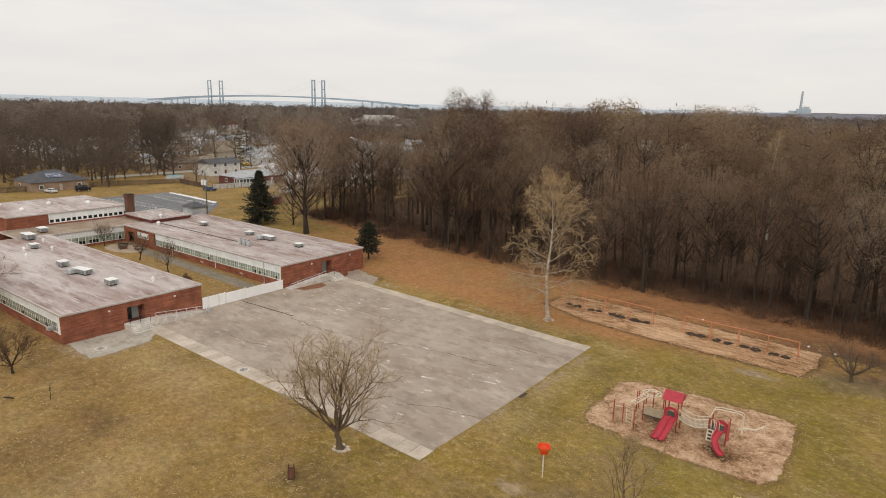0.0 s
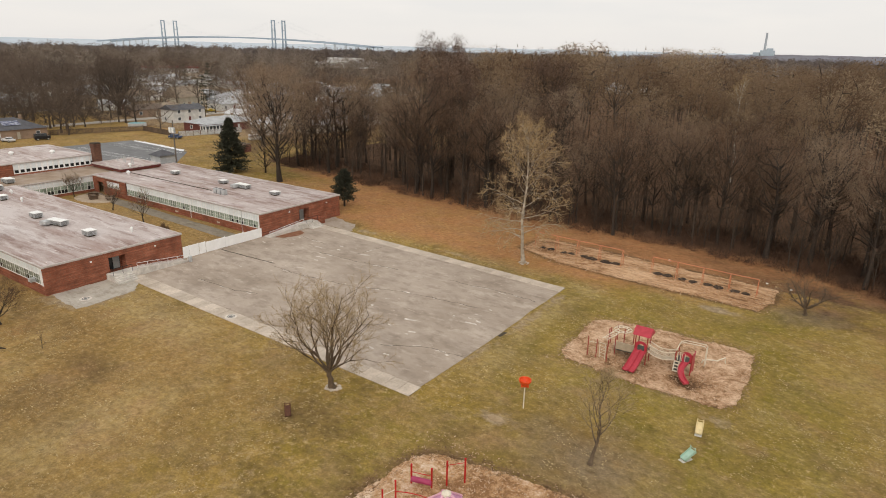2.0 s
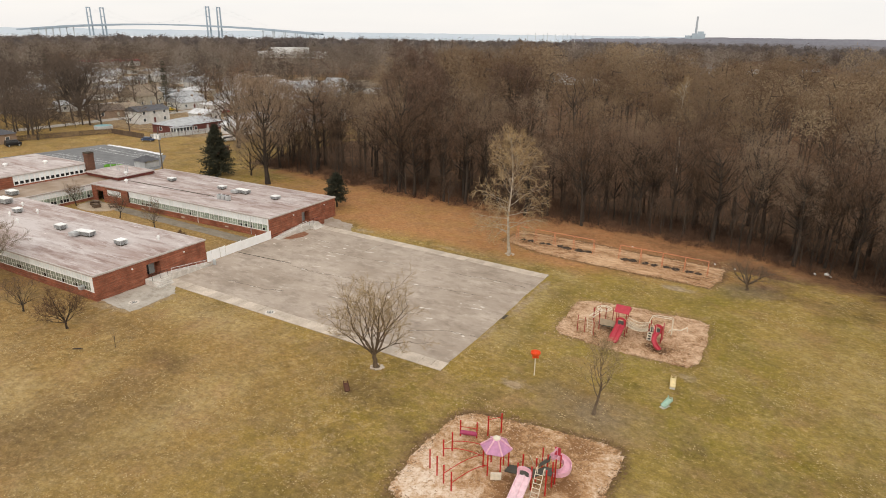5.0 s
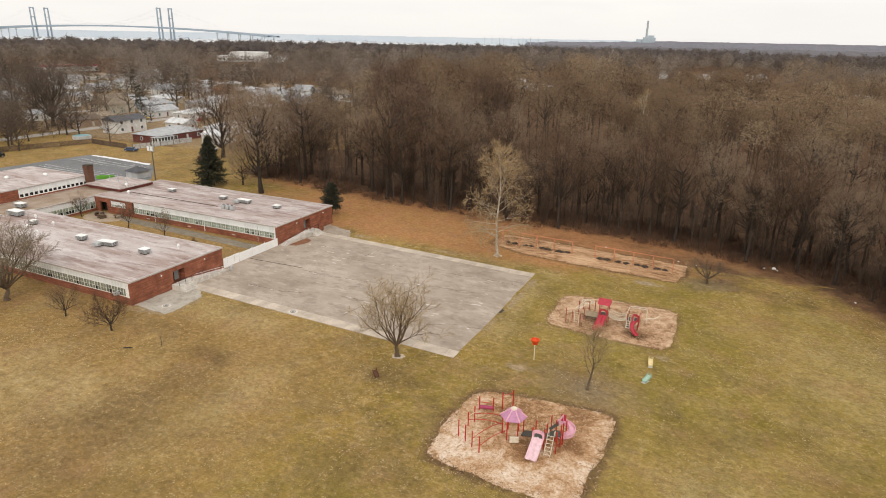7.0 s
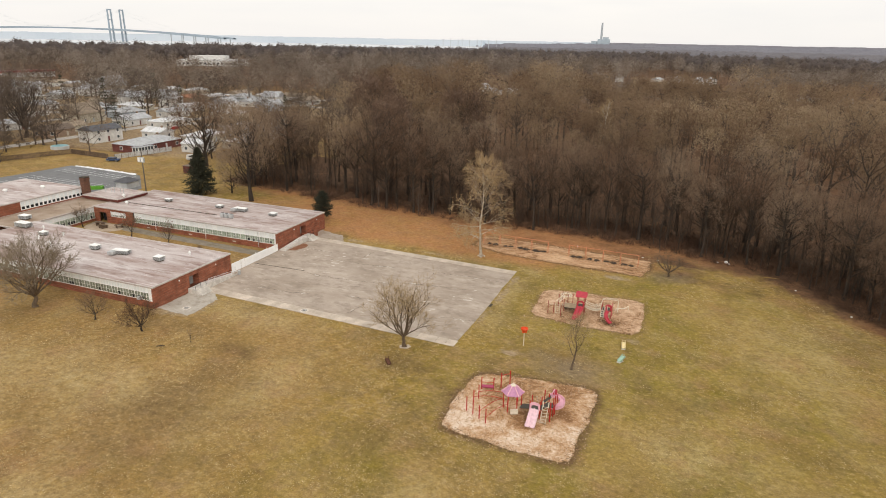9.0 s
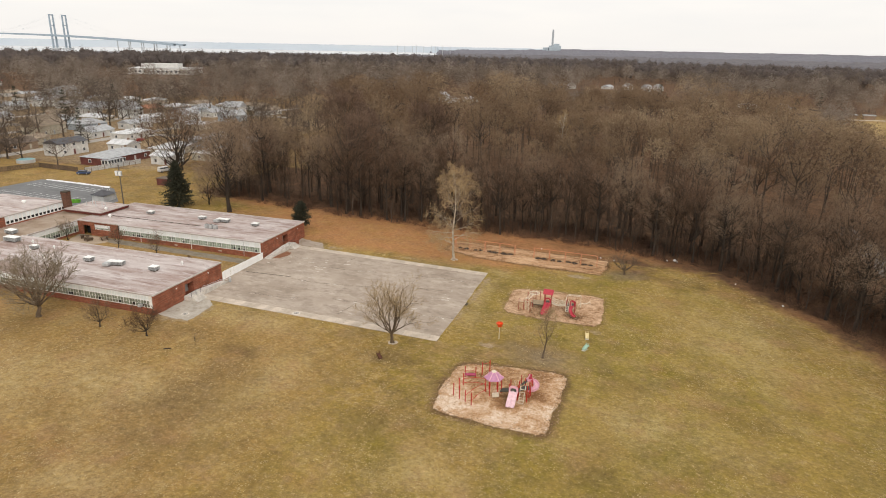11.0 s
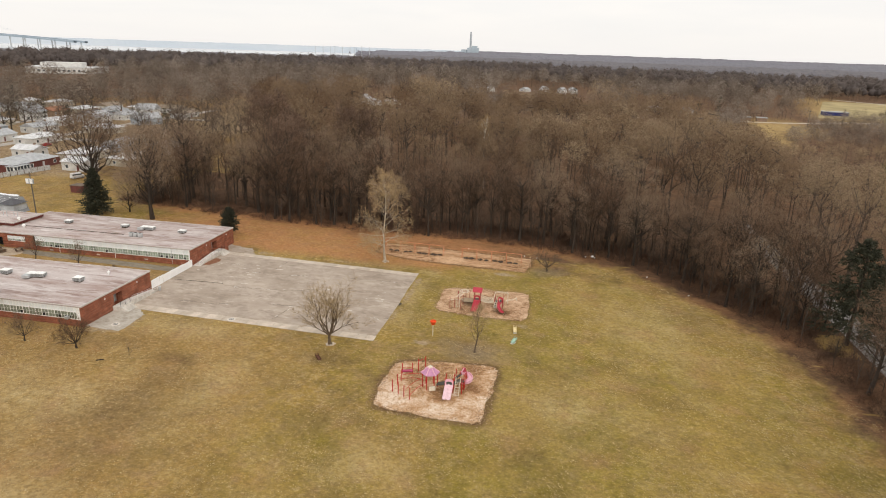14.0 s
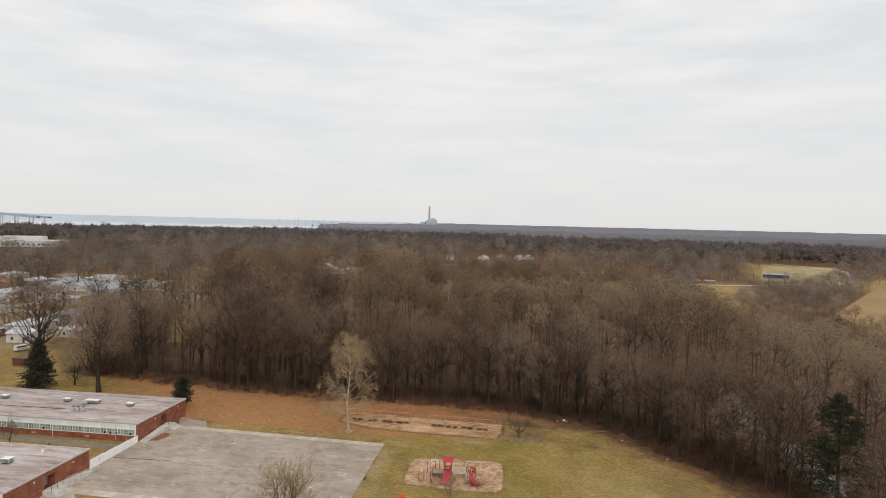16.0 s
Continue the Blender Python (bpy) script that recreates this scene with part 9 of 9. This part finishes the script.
def suspension_bridge(a, b, label):
    """Two towers at plan points a and b, a bowed deck that runs on past both, and hung cables."""
    ob = empty("suspension_bridge", Matrix(), label, "bridge", "twin bridges")
    A, B = Vector((*a, 0)), Vector((*b, 0))
    u = (B - A).normalized()
    n = Vector((-u.y, u.x, 0))
    span = (B - A).length
    for t in (A, B):
        tw = empty("tower", Matrix(), "", "")
        tw.parent = ob
        for s in (-1, 1):
            tube("leg", [t + n * 11 * s + Vector((0, 0, -2)), t + n * 10 * s + Vector((0, 0, 145))], [4.2, 3.2], M_STEEL, tw, 4)
        for z, h in ((142, 3.2), (100, 2.2), (56, 2.2)):
            tube("crossbeam", [t + n * 11 + Vector((0, 0, z)), t - n * 11 + Vector((0, 0, z))], h, M_STEEL, tw, 4)
        bm = bmesh.new()
        add_tube(bm, [t + Vector((0, 0, -2)), t + Vector((0, 0, 8))], 22, 8)
        part("pier", bm, M_PIER, tw)

    def deck_z(s):
        m = (s - span / 2) / span
        return 67 - 13.5 * m * m * 1.6 if abs(m) < 1.2 else 67 - 13.5 * 1.44 * 1.6 - (abs(m) - 1.2) * 52

    bm = bmesh.new()
    ss = np.linspace(-0.75 * span, 1.72 * span, 84)
    rows = []
    for s in ss:
        c = A + u * float(s)
        z = max(deck_z(float(s)), 14)
        rows.append([bm.verts.new(c + n * w + Vector((0, 0, z + k))) for w, k in ((-10, 0), (10, 0), (10, -6.5), (-10, -6.5))])
    for q, r in zip(rows, rows[1:]):
        for i in range(4):
            bm.faces.new((q[i], q[(i + 1) % 4], r[(i + 1) % 4], r[i]))
    part("deck", bm, M_STEEL, ob)
    for side in (-9.5, 9.5):
        pts = []
        for k in range(25):
            s = span * k / 24
            pts.append(A + u * s + n * side + Vector((0, 0, 70 + 74 * (2 * k / 24 - 1) ** 2)))
        tube("main_cable", pts, 0.16, M_STEEL, ob, 4)
        for q, sgn in ((A, -1), (B, 1)):
            tube("side_cable", [q + n * side + Vector((0, 0, 144)), q + u * sgn * span * 0.36 + n * side + Vector((0, 0, 62))], 0.12, M_STEEL, ob, 4)
    for s in list(np.linspace(-0.72 * span, -0.4 * span, 5)) + list(np.linspace(1.3 * span, 1.58 * span, 5)):
        c = A + u * float(s)
        tube("approach_pier", [c + Vector((0, 0, -2)), c + Vector((0, 0, max(deck_z(float(s)), 14) - 6))], 2.2, M_PIER, ob, 4)
    return ob


suspension_bridge((-2446, 2133), (-3203, 2042), "hazy blue-grey suspension bridge over the river")
suspension_bridge((-2437, 2190), (-3194, 2109), "second hazy blue-grey suspension bridge beside the first")


def build_distance():
    rng = np.random.default_rng(2)
    # wooded land out to the skyline and the far shore
    yaws = np.arange(-44, 84, 0.18)
    rs = np.geomspace(1500, 4850, 44)
    Yw, R = np.meshgrid(yaws, rs)
    x, y = 30 - R * np.sin(np.radians(Yw)), -70 + R * np.cos(np.radians(Yw))
    bumps = np.array([noise.noise((float(a) * 0.011, float(b) * 0.011, 3.0)) for a, b in zip(x.ravel(), y.ravel())]).reshape(x.shape)
    fine = rng.uniform(-1, 1, x.shape)
    z = 12 + 5 * bumps + 2.2 * fine
    z += 26 * smooth01(R, 2600, 4800) * (1 - 0.75 * smooth01(Yw, 4, 24))
    shore = 2050 + 450 * smooth01(-Yw, -44, -24) + 60 * np.sin(Yw * 0.7)
    bank = np.minimum(smooth01(Yw + 2.5 * bumps, 13, 22), smooth01(R, shore, shore + 130)) * (1 - smooth01(R, 4560, 4700))
    z = np.where(bank > 0.5, -4.0, z)
    z = np.where(R > 4700, 42 + 4 * bumps + 0.5 * fine, z)
    z = np.where(R < 1620, -3 + 0 * z, z)
    nx = len(yaws)
    i, j = np.meshgrid(np.arange(nx - 1), np.arange(len(rs) - 1))
    a = (j * nx + i).ravel()
    q = np.stack([a, a + 1, a + 1 + nx, a + nx], 1)
    me = bpy.data.meshes.new("distant_land")
    me.from_pydata(np.stack([x.ravel(), y.ravel(), z.ravel()], 1).tolist(), [], q.tolist())
    # air haze is put into these three colours, bluer and paler with distance
    me.materials.append(material("haze_tinted_winter_woods", (0.118, 0.111, 0.124), (0.145, 0.133, 0.14), scale=60, rough=0.95, fine=0.2, bump_scale=1.2))
    me.materials.append(material("haze_blue_far_shore", (0.46, 0.52, 0.58), (0.50, 0.55, 0.60), scale=300, rough=0.95, fine=0.05))
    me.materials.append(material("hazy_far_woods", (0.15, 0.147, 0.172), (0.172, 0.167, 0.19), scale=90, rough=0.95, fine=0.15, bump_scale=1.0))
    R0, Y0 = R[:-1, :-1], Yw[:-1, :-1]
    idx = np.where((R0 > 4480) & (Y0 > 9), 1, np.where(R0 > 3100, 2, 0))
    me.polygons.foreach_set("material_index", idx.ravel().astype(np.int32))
    tagged(new("distant_land", me), "wooded land coloured hazier towards a blue far shore", "distant woods", kind="stuff")
    bm = bmesh.new()
    ring = [polar(w, 1950) for w in range(14, 84, 5)] + [polar(w, 4760) for w in range(84, 13, -5)]
    bm.faces.new([bm.verts.new((px, py, 2.0)) for px, py in ring])
    bmesh.ops.triangulate(bm, faces=bm.faces[:])
    bmesh.ops.recalc_face_normals(bm, faces=bm.faces)
    for f in bm.faces:
        if f.normal.z < 0:
            f.normal_flip()
    # pale base colour carries the white sky's reflection on the water
    wm = material("sky_white_river_water", (0.5, 0.53, 0.55), (0.58, 0.6, 0.62), scale=200, rough=0.25, spec=0.8)
    tagged(part("water", bm, wm), "broad pale river under the white sky", "river", kind="structure")
    # power station, with distance haze put into its stack and cladding colours
    px, py = polar(8.35, 4420)
    ps = empty("power_station", Matrix.Translation((px, py, 30)), "hazy grey power station with one tall chimney", "power station")
    tube("smokestack", [(0, 0, -10), (0, 0, 134)], [8, 5.5], material("haze_paled_stack", (0.48, 0.52, 0.55), rough=0.9), ps, 10)
    bm = bmesh.new()
    add_box(bm, -20, 55, -20, 20, -10, 34)
    add_box(bm, 12, 45, -15, 15, 34, 46)
    add_box(bm, -60, -25, -15, 15, -10, 22)
    part("boiler_house", bm, material("hazy_blue_cladding", (0.46, 0.53, 0.58), (0.42, 0.49, 0.54), scale=20, rough=0.9), ps)
    for k in range(9):
        px, py = polar(17.2 + 0.55 * k + 0.1 * (k % 3), 3000)
        m = tube("mast", [(0, 0, 0), (0, 0, 38 + 4 * (k % 2))], 1.1, M_PIER, None, 5)
        m.location = (px, py, 8)
        tagged(m, "thin white mast among the far woods", "mast", "far masts")


build_distance()


build_village_trees()

# ---- tufts of dead grass and leaves on the lawn ----
def build_tufts():
    rng = np.random.default_rng(44)
    kinds = []
    for k in range(5):
        r2 = random.Random(800 + k)
        g = Geo()
        for _ in range(4):
            a = r2.uniform(0, 6.28)
            p = Vector((r2.gauss(0, 0.2), r2.gauss(0, 0.2), -0.01))
            g.blade(p, Vector((math.cos(a), math.sin(a), r2.uniform(0.1, 0.5))).normalized(), r2.uniform(0.1, 0.26), r2.uniform(0.07, 0.16), r2)
        v, f = g.arrays()
        kinds.append((v, f, 0))
    n = 80000
    x, y = rng.uniform(-75, 78, n), rng.uniform(-62, 62, n)
    clump = np.array([noise.noise((a * 0.13, b * 0.13, 0.5)) + 0.6 * noise.noise((a * 0.5, b * 0.5, 2.5)) for a, b in zip(x.tolist(), y.tolist())])
    pad = (x > -49) & (x < 0.2) & (y > -0.5) & (y < 35.5)
    beds = ((x > 7) & (x < 25.5) & (y > 15) & (y < 31)) | ((x > 5) & (x < 22) & (y > -21) & (y < -3.5)) | ((x > -13.5) & (x < 24.5) & (y > 44) & (y < 55.2))
    block = (x < -42) & (y > -10) & (y < 42)
    keep = (clump > -0.1 + 0.5 * rng.random(n)) & ((x > 10) | (y < 38)) & ~pad & ~beds & ~block & (y < edge_y(x) - 6)
    x, y = x[keep][:30000], y[keep][:30000]
    m = material("dead_grass_blades", (0.38, 0.28, 0.13), (0.46, 0.35, 0.18), scale=4, rough=0.95, fine=0.1, tint_attr="tint", per_object=0.25, tint_to=(0.56, 0.44, 0.25))
    joined("grass_tufts", kinds, x, y, rng.uniform(0.4, 0.95, len(x)), rng.uniform(0, 1, len(x)) ** 1.2, (m, m), "scattered tufts of dead straw-coloured grass", "grass", 45)


build_tufts()
